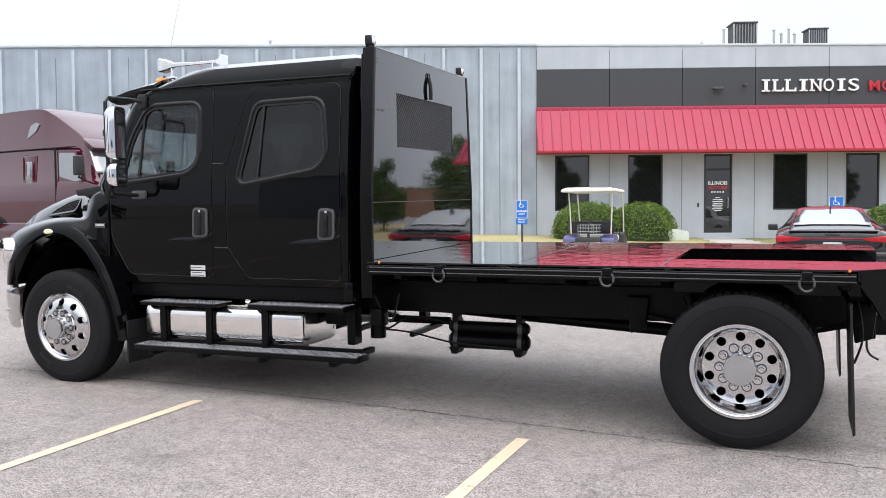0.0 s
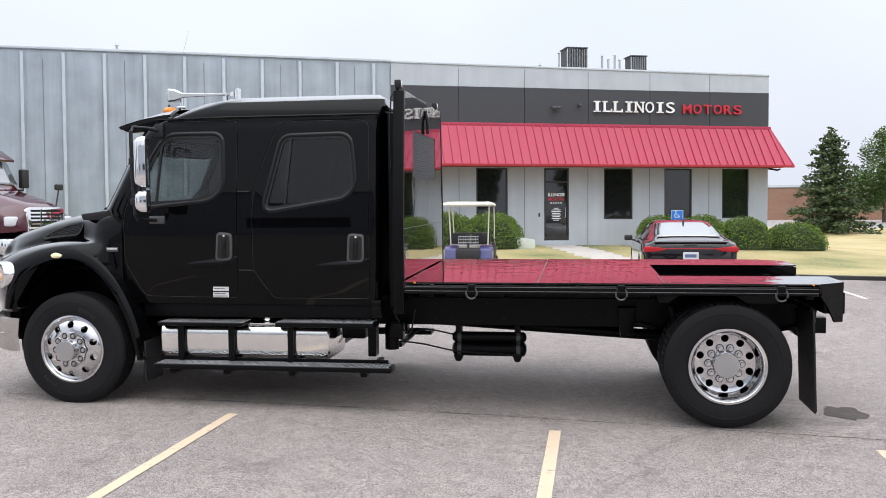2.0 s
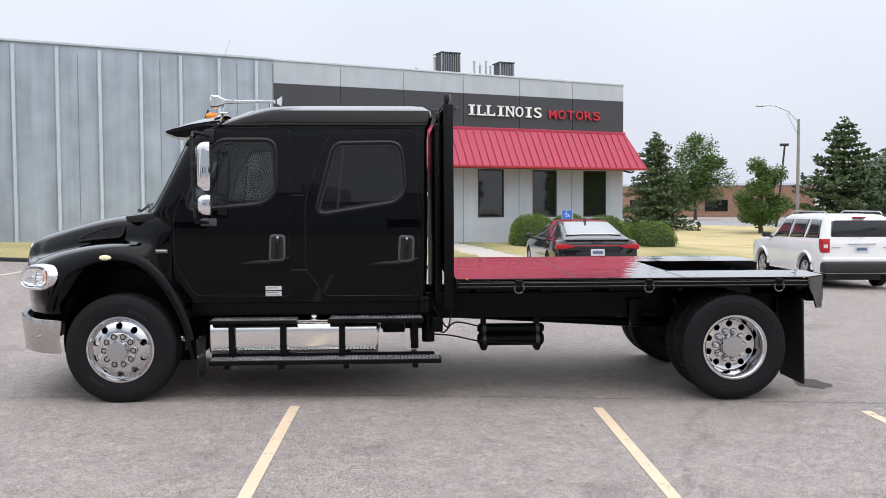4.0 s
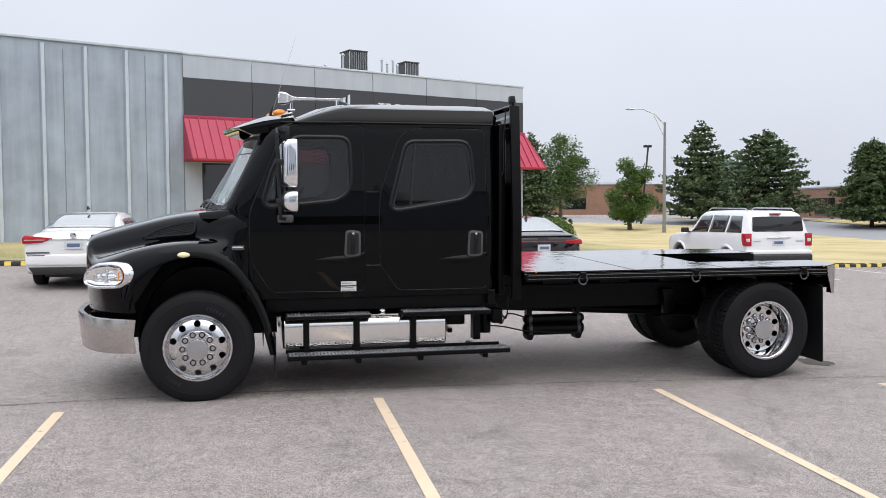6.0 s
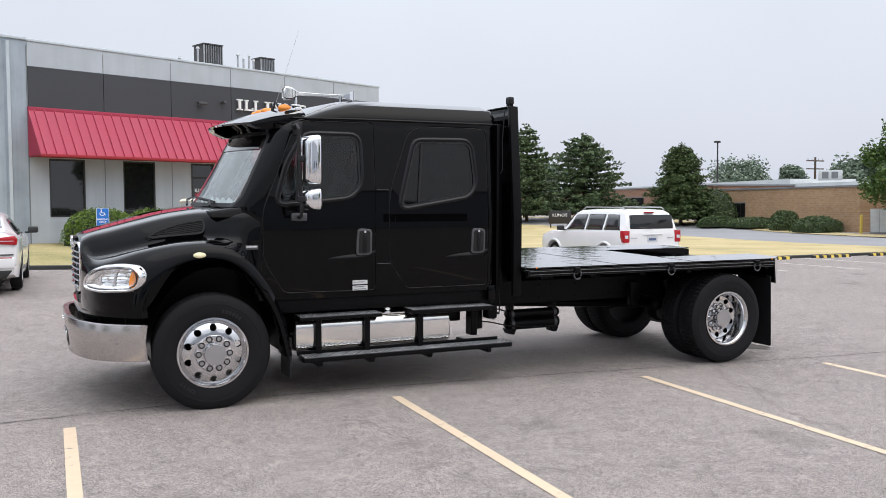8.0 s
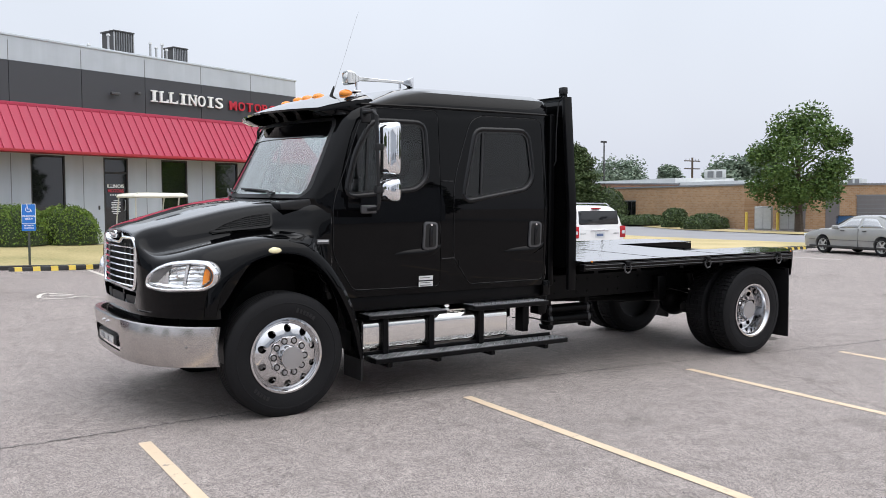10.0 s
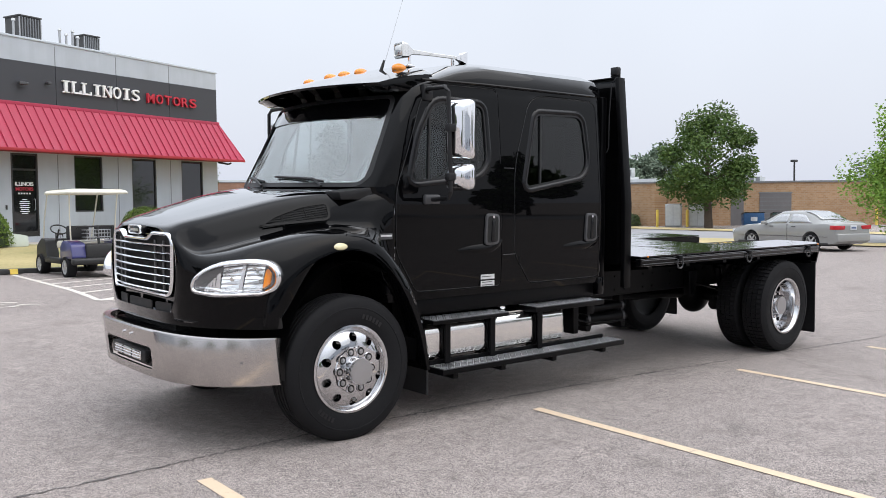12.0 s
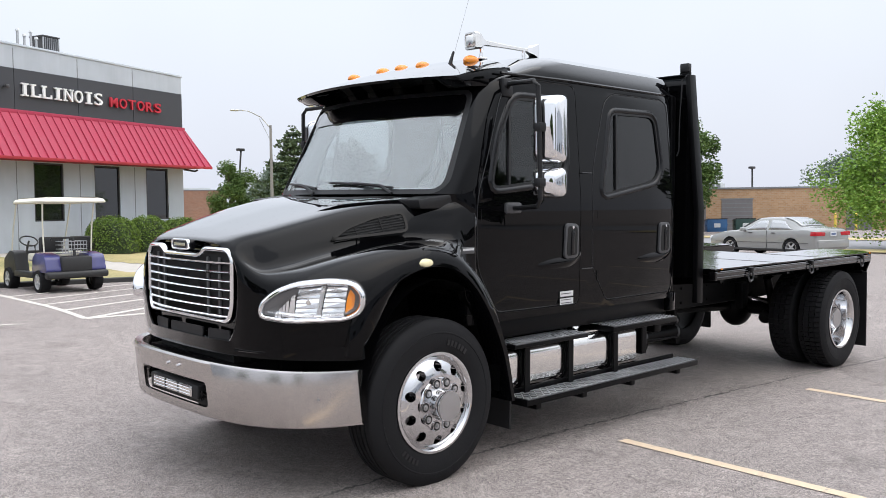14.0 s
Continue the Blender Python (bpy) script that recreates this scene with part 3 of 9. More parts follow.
LINES = [(-7.25, -1.2), (-4.3, -1.25), (-1.30, -1.28), (1.71, -1.36), (4.69, -1.48), (7.28, -1.70), (10.2, -1.8), (13.1, -1.9)]
for lx, ly in LINES:
    ln = strip((lx, ly), (lx - 0.09, ly - 5.2), 0.10, 0.005, M_LINE, "parking_line", n=20)
    tagged(ln, "worn pale yellow parking line on the asphalt", "parking line", "parking lines", "structure")
for lx in (-8.9, -5.9, -2.9, 4.5, 10.3, 14.4, 17.3, 20.3, 23.2, 26.2):
    ln = strip((lx, 13.2), (lx - 0.1, 8.3), 0.1, 0.005, M_LINEW, "parking_line", n=20)
    tagged(ln, "faded white parking line before the kerb", "parking line", "parking lines at the kerb", "structure")
# the access aisle: its near edge, its foot and the slanting bars
AISLE = [((1.12, 13.1), (0.86, 7.06)), ((0.86, 7.06), (4.4, 7.25))] + [((0.86 + 0.042 * k, 7.06 + 0.98 * k), (4.42, 8.92 + 0.98 * k)) for k in range(5)]
for p, q in AISLE:
    ln = strip(p, q, 0.1, 0.005, M_LINEW, "hatch_line", n=16)
    tagged(ln, "faded white marking of the access aisle", "hatch line", "hatch lines of the access aisle", "structure")


def painted_symbol():
    """The worn access symbol on the asphalt, as joined strokes."""
    b = bmesh.new()
    for pts in ([(-0.80, 7.08), (-0.74, 7.40), (-0.60, 7.60), (-0.46, 7.46), (-0.24, 7.30)], [(-0.78, 7.06), (-0.58, 6.94), (-0.38, 6.94), (-0.24, 7.07), (0.01, 7.01)], [(-0.62, 7.28), (-0.45, 7.22), (-0.30, 7.16)]):
        c = catmull(pts, 4)
        rows = []
        for k, (x, y) in enumerate(c):
            d = Vector((c[min(k + 1, len(c) - 1)][0] - c[max(k - 1, 0)][0], c[min(k + 1, len(c) - 1)][1] - c[max(k - 1, 0)][1])).normalized() * 0.035
            rows.append([(x + f * d.y, y - f * d.x, ground_z(x, y) + 0.005) for f in (-1, 1)])
        join(b, skin(rows, closed=False))
    for f in b.faces:
        if f.normal.z < 0:
            f.normal_flip()
    tagged(part("painted_symbol", b, M_LINEW, None, smooth=0), "worn pale access symbol painted on the asphalt", "road marking", "", "structure")


painted_symbol()


def blob_stain(name, x, y, rx, ry, material, seed):
    r = random.Random(seed)
    b = bmesh.new()
    ph = [r.uniform(0, 6.28) for _ in range(4)]
    vs = []
    for k in range(40):
        a = k * 2 * math.pi / 40
        s = 1 + 0.18 * math.sin(2 * a + ph[0]) + 0.12 * math.sin(5 * a + ph[1]) + 0.08 * math.sin(9 * a + ph[2])
        px, py = x + rx * s * math.cos(a), y + ry * s * math.sin(a)
        vs.append(b.verts.new((px, py, ground_z(px, py) + 0.004)))
    b.faces.new(vs)
    return tagged(part(name, b, material, smooth=0), "dark oil stain soaked into the asphalt", "stain", kind="structure")


def crack(name, pts, w, seed, label):
    """An open joint in the asphalt: a thin ragged ribbon."""
    r = random.Random(seed)
    rows = []
    for x, y in catmull(pts, 60):
        x, y = x + r.uniform(-0.012, 0.012), y + r.uniform(-0.018, 0.018)
        k = w * r.uniform(0.15, 1.0)
        rows.append([(x, y - k, ground_z(x, y) + 0.004), (x, y + k, ground_z(x, y) + 0.004)])
    b = skin(rows, closed=False)
    for f in b.faces:
        if f.normal.z < 0:
            f.normal_flip()
    return tagged(part(name, b, M_CRACK, smooth=0), label, "crack", "cracks in the asphalt", "structure")


M_CRACK = mat("crack_dirt", (0.10, 0.092, 0.088), 0.95, var=0.4, scale=15)
crack("asphalt_joint", [(-14, -1.0), (-6, -0.9), (-2, -0.86), (-0.5, -0.8), (1, -0.85), (3, -0.96), (5.4, -1.14), (7, -1.33), (9, -1.5), (16, -1.7)], 0.017, 5, "long dark joint between two layers of asphalt")
crack("asphalt_crack", [(2.2, -1.5), (3.6, -2.0), (5.2, -2.3), (8.0, -2.7), (11.0, -2.8)], 0.004, 6, "thin wandering crack in the asphalt")
crack("asphalt_crack", [(0.4, -2.4), (1.3, -2.55), (2.0, -2.5)], 0.004, 7, "short thin crack in the asphalt")
M_OIL = mat("oil_stain", (0.10, 0.088, 0.08), 0.95, spec=0.15, var=0.3, scale=12)
blob_stain("oil_stain", 7.35, -0.45, 0.16, 0.3, M_OIL, 3)


# ---- the dealer's building ----
building = thing("dealership_building", (B0.x, B0.y, 0), "low grey commercial building with charcoal band and red metal awning", "building", rz=20)
# its own axes: x along the wall, y away from the lot, z up; the wall stands at y = 0
BASE_Z = 0.3
WINDOWS = [(0.60, 1.76), (3.05, 4.21), (7.87, 9.0), (10.26, 11.37), (12.6, 13.7)]


def roofslope(bm):
    """The roof edge falls slightly along the wall."""
    for v in bm.verts:
        if v.co.z > 6.8:
            v.co.z += 0.13 * (1 - v.co.x / 14.5)
    return bm


def wall_with_openings(x0, x1, z0, z1, holes, y0=0.0, th=0.25):
    b = box(x0, x1, y0, y0 + th, z0, z1)
    for a, c, lo, hi in holes:
        b = cut(b, box(a, c, y0 - 0.2, y0 + th + 0.2, lo, hi))
    return b


holes = [(a, c, 1.62, 3.49) for a, c in WINDOWS] + [(5.58, 6.52, 0.86, 3.49)]
part("wall", wall_with_openings(0, 14.5, BASE_Z, 5.06, holes), M_WALL, building, "pale grey panel wall with vertical seams", smooth=0)
for i, x in enumerate((2.42, 4.84, 7.25, 9.66, 12.06)):
    part("panel_seam", box(x - 0.012, x + 0.012, -0.006, 0.02, 0.5, 3.5), M_SEAM, building, smooth=0)
    part("panel_seam", box(x - 0.012, x + 0.012, -0.026, 0.0, 6.37, 6.98), M_SEAM, building, smooth=0)
edges = [0.0, 2.42, 4.84, 7.25, 9.66, 12.06, 14.5]
for a, c in zip(edges, edges[1:]):
    part("charcoal_panel", box(a + 0.008, c - 0.008, -0.035, 0.2, 5.05, 6.36, 0.004, 1), M_BAND, building, "flat charcoal fascia panel", smooth=0)
    part("upper_panel", roofslope(box(a + 0.003, c - 0.003, -0.02, 0.2, 6.362, 7.0, 0.004, 1)), M_WALL, building, smooth=0)
part("coping", roofslope(box(-0.02, 14.53, -0.05, 0.3, 7.0, 7.07, 0.01)), M_FLUTED, building, "pale metal roof coping")
part("side_wall", box(14.25, 14.5, 0.25, 26, BASE_Z, 7.0), M_WALL, building, smooth=0)
part("roof", box(0, 14.25, 0.25, 26, 6.7, 6.8), M_ROOF, building, smooth=0)


def building_window(a, c):
    w = part("window", box(a + 0.0, c - 0.0, 0.06, 0.07, 1.62, 3.49), M_DGLASS, building, "dark tinted fixed window", smooth=0)
    for n, bx in (("frame_head", (a, c, 0.02, 0.10, 3.44, 3.49)), ("frame_sill", (a, c, 0.01, 0.11, 1.62, 1.67)),
                  ("frame_jamb", (a, a + 0.05, 0.02, 0.10, 1.67, 3.44)), ("frame_jamb", (c - 0.05, c, 0.02, 0.10, 1.67, 3.44))):
        part(n, box(*bx, 0.005, 1), M_FRAME, w)
    return w


for a, c in WINDOWS:
    building_window(a, c)
door = part("door", box(5.63, 6.47, 0.05, 0.09, 0.90, 2.95, 0.004, 1), M_DGLASS, building, "dark glass entrance door with white lettering")
part("transom", box(5.63, 6.47, 0.06, 0.07, 3.01, 3.44), M_DGLASS, building)
for bx in ((5.58, 5.64, 0.0, 0.12, 0.86, 3.49), (6.46, 6.52, 0.0, 0.12, 0.86, 3.49), (5.64, 6.46, 0.0, 0.12, 3.43, 3.49), (5.64, 6.46, 0.0, 0.12, 2.95, 3.01), (5.64, 6.46, 0.0, 0.1, 0.86, 1.02)):
    part("door_frame", box(*bx, 0.005, 1), M_FRAME, building)
part("door_pull", tube([(6.38, 0.05, 1.7), (6.38, -0.02, 1.7), (6.38, -0.02, 2.05), (6.38, 0.05, 2.05)], 0.012), M_GALV, door)
part("push_plate", box(5.36, 5.42, -0.02, 0.01, 1.72, 1.86, 0.004, 1), M_FRAME, building)
FRONT = Matrix.Rotation(radians(90), 4, "X")
part("door_lettering", text_bm("ILLINOIS", 0.17, 0.003, Matrix.Translation((6.05, 0.042, 2.52)) @ FRONT, 0.004), M_WHITE, door, smooth=0)
part("door_lettering", text_bm("MOTORS", 0.15, 0.003, Matrix.Translation((6.05, 0.042, 2.36)) @ FRONT, 0.004), M_REDL, door, smooth=0)
for i in range(5):
    part("door_emblem", box(5.83 + i * 0.095, 5.88 + i * 0.095, 0.042, 0.05, 2.20, 2.25, 0.008), M_WHITE, door)
for i, wd in enumerate((0.16, 0.34, 0.38, 0.30, 0.36, 0.28, 0.34, 0.22)):
    part("door_text_bar", box(6.05 - wd / 2, 6.05 + wd / 2, 0.044, 0.05, 2.02 - i * 0.062, 2.045 - i * 0.062), M_WHITE, door, smooth=0)


def serif_text(name, body, u0, u1, zc, h, material, label):
    """Raised letters on the fascia, each a mesh of its own."""
    sign = thing(name, (B0.x, B0.y, 0), label, "sign letters", rz=20)
    n = len(body)
    step = (u1 - u0) / n
    for i, ch in enumerate(body):
        x = u0 + step * (i + 0.5)
        b = text_bm(ch, 1.0, 0.5, Matrix.Identity(4), 0.012 if material is M_REDL else 0.002)
        lo = [min(v.co[k] for v in b.verts) for k in range(3)]
        hi = [max(v.co[k] for v in b.verts) for k in range(3)]
        w = step * (0.62 if ch == "I" and material is not M_REDL else 0.80)
        stem = ch in "I" and material is not M_REDL
        m = Matrix.Translation((x, -0.10, zc)) @ FRONT @ Matrix.Diagonal(((w * (0.42 if stem else 1)) / (hi[0] - lo[0]), h / (hi[1] - lo[1]), 0.07 / (hi[2] - lo[2]), 1)) @ Matrix.Translation([-(p + q) / 2 for p, q in zip(lo, hi)])
        bmesh.ops.transform(b, matrix=m, verts=b.verts[:])
        if material is not M_REDL:                      # slab serifs
            if ch in "ILN":
                sp = {"I": [(-0.5, -0.5), (0.5, -0.5)], "L": [(-0.5, -0.5), (-0.1, -0.1)], "N": [(-0.5, -0.5), (0.5, 0.5)]}[ch]
                t = h * 0.11
                if ch == "I":
                    for z in (zc - h / 2, zc + h / 2 - t):
                        box(x - w * 0.5, x + w * 0.5, -0.135, -0.065, z, z + t, bm=b)
                if ch == "L":
                    box(x - w * 0.62, x - w * 0.05, -0.135, -0.065, zc + h / 2 - t, zc + h / 2, bm=b)
                    box(x - w * 0.62, x - w * 0.3, -0.135, -0.065, zc - h / 2, zc - h / 2 + t, bm=b)
                    box(x + w * 0.40, x + w * 0.52, -0.135, -0.065, zc - h / 2, zc - h / 2 + h * 0.3, bm=b)
                if ch == "N":
                    box(x - w * 0.62, x - w * 0.2, -0.135, -0.065, zc + h / 2 - t, zc + h / 2, bm=b)
                    box(x - w * 0.62, x - w * 0.15, -0.135, -0.065, zc - h / 2, zc - h / 2 + t, bm=b)
                    box(x + w * 0.15, x + w * 0.62, -0.135, -0.065, zc + h / 2 - t, zc + h / 2, bm=b)
        part("letter", b, material, sign, smooth=0)
    return sign


serif_text("fascia_sign", "ILLINOIS", 7.36, 10.64, 5.735, 0.40, M_WHITE, "raised white serif letters on the charcoal fascia")
serif_text("fascia_sign", "MOTORS", 10.90, 13.36, 5.70, 0.34, M_REDL, "raised red block letters on the charcoal fascia")

# awning: sloping seamed metal, hipped round the far corner
AW_OUT, AW_T, AW_B = 1.05, 5.06, 3.55


def awning():
    e = part("awning", skin([[(0, -0.04, AW_T), (14.5, -0.04, AW_T), (14.55, 0.0, AW_T), (14.55, 12, AW_T)],
                             [(-0.02, -AW_OUT, AW_B), (14.5 + 0.42, -AW_OUT, AW_B), (14.5 + 0.42, -AW_OUT + 0.01, AW_B), (14.5 + 0.42, 12, AW_B)]], closed=False),
             M_AWN, building, "red standing-seam metal awning", smooth=0)
    part("end_panel", prism([(-0.04, AW_T), (-AW_OUT, AW_B), (-0.04, AW_B)], "x", -0.03, -0.005), M_AWN, e, smooth=0)
    part("ridge_cap", box(-0.03, 14.56, -0.10, 0.02, AW_T - 0.09, AW_T + 0.03, 0.01), M_AWN, e)
    part("drip_edge", box(-0.04, 14.94, -AW_OUT - 0.03, -AW_OUT + 0.02, AW_B - 0.06, AW_B + 0.03, 0.01), M_AWND, e)
    part("soffit", box(-0.02, 14.9, -AW_OUT, 0.0, AW_B - 0.03, AW_B - 0.01), M_AWND, e, smooth=0)
    n = 47
    dy, dz = -AW_OUT + 0.04, AW_B - AW_T
    ln = math.hypot(dy, dz)
    for i in range(n):
        x = 0.15 + i * (14.3 / (n - 1))
        top = Vector((x, -0.05, AW_T - 0.02))
        bot = Vector((x + (0.0 if x < 13.9 else 0.02 * (x - 13.9) * 10), -AW_OUT - 0.005, AW_B + 0.01))
        nrm = Vector((0, -(-dz), -dy)).normalized()
        nrm = Vector((0, dz / ln, -dy / ln)) * -1
        nrm = Vector((0, -abs(dz) / ln, abs(dy) / ln))
        b = bmesh.new()
        rows = [[p + Vector((sx, 0, 0)) + nrm * k for sx, k in ((-0.02, -0.01), (-0.012, 0.035), (0.012, 0.035), (0.02, -0.01))] for p in (top, bot)]
        part("seam", skin(rows), M_AWN, e, smooth=0)
    hip = [Vector((14.52, -0.02, AW_T)), Vector((14.93, -AW_OUT, AW_B))]
    part("hip_cap", rod(hip[0], hip[1], 0.03, seg=8), M_AWN, e)
    part("bracket", tube([(14.5, -0.05, 3.5), (14.6, -0.5, 3.42), (14.62, -0.62, 3.46)], 0.035), M_FRAME, e)
    return e


awning()

# the fluted hall to the other side of the corner
hall = thing("fluted_metal_hall", (B0.x, B0.y, 0), "long hall wall of grey metal panels with upright ribs", "building", rz=20)
part("wall", roofslope(box(-30, -0.003, -0.0, 0.25, 0.2, 7.02)), M_FLUTE, hall, "grey sheet metal cladding", smooth=0)
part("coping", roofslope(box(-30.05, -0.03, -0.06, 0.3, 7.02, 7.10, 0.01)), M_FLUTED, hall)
part("roof", box(-30, -0.02, 0.25, 26, 6.7, 6.8), M_ROOF, hall, smooth=0)
part("corner_trim", box(-0.03, 0.0, -0.02, 0.0, 0.4, 7.0), M_SEAM, hall, smooth=0)
for i in range(24):
    x = -0.6 - i * 1.262
    prof = [(x - 0.10, 0.0), (x - 0.05, -0.11), (x + 0.05, -0.11), (x + 0.10, 0.0)]
    r = part("rib", roofslope(prism(prof, "z", 0.35, 6.93)), M_FLUTE, hall, smooth=0)
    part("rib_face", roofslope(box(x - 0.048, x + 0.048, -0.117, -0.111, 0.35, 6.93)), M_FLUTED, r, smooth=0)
    if i % 2:
        part("joint", box(x + 0.60, x + 0.62, -0.012, -0.002, 0.4, 6.95), M_SEAM, hall, smooth=0)


# rooftop units, vents and pipes
def rooftop_unit(u, w, h, back, z):
    p = B0 + BU * u - BN * back
    e = thing("rooftop_unit", (p.x, p.y, 6.8), "dark slatted air conditioning unit on the flat roof", "air conditioner", "rooftop units", rz=20)
    zb = z - 6.8
    part("stand", box(-w / 2 + 0.05, w / 2 - 0.05, 0.05, w - 0.05, 0, zb + 0.02), M_HVAC, e, smooth=0)
    part("casing", box(-w / 2 + 0.03, w / 2 - 0.03, 0.03, w - 0.03, zb, zb + h), M_HVAC, e, smooth=0)
    part("lid", box(-w / 2 - 0.02, w / 2 + 0.02, -0.02, w + 0.02, zb + h, zb + h + 0.05, 0.015), M_HVAC, e)
    for i in range(9):
        x = -w / 2 + 0.02 + i * (w - 0.04) / 8
        part("slat", box(x - 0.018, x + 0.018, 0.0, 0.03, zb + 0.06, zb + h - 0.02), M_GALV if i in (0, 8) else M_SEAM, e, smooth=0)
    return e


rooftop_unit(7.28, 0.82, 1.02, 1.2, 7.05)
rooftop_unit(9.85, 0.66, 0.82, 1.4, 7.05)


def roof_pipes(name, us, h0, label):
    p = B0 + BU * us[0] - BN * 0.9
    e = thing(name, (p.x, p.y, 6.8), label, "pipe", "roof pipes", rz=20)
    for i, u in enumerate(us):
        x = u - us[0]
        part("pipe", rod((x, 0, 0), (x, 0, h0[i]), 0.04, seg=10), M_GALV, e)
        part("cap", rod((x, 0, h0[i]), (x, 0, h0[i] + 0.07), 0.07, 0.05, seg=10), M_HVACW, e)
    return e


roof_pipes("roof_pipe_rack", [8.15, 8.4, 8.65, 8.85], [0.95, 0.82, 0.98, 0.8], "pale pipes standing on the roof")
roof_pipes("roof_vent_pipe", [6.45], [1.0], "rusty flue pipe on the roof")
roof_pipes("roof_vent_pipe", [5.7], [0.55], "small vent pipe on the roof")
roof_pipes("roof_vent_pipe", [11.9], [0.42], "small dark metal roof vent")
roof_pipes("roof_vent_pipe", [-1.2], [0.45], "small dark roof vent")
roof_pipes("roof_vent_pipe", [-9.2], [0.8], "pale capped roof vent")
roof_pipes("roof_vent_pipe", [-11.6], [0.42], "small dark roof vent")


def fascia_lamp(u, z, w):
    p = B0 + BU * u + BN * 0.04
    e = thing("wall_camera", (p.x, p.y, z), "small dark camera fixed to the charcoal fascia", "camera", "fascia cameras", rz=20)
    part("bracket", box(-0.03, 0.03, -0.09, 0.0, -0.03, 0.03, 0.008), M_FRAME, e)
    part("housing", box(-w / 2, w / 2, -0.22, -0.08, -0.05, 0.04, 0.02), M_SATIN, e)
    return e


fascia_lamp(5.97, 5.66, 0.34)
fascia_lamp(6.87, 5.76, 0.12)


# ---- plants ----
def leaf_cloud(centres, rng, size, flat=0.6):
    """Many small folded leaves at the places given."""
    verts, faces = [], []
    for c in centres:
        s = size * rng.uniform(0.6, 1.3)
        a = Vector((rng.gauss(0, 1), rng.gauss(0, 1), rng.gauss(0, flat))).normalized()
        b = a.cross(Vector((rng.gauss(0, 1), rng.gauss(0, 1), rng.gauss(0, 1)))).normalized()
        n = a.cross(b)
        i = len(verts)
        c = Vector(c)
        verts += [c - a * s, c + b * s * 0.55 + n * s * 0.15, c + a * s, c - b * s * 0.55 + n * s * 0.15]
        faces += [(i, i + 1, i + 2), (i, i + 2, i + 3)]
    return verts, faces


def raw_part(name, verts, faces, material, parent, label=""):
    me = bpy.data.meshes.new(name)
    me.from_pydata([tuple(v) for v in verts], [], faces)
    me.materials.append(material)
    ob = new(name, me)
    ob.parent = parent
    if label:
        ob["label"] = label
    return ob


M_BARK = mat("bark", (0.10, 0.075, 0.055), 0.95, var=0.35, scale=10, bump=0.8, bscale=25)
L_HEDGE = leaf_material("hedge_leaf", (0.065, 0.125, 0.018), (0.17, 0.245, 0.04))
L_DARK = leaf_material("dark_leaf", (0.036, 0.062, 0.02), (0.085, 0.122, 0.042))
L_MID = leaf_material("mid_leaf", (0.045, 0.095, 0.02), (0.11, 0.17, 0.04))
L_BRIGHT = leaf_material("bright_leaf", (0.12, 0.24, 0.03), (0.26, 0.40, 0.07))
L_NEEDLE = leaf_material("pine_needle", (0.042, 0.070, 0.030), (0.10, 0.138, 0.058))
# far leaves paled: distance haze is put into the leaf colour
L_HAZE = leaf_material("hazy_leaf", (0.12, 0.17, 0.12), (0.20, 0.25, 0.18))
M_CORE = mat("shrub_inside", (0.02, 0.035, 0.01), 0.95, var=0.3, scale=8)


def shrub(u, out, rx, ry, h, label, seed, leaf=None, n=4200, pos=None, boxy=0.0, size=0.035):
    """A clipped shrub: a solid dark green core, a dense skin of leaves with an uneven outline."""
    rng = random.Random(seed)
    p = pos or (B0 + BU * u + BN * out)
    z = ground_z(p[0], p[1]) + 0.05
    e = thing("shrub", (p[0], p[1], z), label, "shrub", "clipped shrubs", rz=20)
    ph = [rng.uniform(0, 6.28) for _ in range(6)]

    def surf(a, v):
        k = 1 + 0.05 * math.sin(3 * a + ph[0]) + 0.04 * math.sin(5 * a + ph[1] + 3 * v) + 0.03 * math.sin(8 * a + 6 * v + ph[2])
        c = math.cos(v) ** (0.55 if boxy else 0.8)
        s = math.sin(v) ** (0.6 if boxy else 0.85) if v > 0 else 0
        return Vector((rx * k * c * math.cos(a), ry * k * c * math.sin(a), h * s * (1 + 0.04 * math.sin(4 * a + ph[3]))))

    core = []
    for j in range(8):
        v = j / 7 * math.pi / 2 * 0.98
        core.append([surf(i * 2 * math.pi / 20, v) * 0.93 for i in range(20)])
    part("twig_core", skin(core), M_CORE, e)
    cs = []
    for _ in range(n):
        a, v = rng.uniform(0, 6.283), math.asin(rng.uniform(0.0, 1.0) ** 0.8)
        cs.append(surf(a, v) * rng.uniform(0.93, 1.035))
    vs, fs = leaf_cloud(cs, rng, size, 1.0)
    raw_part("foliage", vs, fs, leaf or L_HEDGE, e)
    return e


shrub(1.5, 1.7, 1.15, 0.95, 1.15, "rounded clipped green shrub before the window", 1, n=5000)
shrub(3.2, 1.7, 1.1, 0.9, 1.15, "rounded clipped green shrub before the window", 2, n=5000)
shrub(9.3, 1.8, 0.95, 0.8, 1.15, "rounded clipped green shrub beside the walkway", 3)
shrub(10.9, 1.7, 0.95, 0.8, 1.17, "rounded clipped green shrub under the windows", 4)
shrub(12.5, 1.7, 1.05, 0.8, 1.12, "rounded clipped green shrub under the windows", 5)
shrub(14.5, 1.8, 1.2, 0.9, 0.95, "low spreading green shrub at the building corner", 6)


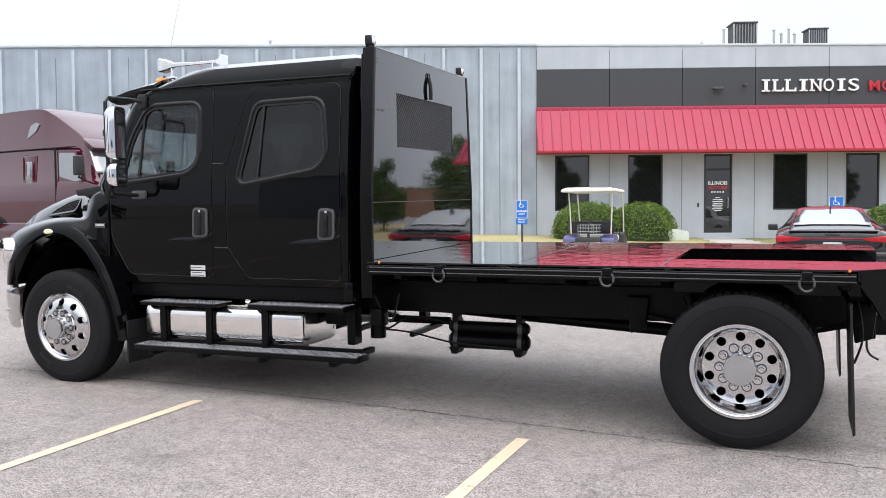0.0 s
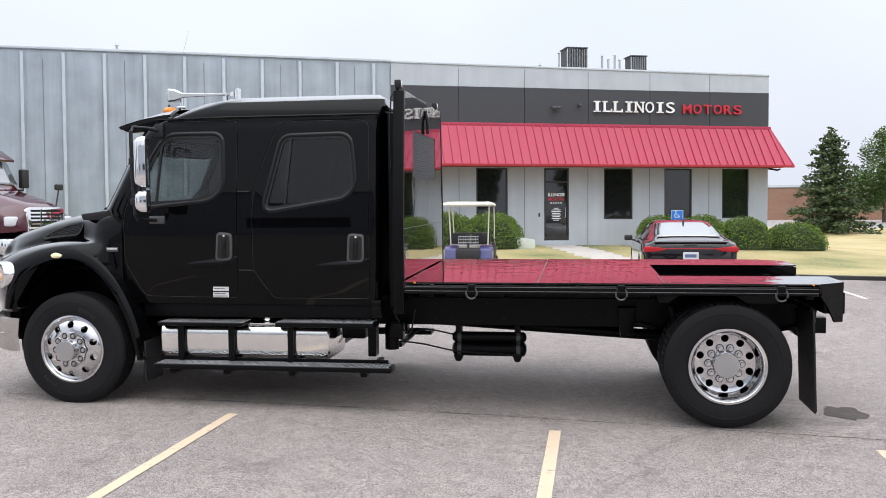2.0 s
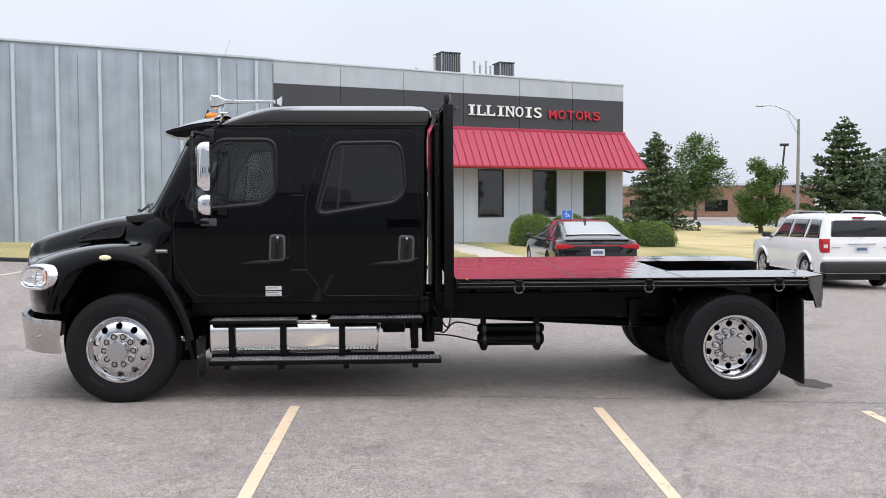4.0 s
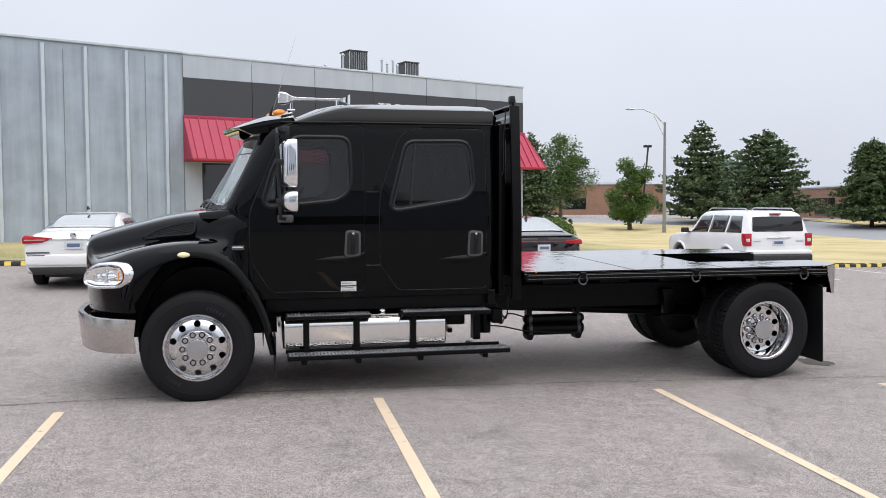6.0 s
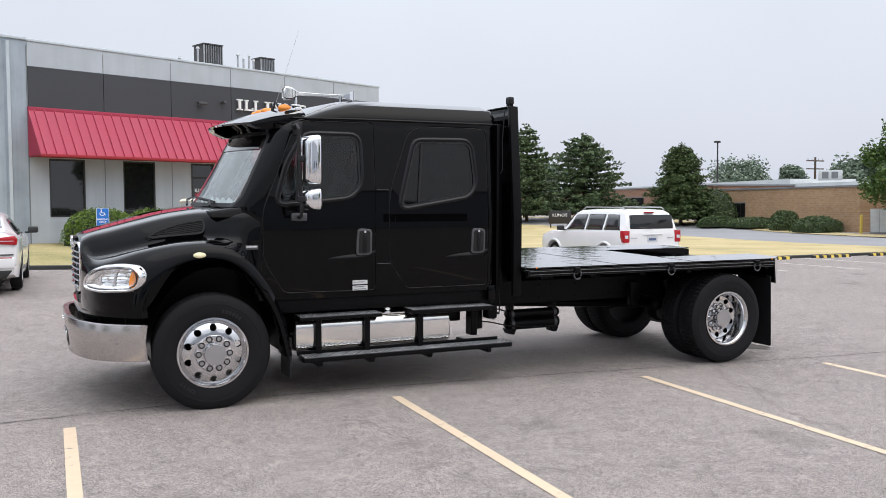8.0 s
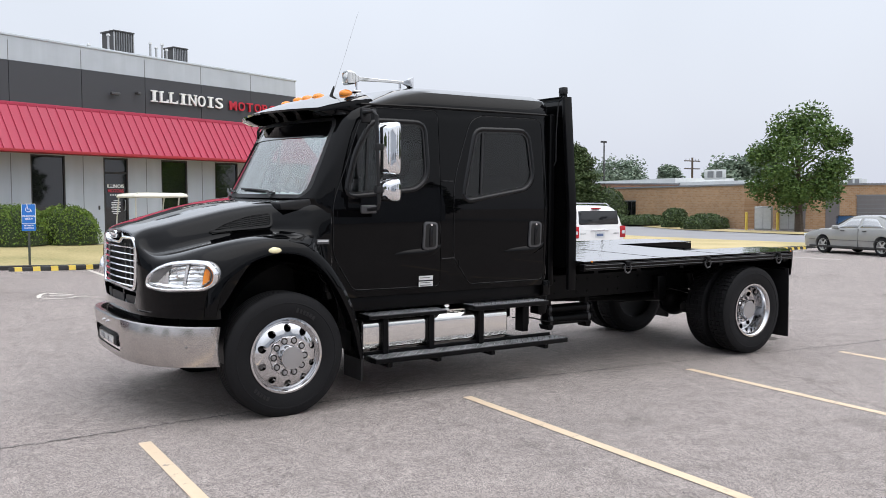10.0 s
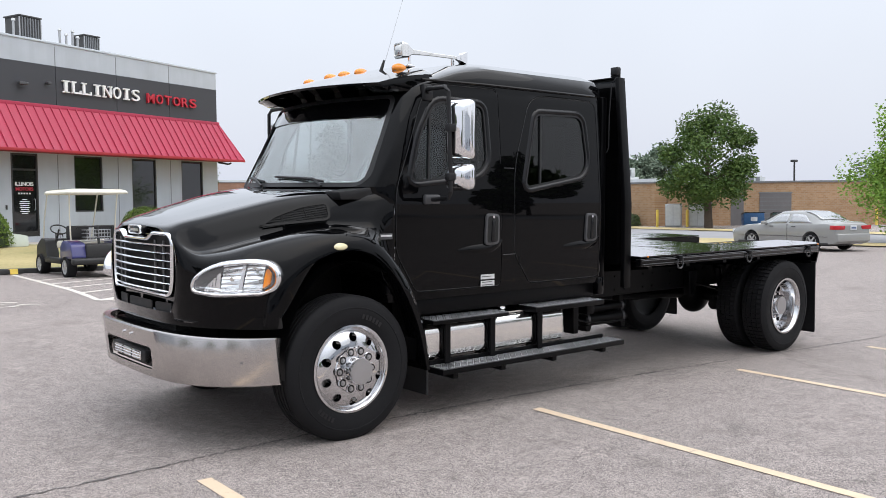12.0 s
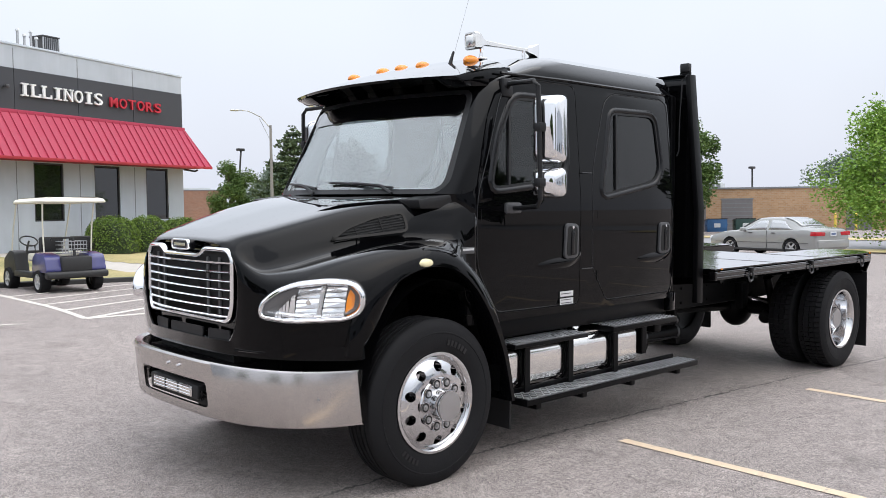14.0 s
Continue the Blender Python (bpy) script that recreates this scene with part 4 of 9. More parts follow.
def broadleaf(name, x, y, h, r, trunk_h, leaf, seed, label, n=9000, size=0.13, tr=0.16, squash=1.0, lobes=26):
    """A tree with a tapered trunk, limbs and a crown of many leaf clumps with gaps."""
    rng = random.Random(seed)
    z = ground_z(x, y)
    e = thing(name, (x, y, z), label, "tree", "street trees")
    b = bmesh.new()
    top = Vector((rng.uniform(-0.2, 0.2), rng.uniform(-0.2, 0.2), trunk_h))
    rod((0, 0, -0.1), (top.x * 0.4, top.y * 0.4, trunk_h * 0.5), tr * 1.25, tr, 10, b)
    rod((top.x * 0.4, top.y * 0.4, trunk_h * 0.5), top, tr, tr * 0.85, 10, b)
    rod(top, top + Vector((0, 0, (h - trunk_h) * 0.7)), tr * 0.8, 0.03, 8, b)
    lobes_c = []
    ch = h - trunk_h * 0.8
    for i in range(lobes):
        v = rng.uniform(0.0, 1.0)
        a = i * 2.39996 + rng.uniform(-0.4, 0.4)
        prof = math.sin(math.pi * min(0.97, 0.16 + 0.80 * v)) ** 0.7
        d = r * prof * rng.uniform(0.35, 0.88)
        c = Vector((d * math.cos(a), d * math.sin(a), trunk_h * 0.85 + ch * (0.05 + 0.86 * v)))
        lobes_c.append((c, r * rng.uniform(0.22, 0.42)))
        base = top + Vector((0, 0, max(0, (c.z - trunk_h) * 0.45)))
        rod(base, c, tr * 0.32, 0.02, 6, b)
    part("trunk", b, M_BARK, e)
    cs = []
    for _ in range(n):
        c, s = rng.choice(lobes_c)
        d = Vector((rng.gauss(0, 1), rng.gauss(0, 1), rng.gauss(0, 0.75)))
        d = d.normalized() * s * rng.uniform(0.35, 1.12) * squash
        cs.append(c + d)
    vs, fs = leaf_cloud(cs, rng, size, 0.5)
    raw_part("crown", vs, fs, leaf, e)
    return e


def conifer(name, x, y, h, r, seed, label, n_whorl=20, per=9, leaf=None, dense=38, power=0.8, bare=0.06, size=0.16, droop=0.12):
    """A conifer: straight trunk, whorls of boughs that carry tufts of needles."""
    rng = random.Random(seed)
    z = ground_z(x, y)
    e = thing(name, (x, y, z), label, "tree", "conifers")
    b = bmesh.new()
    rod((0, 0, -0.1), (0, 0, h * 0.96), 0.16, 0.02, 8, b)
    cs = []
    for i in range(n_whorl):
        f = i / (n_whorl - 1)
        zz = h * (bare + (0.96 - bare) * f)
        rr = r * (1 - f) ** power * rng.uniform(0.72, 1.12) + 0.08
        for k in range(per):
            a = k * 6.283 / per + rng.uniform(-0.4, 0.4) + i
            ln = rr * rng.uniform(0.55, 1.1)
            tip = Vector((ln * math.cos(a), ln * math.sin(a), zz - droop * ln + rng.uniform(-0.12, 0.2)))
            rod((0, 0, zz), tip, 0.025, 0.008, 5, b)
            for _ in range(max(3, int(dense * ln / r))):
                t = rng.uniform(0.2, 1.05)
                c = Vector((0, 0, zz)).lerp(tip, t)
                w = 0.14 + 0.16 * ln * (1 - t)
                cs.append(c + Vector((rng.gauss(0, w), rng.gauss(0, w), rng.gauss(0.03, 0.08))))
    part("trunk", b, M_BARK, e)
    vs, fs = leaf_cloud(cs, rng, size, 0.5)
    raw_part("needles", vs, fs, leaf or L_NEEDLE, e)
    return e


conifer("spruce_tree", 22.6, 56.8, 7.6, 3.4, 11, "tall dark spruce behind the building corner", per=10, dense=120, power=0.7, size=0.14)
broadleaf("round_tree", 33.5, 79.5, 9.0, 3.7, 1.6, L_MID, 12, "broad green tree across the street", n=18000, size=0.12)
broadleaf("small_tree", 28.3, 50.6, 5.2, 1.85, 0.9, L_MID, 13, "small leafy green tree beside the street lamp", n=25000, size=0.085)
conifer("pine_tree", 36.6, 55.2, 8.3, 4.5, 14, "tall open pine with layered boughs", n_whorl=16, per=10, dense=150, power=0.7, size=0.17, droop=-0.12)
conifer("pine_tree", 43.0, 56.0, 7.6, 5.0, 15, "wide dark pine with layered boughs", n_whorl=16, per=11, dense=150, power=0.5, size=0.17, droop=-0.1)
conifer("cone_tree", 43.9, 44.2, 6.3, 2.9, 16, "dense dark green cone-shaped tree", n_whorl=26, per=16, dense=120, power=0.5, leaf=L_DARK, bare=0.10, droop=0.0, size=0.12)
broadleaf("street_tree", 46.8, 26.2, 7.7, 3.4, 2.3, L_MID, 17, "large green street tree before the brick building", n=19000, size=0.115, tr=0.24, lobes=19)
broadleaf("maple_tree", 33.6, 7.6, 5.7, 3.2, 1.3, L_BRIGHT, 18, "bright green young maple on the verge", n=28000, size=0.075, tr=0.16, lobes=34)


# ---- across the street: brick buildings, lamps, poles ----
M_BRICK = brick_material("brown_brick", (0.24, 0.12, 0.075), (0.31, 0.17, 0.11), (0.30, 0.24, 0.19), 1.6)
M_BRICKT = brick_material("tan_brick", (0.36, 0.21, 0.11), (0.44, 0.28, 0.16), (0.40, 0.33, 0.25), 1.6)
M_PARA = mat("pale_roof_edge", (0.6, 0.62, 0.62), 0.7, var=0.1)
M_GDOOR = mat("grey_door", (0.17, 0.16, 0.16), 0.6, var=0.1)


def brick_wing(p, q, h, material, label, openings, deep=14.0, upper=True):
    p, q = Vector((*p, 0)), Vector((*q, 0))
    d = q - p
    rz = math.degrees(math.atan2(d.y, d.x))
    z = min(ground_z(p.x, p.y), ground_z(q.x, q.y))
    e = thing("brick_building", (p.x, p.y, z), label, "building", "brick buildings across the street", rz=rz)
    L = d.length
    part("wall", box(0, L, 0, deep, -0.6, h), material, e, smooth=0)
    part("coping", box(-0.1, L + 0.1, -0.08, deep + 0.1, h, h + 0.12), M_SEAM, e, smooth=0)
    if upper:
        part("roof_edge", box(0.5, L - 0.5, 7.5, deep, h + 0.12, h + 0.60), M_PARA, e, smooth=0)
    for kind, a, c, lo, hi in openings:
        w = part(kind, box(a, c, -0.03, 0.05, lo, hi), M_GDOOR if "door" in kind else M_DGLASS, e, smooth=0)
        part("frame", box(a - 0.06, c + 0.06, -0.05, -0.0, hi, hi + 0.08), M_SEAM, w, smooth=0)
        if kind == "roller_door":
            for k in range(1, 8):
                zz = lo + (hi - lo) * k / 8
                part("slat", box(a, c, -0.045, -0.03, zz - 0.02, zz + 0.02), M_SEAM, w, smooth=0)
        if kind == "window":
            for k in range(1, 3):
                xx = a + (c - a) * k / 3
                part("mullion", box(xx - 0.03, xx + 0.03, -0.045, -0.03, lo, hi), M_FRAME, w, smooth=0)
    return e


brick_wing((60, 100), (49.3, 46.5), 2.85, M_BRICK, "low brown brick building across the street",
           [("window", 14, 18.5, 0.4, 2.0), ("window", 26, 30, 0.4, 2.0), ("window", 38, 42, 0.4, 2.0), ("window", 48, 50.5, 0.4, 2.0)])
brick_wing((49.3, 46.3), (48.2, 31.5), 3.05, M_BRICKT, "low tan brick wing with clipped shrubs before it", [("window", 2.2, 3.6, 0.4, 2.0)])
brick_wing((49.5, 31.3), (72, 8), 3.05, M_BRICKT, "tan brick wing with roller doors and a grey service door",
           [("service_door", 2.2, 3.1, 0.0, 2.1), ("service_door", 4.4, 5.3, 0.0, 2.1), ("roller_door", 6.4, 8.6, 0.0, 2.3), ("roller_door", 15.2, 17.0, 0.0, 2.2), ("service_door", 18.2, 19.0, 0.0, 2.0), ("roller_door", 24, 26.0, 0.0, 2.2)], upper=False)
brick_wing((10, 118), (58, 104), 4.2, M_BRICK, "long low brick building far down the street", [("window", 10, 14, 0.8, 2.4), ("window", 26, 31, 0.8, 2.4), ("window", 36, 39, 0.8, 2.4)])


def street_lamp(x, y, h, arm, label):
    z = ground_z(x, y)
    e = thing("street_lamp", (x, y, z), label, "street lamp", "street lamps")
    part("pole", rod((0, 0, 0), (0, 0, h), 0.13, 0.08, 12), M_POLE, e)
    ax, ay = arm
    part("arm", tube([(0, 0, h - 0.2), (ax * 0.3, ay * 0.3, h + 0.55), (ax * 0.7, ay * 0.7, h + 0.95), (ax, ay, h + 1.0)], 0.04), M_GALV, e)
    part("brace", tube([(0, 0, h - 1.1), (ax * 0.35, ay * 0.35, h + 0.45)], 0.02, 6), M_GALV, e)
    hd = bmesh.new()
    bmesh.ops.create_uvsphere(hd, u_segments=14, v_segments=8, radius=1)
    bmesh.ops.transform(hd, matrix=Matrix.Translation((ax * 1.12, ay * 1.12, h + 0.98)) @ Matrix.Rotation(math.atan2(ay, ax), 4, "Z") @ Matrix.Diagonal((0.36, 0.13, 0.08, 1)), verts=hd.verts[:])
    part("head", hd, M_GALV, e)
    return e


street_lamp(28.97, 46.49, 7.75, (-1.9, 0.9), "concrete street lamp with one curved arm")


def pole_light(x, y, h, lean, label):
    z = ground_z(x, y)
    e = thing("area_light", (x, y, z), label, "street lamp", "area lights")
    part("pole", rod((0, 0, 0), (lean, 0, h), 0.09, 0.07, 10), M_FRAME, e)
    part("head", box(lean - 0.35, lean + 0.25, -0.18, 0.18, h - 0.05, h + 0.15, 0.03), M_FRAME, e)
    return e


pole_light(32.0, 56.6, 6.3, 0.6, "dark leaning area light on a pole")
pole_light(62, 60, 7.5, 0.0, "dark area light on a straight pole")
pole_light(67.1, 31.1, 4.9, 0.0, "dark area light behind the roofs")


def utility_pole(x, y, h, label):
    z = ground_z(x, y)
    e = thing("utility_pole", (x, y, z), label, "utility pole", "utility poles")
    part("pole", rod((0, 0, 0), (0, 0, h), 0.16, 0.11, 10), M_BARK, e)
    for k, zz in enumerate((h - 0.4, h - 1.3)):
        part("crossarm", box(-1.3, 1.3, -0.07, 0.07, zz - 0.06, zz + 0.06), M_BARK, e, smooth=0)
    for k in (-1.1, -0.5, 0.5, 1.1):
        part("insulator", rod((k, 0, h - 0.34), (k, 0, h - 0.14), 0.05, 0.035, 8), M_GALV, e)
    return e


for ux, uy, uh in ((68, 74, 7.2), (78, 62, 6.4), (86, 56, 6.6)):
    utility_pole(ux, uy, uh, "wooden utility pole with crossarms far behind the roofs")
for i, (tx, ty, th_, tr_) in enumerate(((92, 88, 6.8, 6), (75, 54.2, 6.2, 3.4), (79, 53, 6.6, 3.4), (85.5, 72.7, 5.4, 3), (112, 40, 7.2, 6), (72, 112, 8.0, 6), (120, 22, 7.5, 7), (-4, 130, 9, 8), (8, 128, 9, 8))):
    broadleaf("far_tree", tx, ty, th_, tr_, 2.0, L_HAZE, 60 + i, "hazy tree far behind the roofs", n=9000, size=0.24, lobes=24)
for i, (sx, sy, srx, sh) in enumerate(((46.2, 36.0, 1.5, 1.3), (46.0, 33.0, 2.4, 1.0), (46.4, 39.2, 2.6, 0.7), (46.8, 43.6, 2.2, 2.6), (44.6, 41.0, 2.0, 0.8))):
    shrub(0, 0, srx, srx * 0.6, sh, "clipped dark shrub before the brick wall", 80 + i, L_DARK, 1500, pos=(sx, sy, 0), size=0.09)


def rooftop_box(x, y, z, s, label):
    e = thing("rooftop_unit", (x, y, z), label, "air conditioner", "units on the brick roofs", rz=-50)
    part("casing", box(-s, s, -s * 0.6, s * 0.6, 0, s * 0.9, 0.03), M_HVACW, e)
    part("louvre", box(-s * 0.7, -s * 0.15, -s * 0.6 - 0.02, -s * 0.6, s * 0.15, s * 0.75), M_SEAM, e, smooth=0)
    part("louvre", box(s * 0.1, s * 0.65, -s * 0.6 - 0.02, -s * 0.6, s * 0.15, s * 0.75), M_SEAM, e, smooth=0)
    return e


rooftop_box(51.5, 36.8, 3.68, 0.8, "pale rooftop air conditioning unit on the brick wing")
rooftop_box(61.9, 22.5, 3.17, 0.7, "pale rooftop air conditioning unit above the roller doors")
rooftop_box(58.0, 29.5, 3.17, 0.55, "low pale rooftop unit above the roller doors")


def bollard(x, y):
    e = thing("bollard", (x, y, ground_z(x, y)), "yellow steel bollard before the service cabinets", "bollard", "yellow bollards")
    part("post", rod((0, 0, 0), (0, 0, 1.15), 0.09, seg=12), M_KERBY, e)
    part("cap", lathe([(0.09, 1.15), (0.06, 1.20), (0, 1.22)], 12, "z"), M_KERBY, e)
    return e


for bx, by in ((47.0, 30.4), (47.9, 28.6), (48.8, 27.6), (58.5, 20.5), (59.6, 19.5)):
    bollard(bx, by)


def cabinet(x, y, label):
    e = thing("utility_cabinet", (x, y, ground_z(x, y)), label, "cabinet", "utility cabinets", rz=-60)
    part("body", box(-0.55, 0.55, -0.35, 0.35, 0, 1.6, 0.02), M_GALV, e)
    part("door", box(-0.5, -0.02, -0.37, -0.35, 0.1, 1.5, 0.005, 1), M_HVACW, e)
    part("door", box(0.02, 0.5, -0.37, -0.35, 0.1, 1.5, 0.005, 1), M_HVACW, e)
    return e


cabinet(47.9, 29.7, "grey steel utility cabinet between yellow bollards")
cabinet(48.7, 28.3, "grey steel utility cabinet between yellow bollards")
M_DUMPB = mat("dumpster_blue", (0.02, 0.09, 0.22), 0.5, var=0.15)
M_DUMPG = mat("dumpster_green", (0.015, 0.05, 0.04), 0.5, var=0.15)


def dumpster(x, y, m, label):
    e = thing("dumpster", (x, y, ground_z(x, y)), label, "dumpster", "dumpsters", rz=-50)
    e.matrix_basis = e.matrix_basis @ Matrix.Scale(0.7, 4)
    part("bin", prism([(-0.7, 0.12), (0.6, 0.12), (0.75, 0.5), (0.75, 1.15), (-0.75, 1.35), (-0.75, 0.5)], "x", -0.95, 0.95, 0.02), m, e)
    part("lid", prism([(0.78, 1.16), (0.78, 1.22), (-0.78, 1.42), (-0.78, 1.36)], "x", -0.98, 0.98), M_PLASTIC, e, smooth=0)
    part("emblem", box(-0.3, 0.3, -0.78, -0.755, 0.55, 0.95, 0.05), M_HVACW, e)
    for sx in (-0.97, 0.97):
        part("lift_pocket", box(sx - 0.06, sx + 0.06, -0.5, 0.4, 0.7, 0.85, 0.01), m, e)
    return e


dumpster(51.2, 25.6, M_DUMPB, "blue steel dumpster with a pale emblem")
dumpster(52.5, 24.2, M_DUMPG, "dark green steel dumpster beside the blue one")


# ---- the truck ----
truck = thing("flatbed_truck", (0, 0.1, 0), "glossy black crew-cab truck with polished wheels and an empty flatbed", "truck")
# its own axes: x towards the rear from the front axle, y across from the middle, z up; it leans with the slope of the lot
truck.matrix_basis = Matrix.Translation((0, -1.1, 0)) @ Matrix.Rotation(radians(1.15), 4, "X") @ Matrix.Translation((0, 1.2, 0))


def cab_loft(off):
    levels = [(0.98, 0.36, 0.03, 0.08, 1.105, 3.01), (1.10, 0.34, 0.04, 0.09, 1.128, 3.02), (1.50, 0.28, 0.08, 0.14, 1.135, 3.03), (1.80, 0.10, 0.22, 0.20, 1.135, 3.03),
              (1.90, -0.01, 0.32, 0.22, 1.130, 3.03), (2.25, 0.20, 0.28, 0.20, 1.10, 3.03), (2.62, 0.42, 0.225, 0.20, 1.065, 3.03), (2.70, 0.50, 0.19, 0.20, 1.055, 3.04), (2.74, 0.57, 0.18, 0.20, 1.045, 3.04),
              (2.78, 0.70, 0.16, 0.22, 1.045, 3.07), (2.86, 0.92, 0.14, 0.25, 1.02, 3.09), (2.935, 1.10, 0.12, 0.28, 0.965, 3.07), (2.985, 1.30, 0.12, 0.28, 0.86, 3.0), (3.01, 1.55, 0.12, 0.28, 0.66, 2.88), (3.015, 1.8, 0.1, 0.2, 0.35, 2.6)]
    rings = []
    for z, xf, bow, rc, w, xb in levels:
        xf, w, xb = xf + off, w - off, xb - off
        if z == 0.98:
            z += off
        if z > 2.7:
            z -= off * (0.3 if z < 2.9 else 1)
        rb = 0.06
        half = [(xf + bow * (y / w) ** 2, y) for y in np.linspace(0, w - rc, 9)]
        x0 = half[-1][0]
        for k in range(1, 7):
            a = k / 6 * math.pi / 2
            half.append((x0 + (rc * 1.1) * (1 - math.cos(a)), w - rc + rc * math.sin(a)))
        xs = half[-1][0]
        half += [(xs + (xb - rb - xs) * k / 8, w) for k in range(1, 9)]
        half += [(xb - rb + rb * math.sin(k / 4 * math.pi / 2), w - rb + rb * math.cos(k / 4 * math.pi / 2)) for k in range(1, 5)]
        half += [(xb, (w - rb) * (1 - k / 6)) for k in range(1, 7)]
        ring = [(x, -y, z) for x, y in half] + [(x, y, z) for x, y in half[::-1] if 1e-6 < y]
        rings.append(ring)
    return skin(rings)


FRONT_DOOR = round_poly([(0.47, 1.87), (0.47, 1.38), (0.68, 1.05), (1.63, 1.04), (1.64, 2.755), (0.93, 2.755), (0.78, 2.63), (0.60, 2.16)], [0.12, 0.1, 0.06, 0.04, 0.06, 0.14, 0.14, 0.2], 4)
REAR_DOOR = round_poly([(1.79, 2.05), (1.79, 1.32), (1.99, 1.04), (2.94, 1.04), (2.94, 2.735), (2.15, 2.735), (2.02, 2.66)], [0.2, 0.06, 0.05, 0.04, 0.10, 0.10, 0.12], 4)
FRONT_WIN = round_poly([(0.63, 1.945), (0.745, 2.32), (0.92, 2.60), (1.46, 2.60), (1.475, 2.12), (1.36, 2.015)], [0.08, 0.1, 0.10, 0.08, 0.10, 0.10], 4)
REAR_WIN = round_poly([(1.93, 1.90), (2.11, 2.565), (2.74, 2.575), (2.785, 2.13), (2.70, 2.025)], [0.08, 0.07, 0.10, 0.12, 0.10], 4)
SCREEN = round_poly([(-1.02, 1.93), (1.02, 1.93), (0.935, 2.62), (-0.935, 2.62)], [0.10, 0.10, 0.06, 0.06], 5)


def shell(o, i):
    return cut(cab_loft(o), cab_loft(i))


def side(poly, s):
    """A prism through one side of the cab; s is -1 for the camera's side."""
    return prism(poly, "y", *((-1.4, -0.7) if s < 0 else (0.7, 1.4)))


skin_30 = shell(0.0, 0.03)
skin_10 = shell(0.0, 0.010)
glass_8 = shell(0.012, 0.017)
seal_8 = shell(-0.002, 0.02)

cab = skin_30.copy()
for s in (-1, 1):
    cab = cut(cab, side(grow(FRONT_DOOR, 0.006), s))
    cab = cut(cab, side(grow(REAR_DOOR, 0.006), s))
cab = cut(cab, prism(SCREEN, "x", -0.3, 0.9))
cab = cut(cab, prism(round_poly([(-0.6, 2.0), (0.6, 2.0), (0.6, 2.5), (-0.6, 2.5)], 0.08), "x", 2.8, 3.4))
CAB = part("cab", cab, M_BLACK, truck, "glossy black cab shell with a tall roof", smooth=28)
# a dark lining behind the door gaps
lining = shell(0.013, 0.032)
for s in (-1, 1):
    lining = cut(lining, side(grow(FRONT_WIN, 0.03), s))
    lining = cut(lining, side(grow(REAR_WIN, 0.03), s))
lining = cut(lining, prism(grow(SCREEN, 0.03), "x", -0.3, 0.9))
lining = cut(lining, prism([(-0.62, 1.98), (0.62, 1.98), (0.62, 2.52), (-0.62, 2.52)], "x", 2.7, 3.4))
part("lining", lining, M_PLASTIC, CAB, "dark cab lining")
liner = shell(0.036, 0.046)
for s in (-1, 1):
    liner = cut(liner, side(grow(FRONT_WIN, 0.03), s))
    liner = cut(liner, side(grow(REAR_WIN, 0.03), s))
liner = cut(liner, prism(grow(SCREEN, 0.03), "x", -0.3, 0.9))
liner = cut(liner, prism([(-0.62, 1.98), (0.62, 1.98), (0.62, 2.52), (-0.62, 2.52)], "x", 2.7, 3.4))
part("interior_trim", liner, M_INT, CAB, "pale grey interior trim")
ws = part("windscreen", cut(glass_8.copy(), prism(SCREEN, "x", -0.3, 0.9), "INTERSECT"), M_WIND, truck, "clear curved windscreen")
ws.visible_shadow = False
part("seal", cut(cut(seal_8.copy(), prism(grow(SCREEN, 0.03), "x", -0.3, 0.9), "INTERSECT"), prism(grow(SCREEN, -0.004), "x", -0.3, 0.9)), M_PLASTIC, ws, "black rubber windscreen seal")
part("rear_window", cut(glass_8.copy(), prism(round_poly([(-0.6, 2.0), (0.6, 2.0), (0.6, 2.5), (-0.6, 2.5)], 0.08), "x", 2.8, 3.4), "INTERSECT"), M_TINT, truck)


SIDE_Z = [(0.98, 1.105), (1.10, 1.128), (1.50, 1.135), (1.80, 1.135), (1.90, 1.130), (2.25, 1.10), (2.62, 1.065), (2.70, 1.055), (2.80, 1.04)]


def on_side(bm, s):
    """Lays a flat moulding (x, proud, z) on the side of the cab."""
    zs, ys = [a for a, _ in SIDE_Z], [b for _, b in SIDE_Z]
    for v in bm.verts:
        v.co.y = s * (float(np.interp(v.co.z, zs, ys)) + v.co.y)
    bmesh.ops.recalc_face_normals(bm, faces=bm.faces[:])
    return bm


def fine(poly, n=6):
    """More points along the sides of a polygon, so that it can bend."""
    return [tuple(Vector(p).lerp(Vector(q), k / n)) for p, q in zip(poly, poly[1:] + poly[:1]) for k in range(n)]


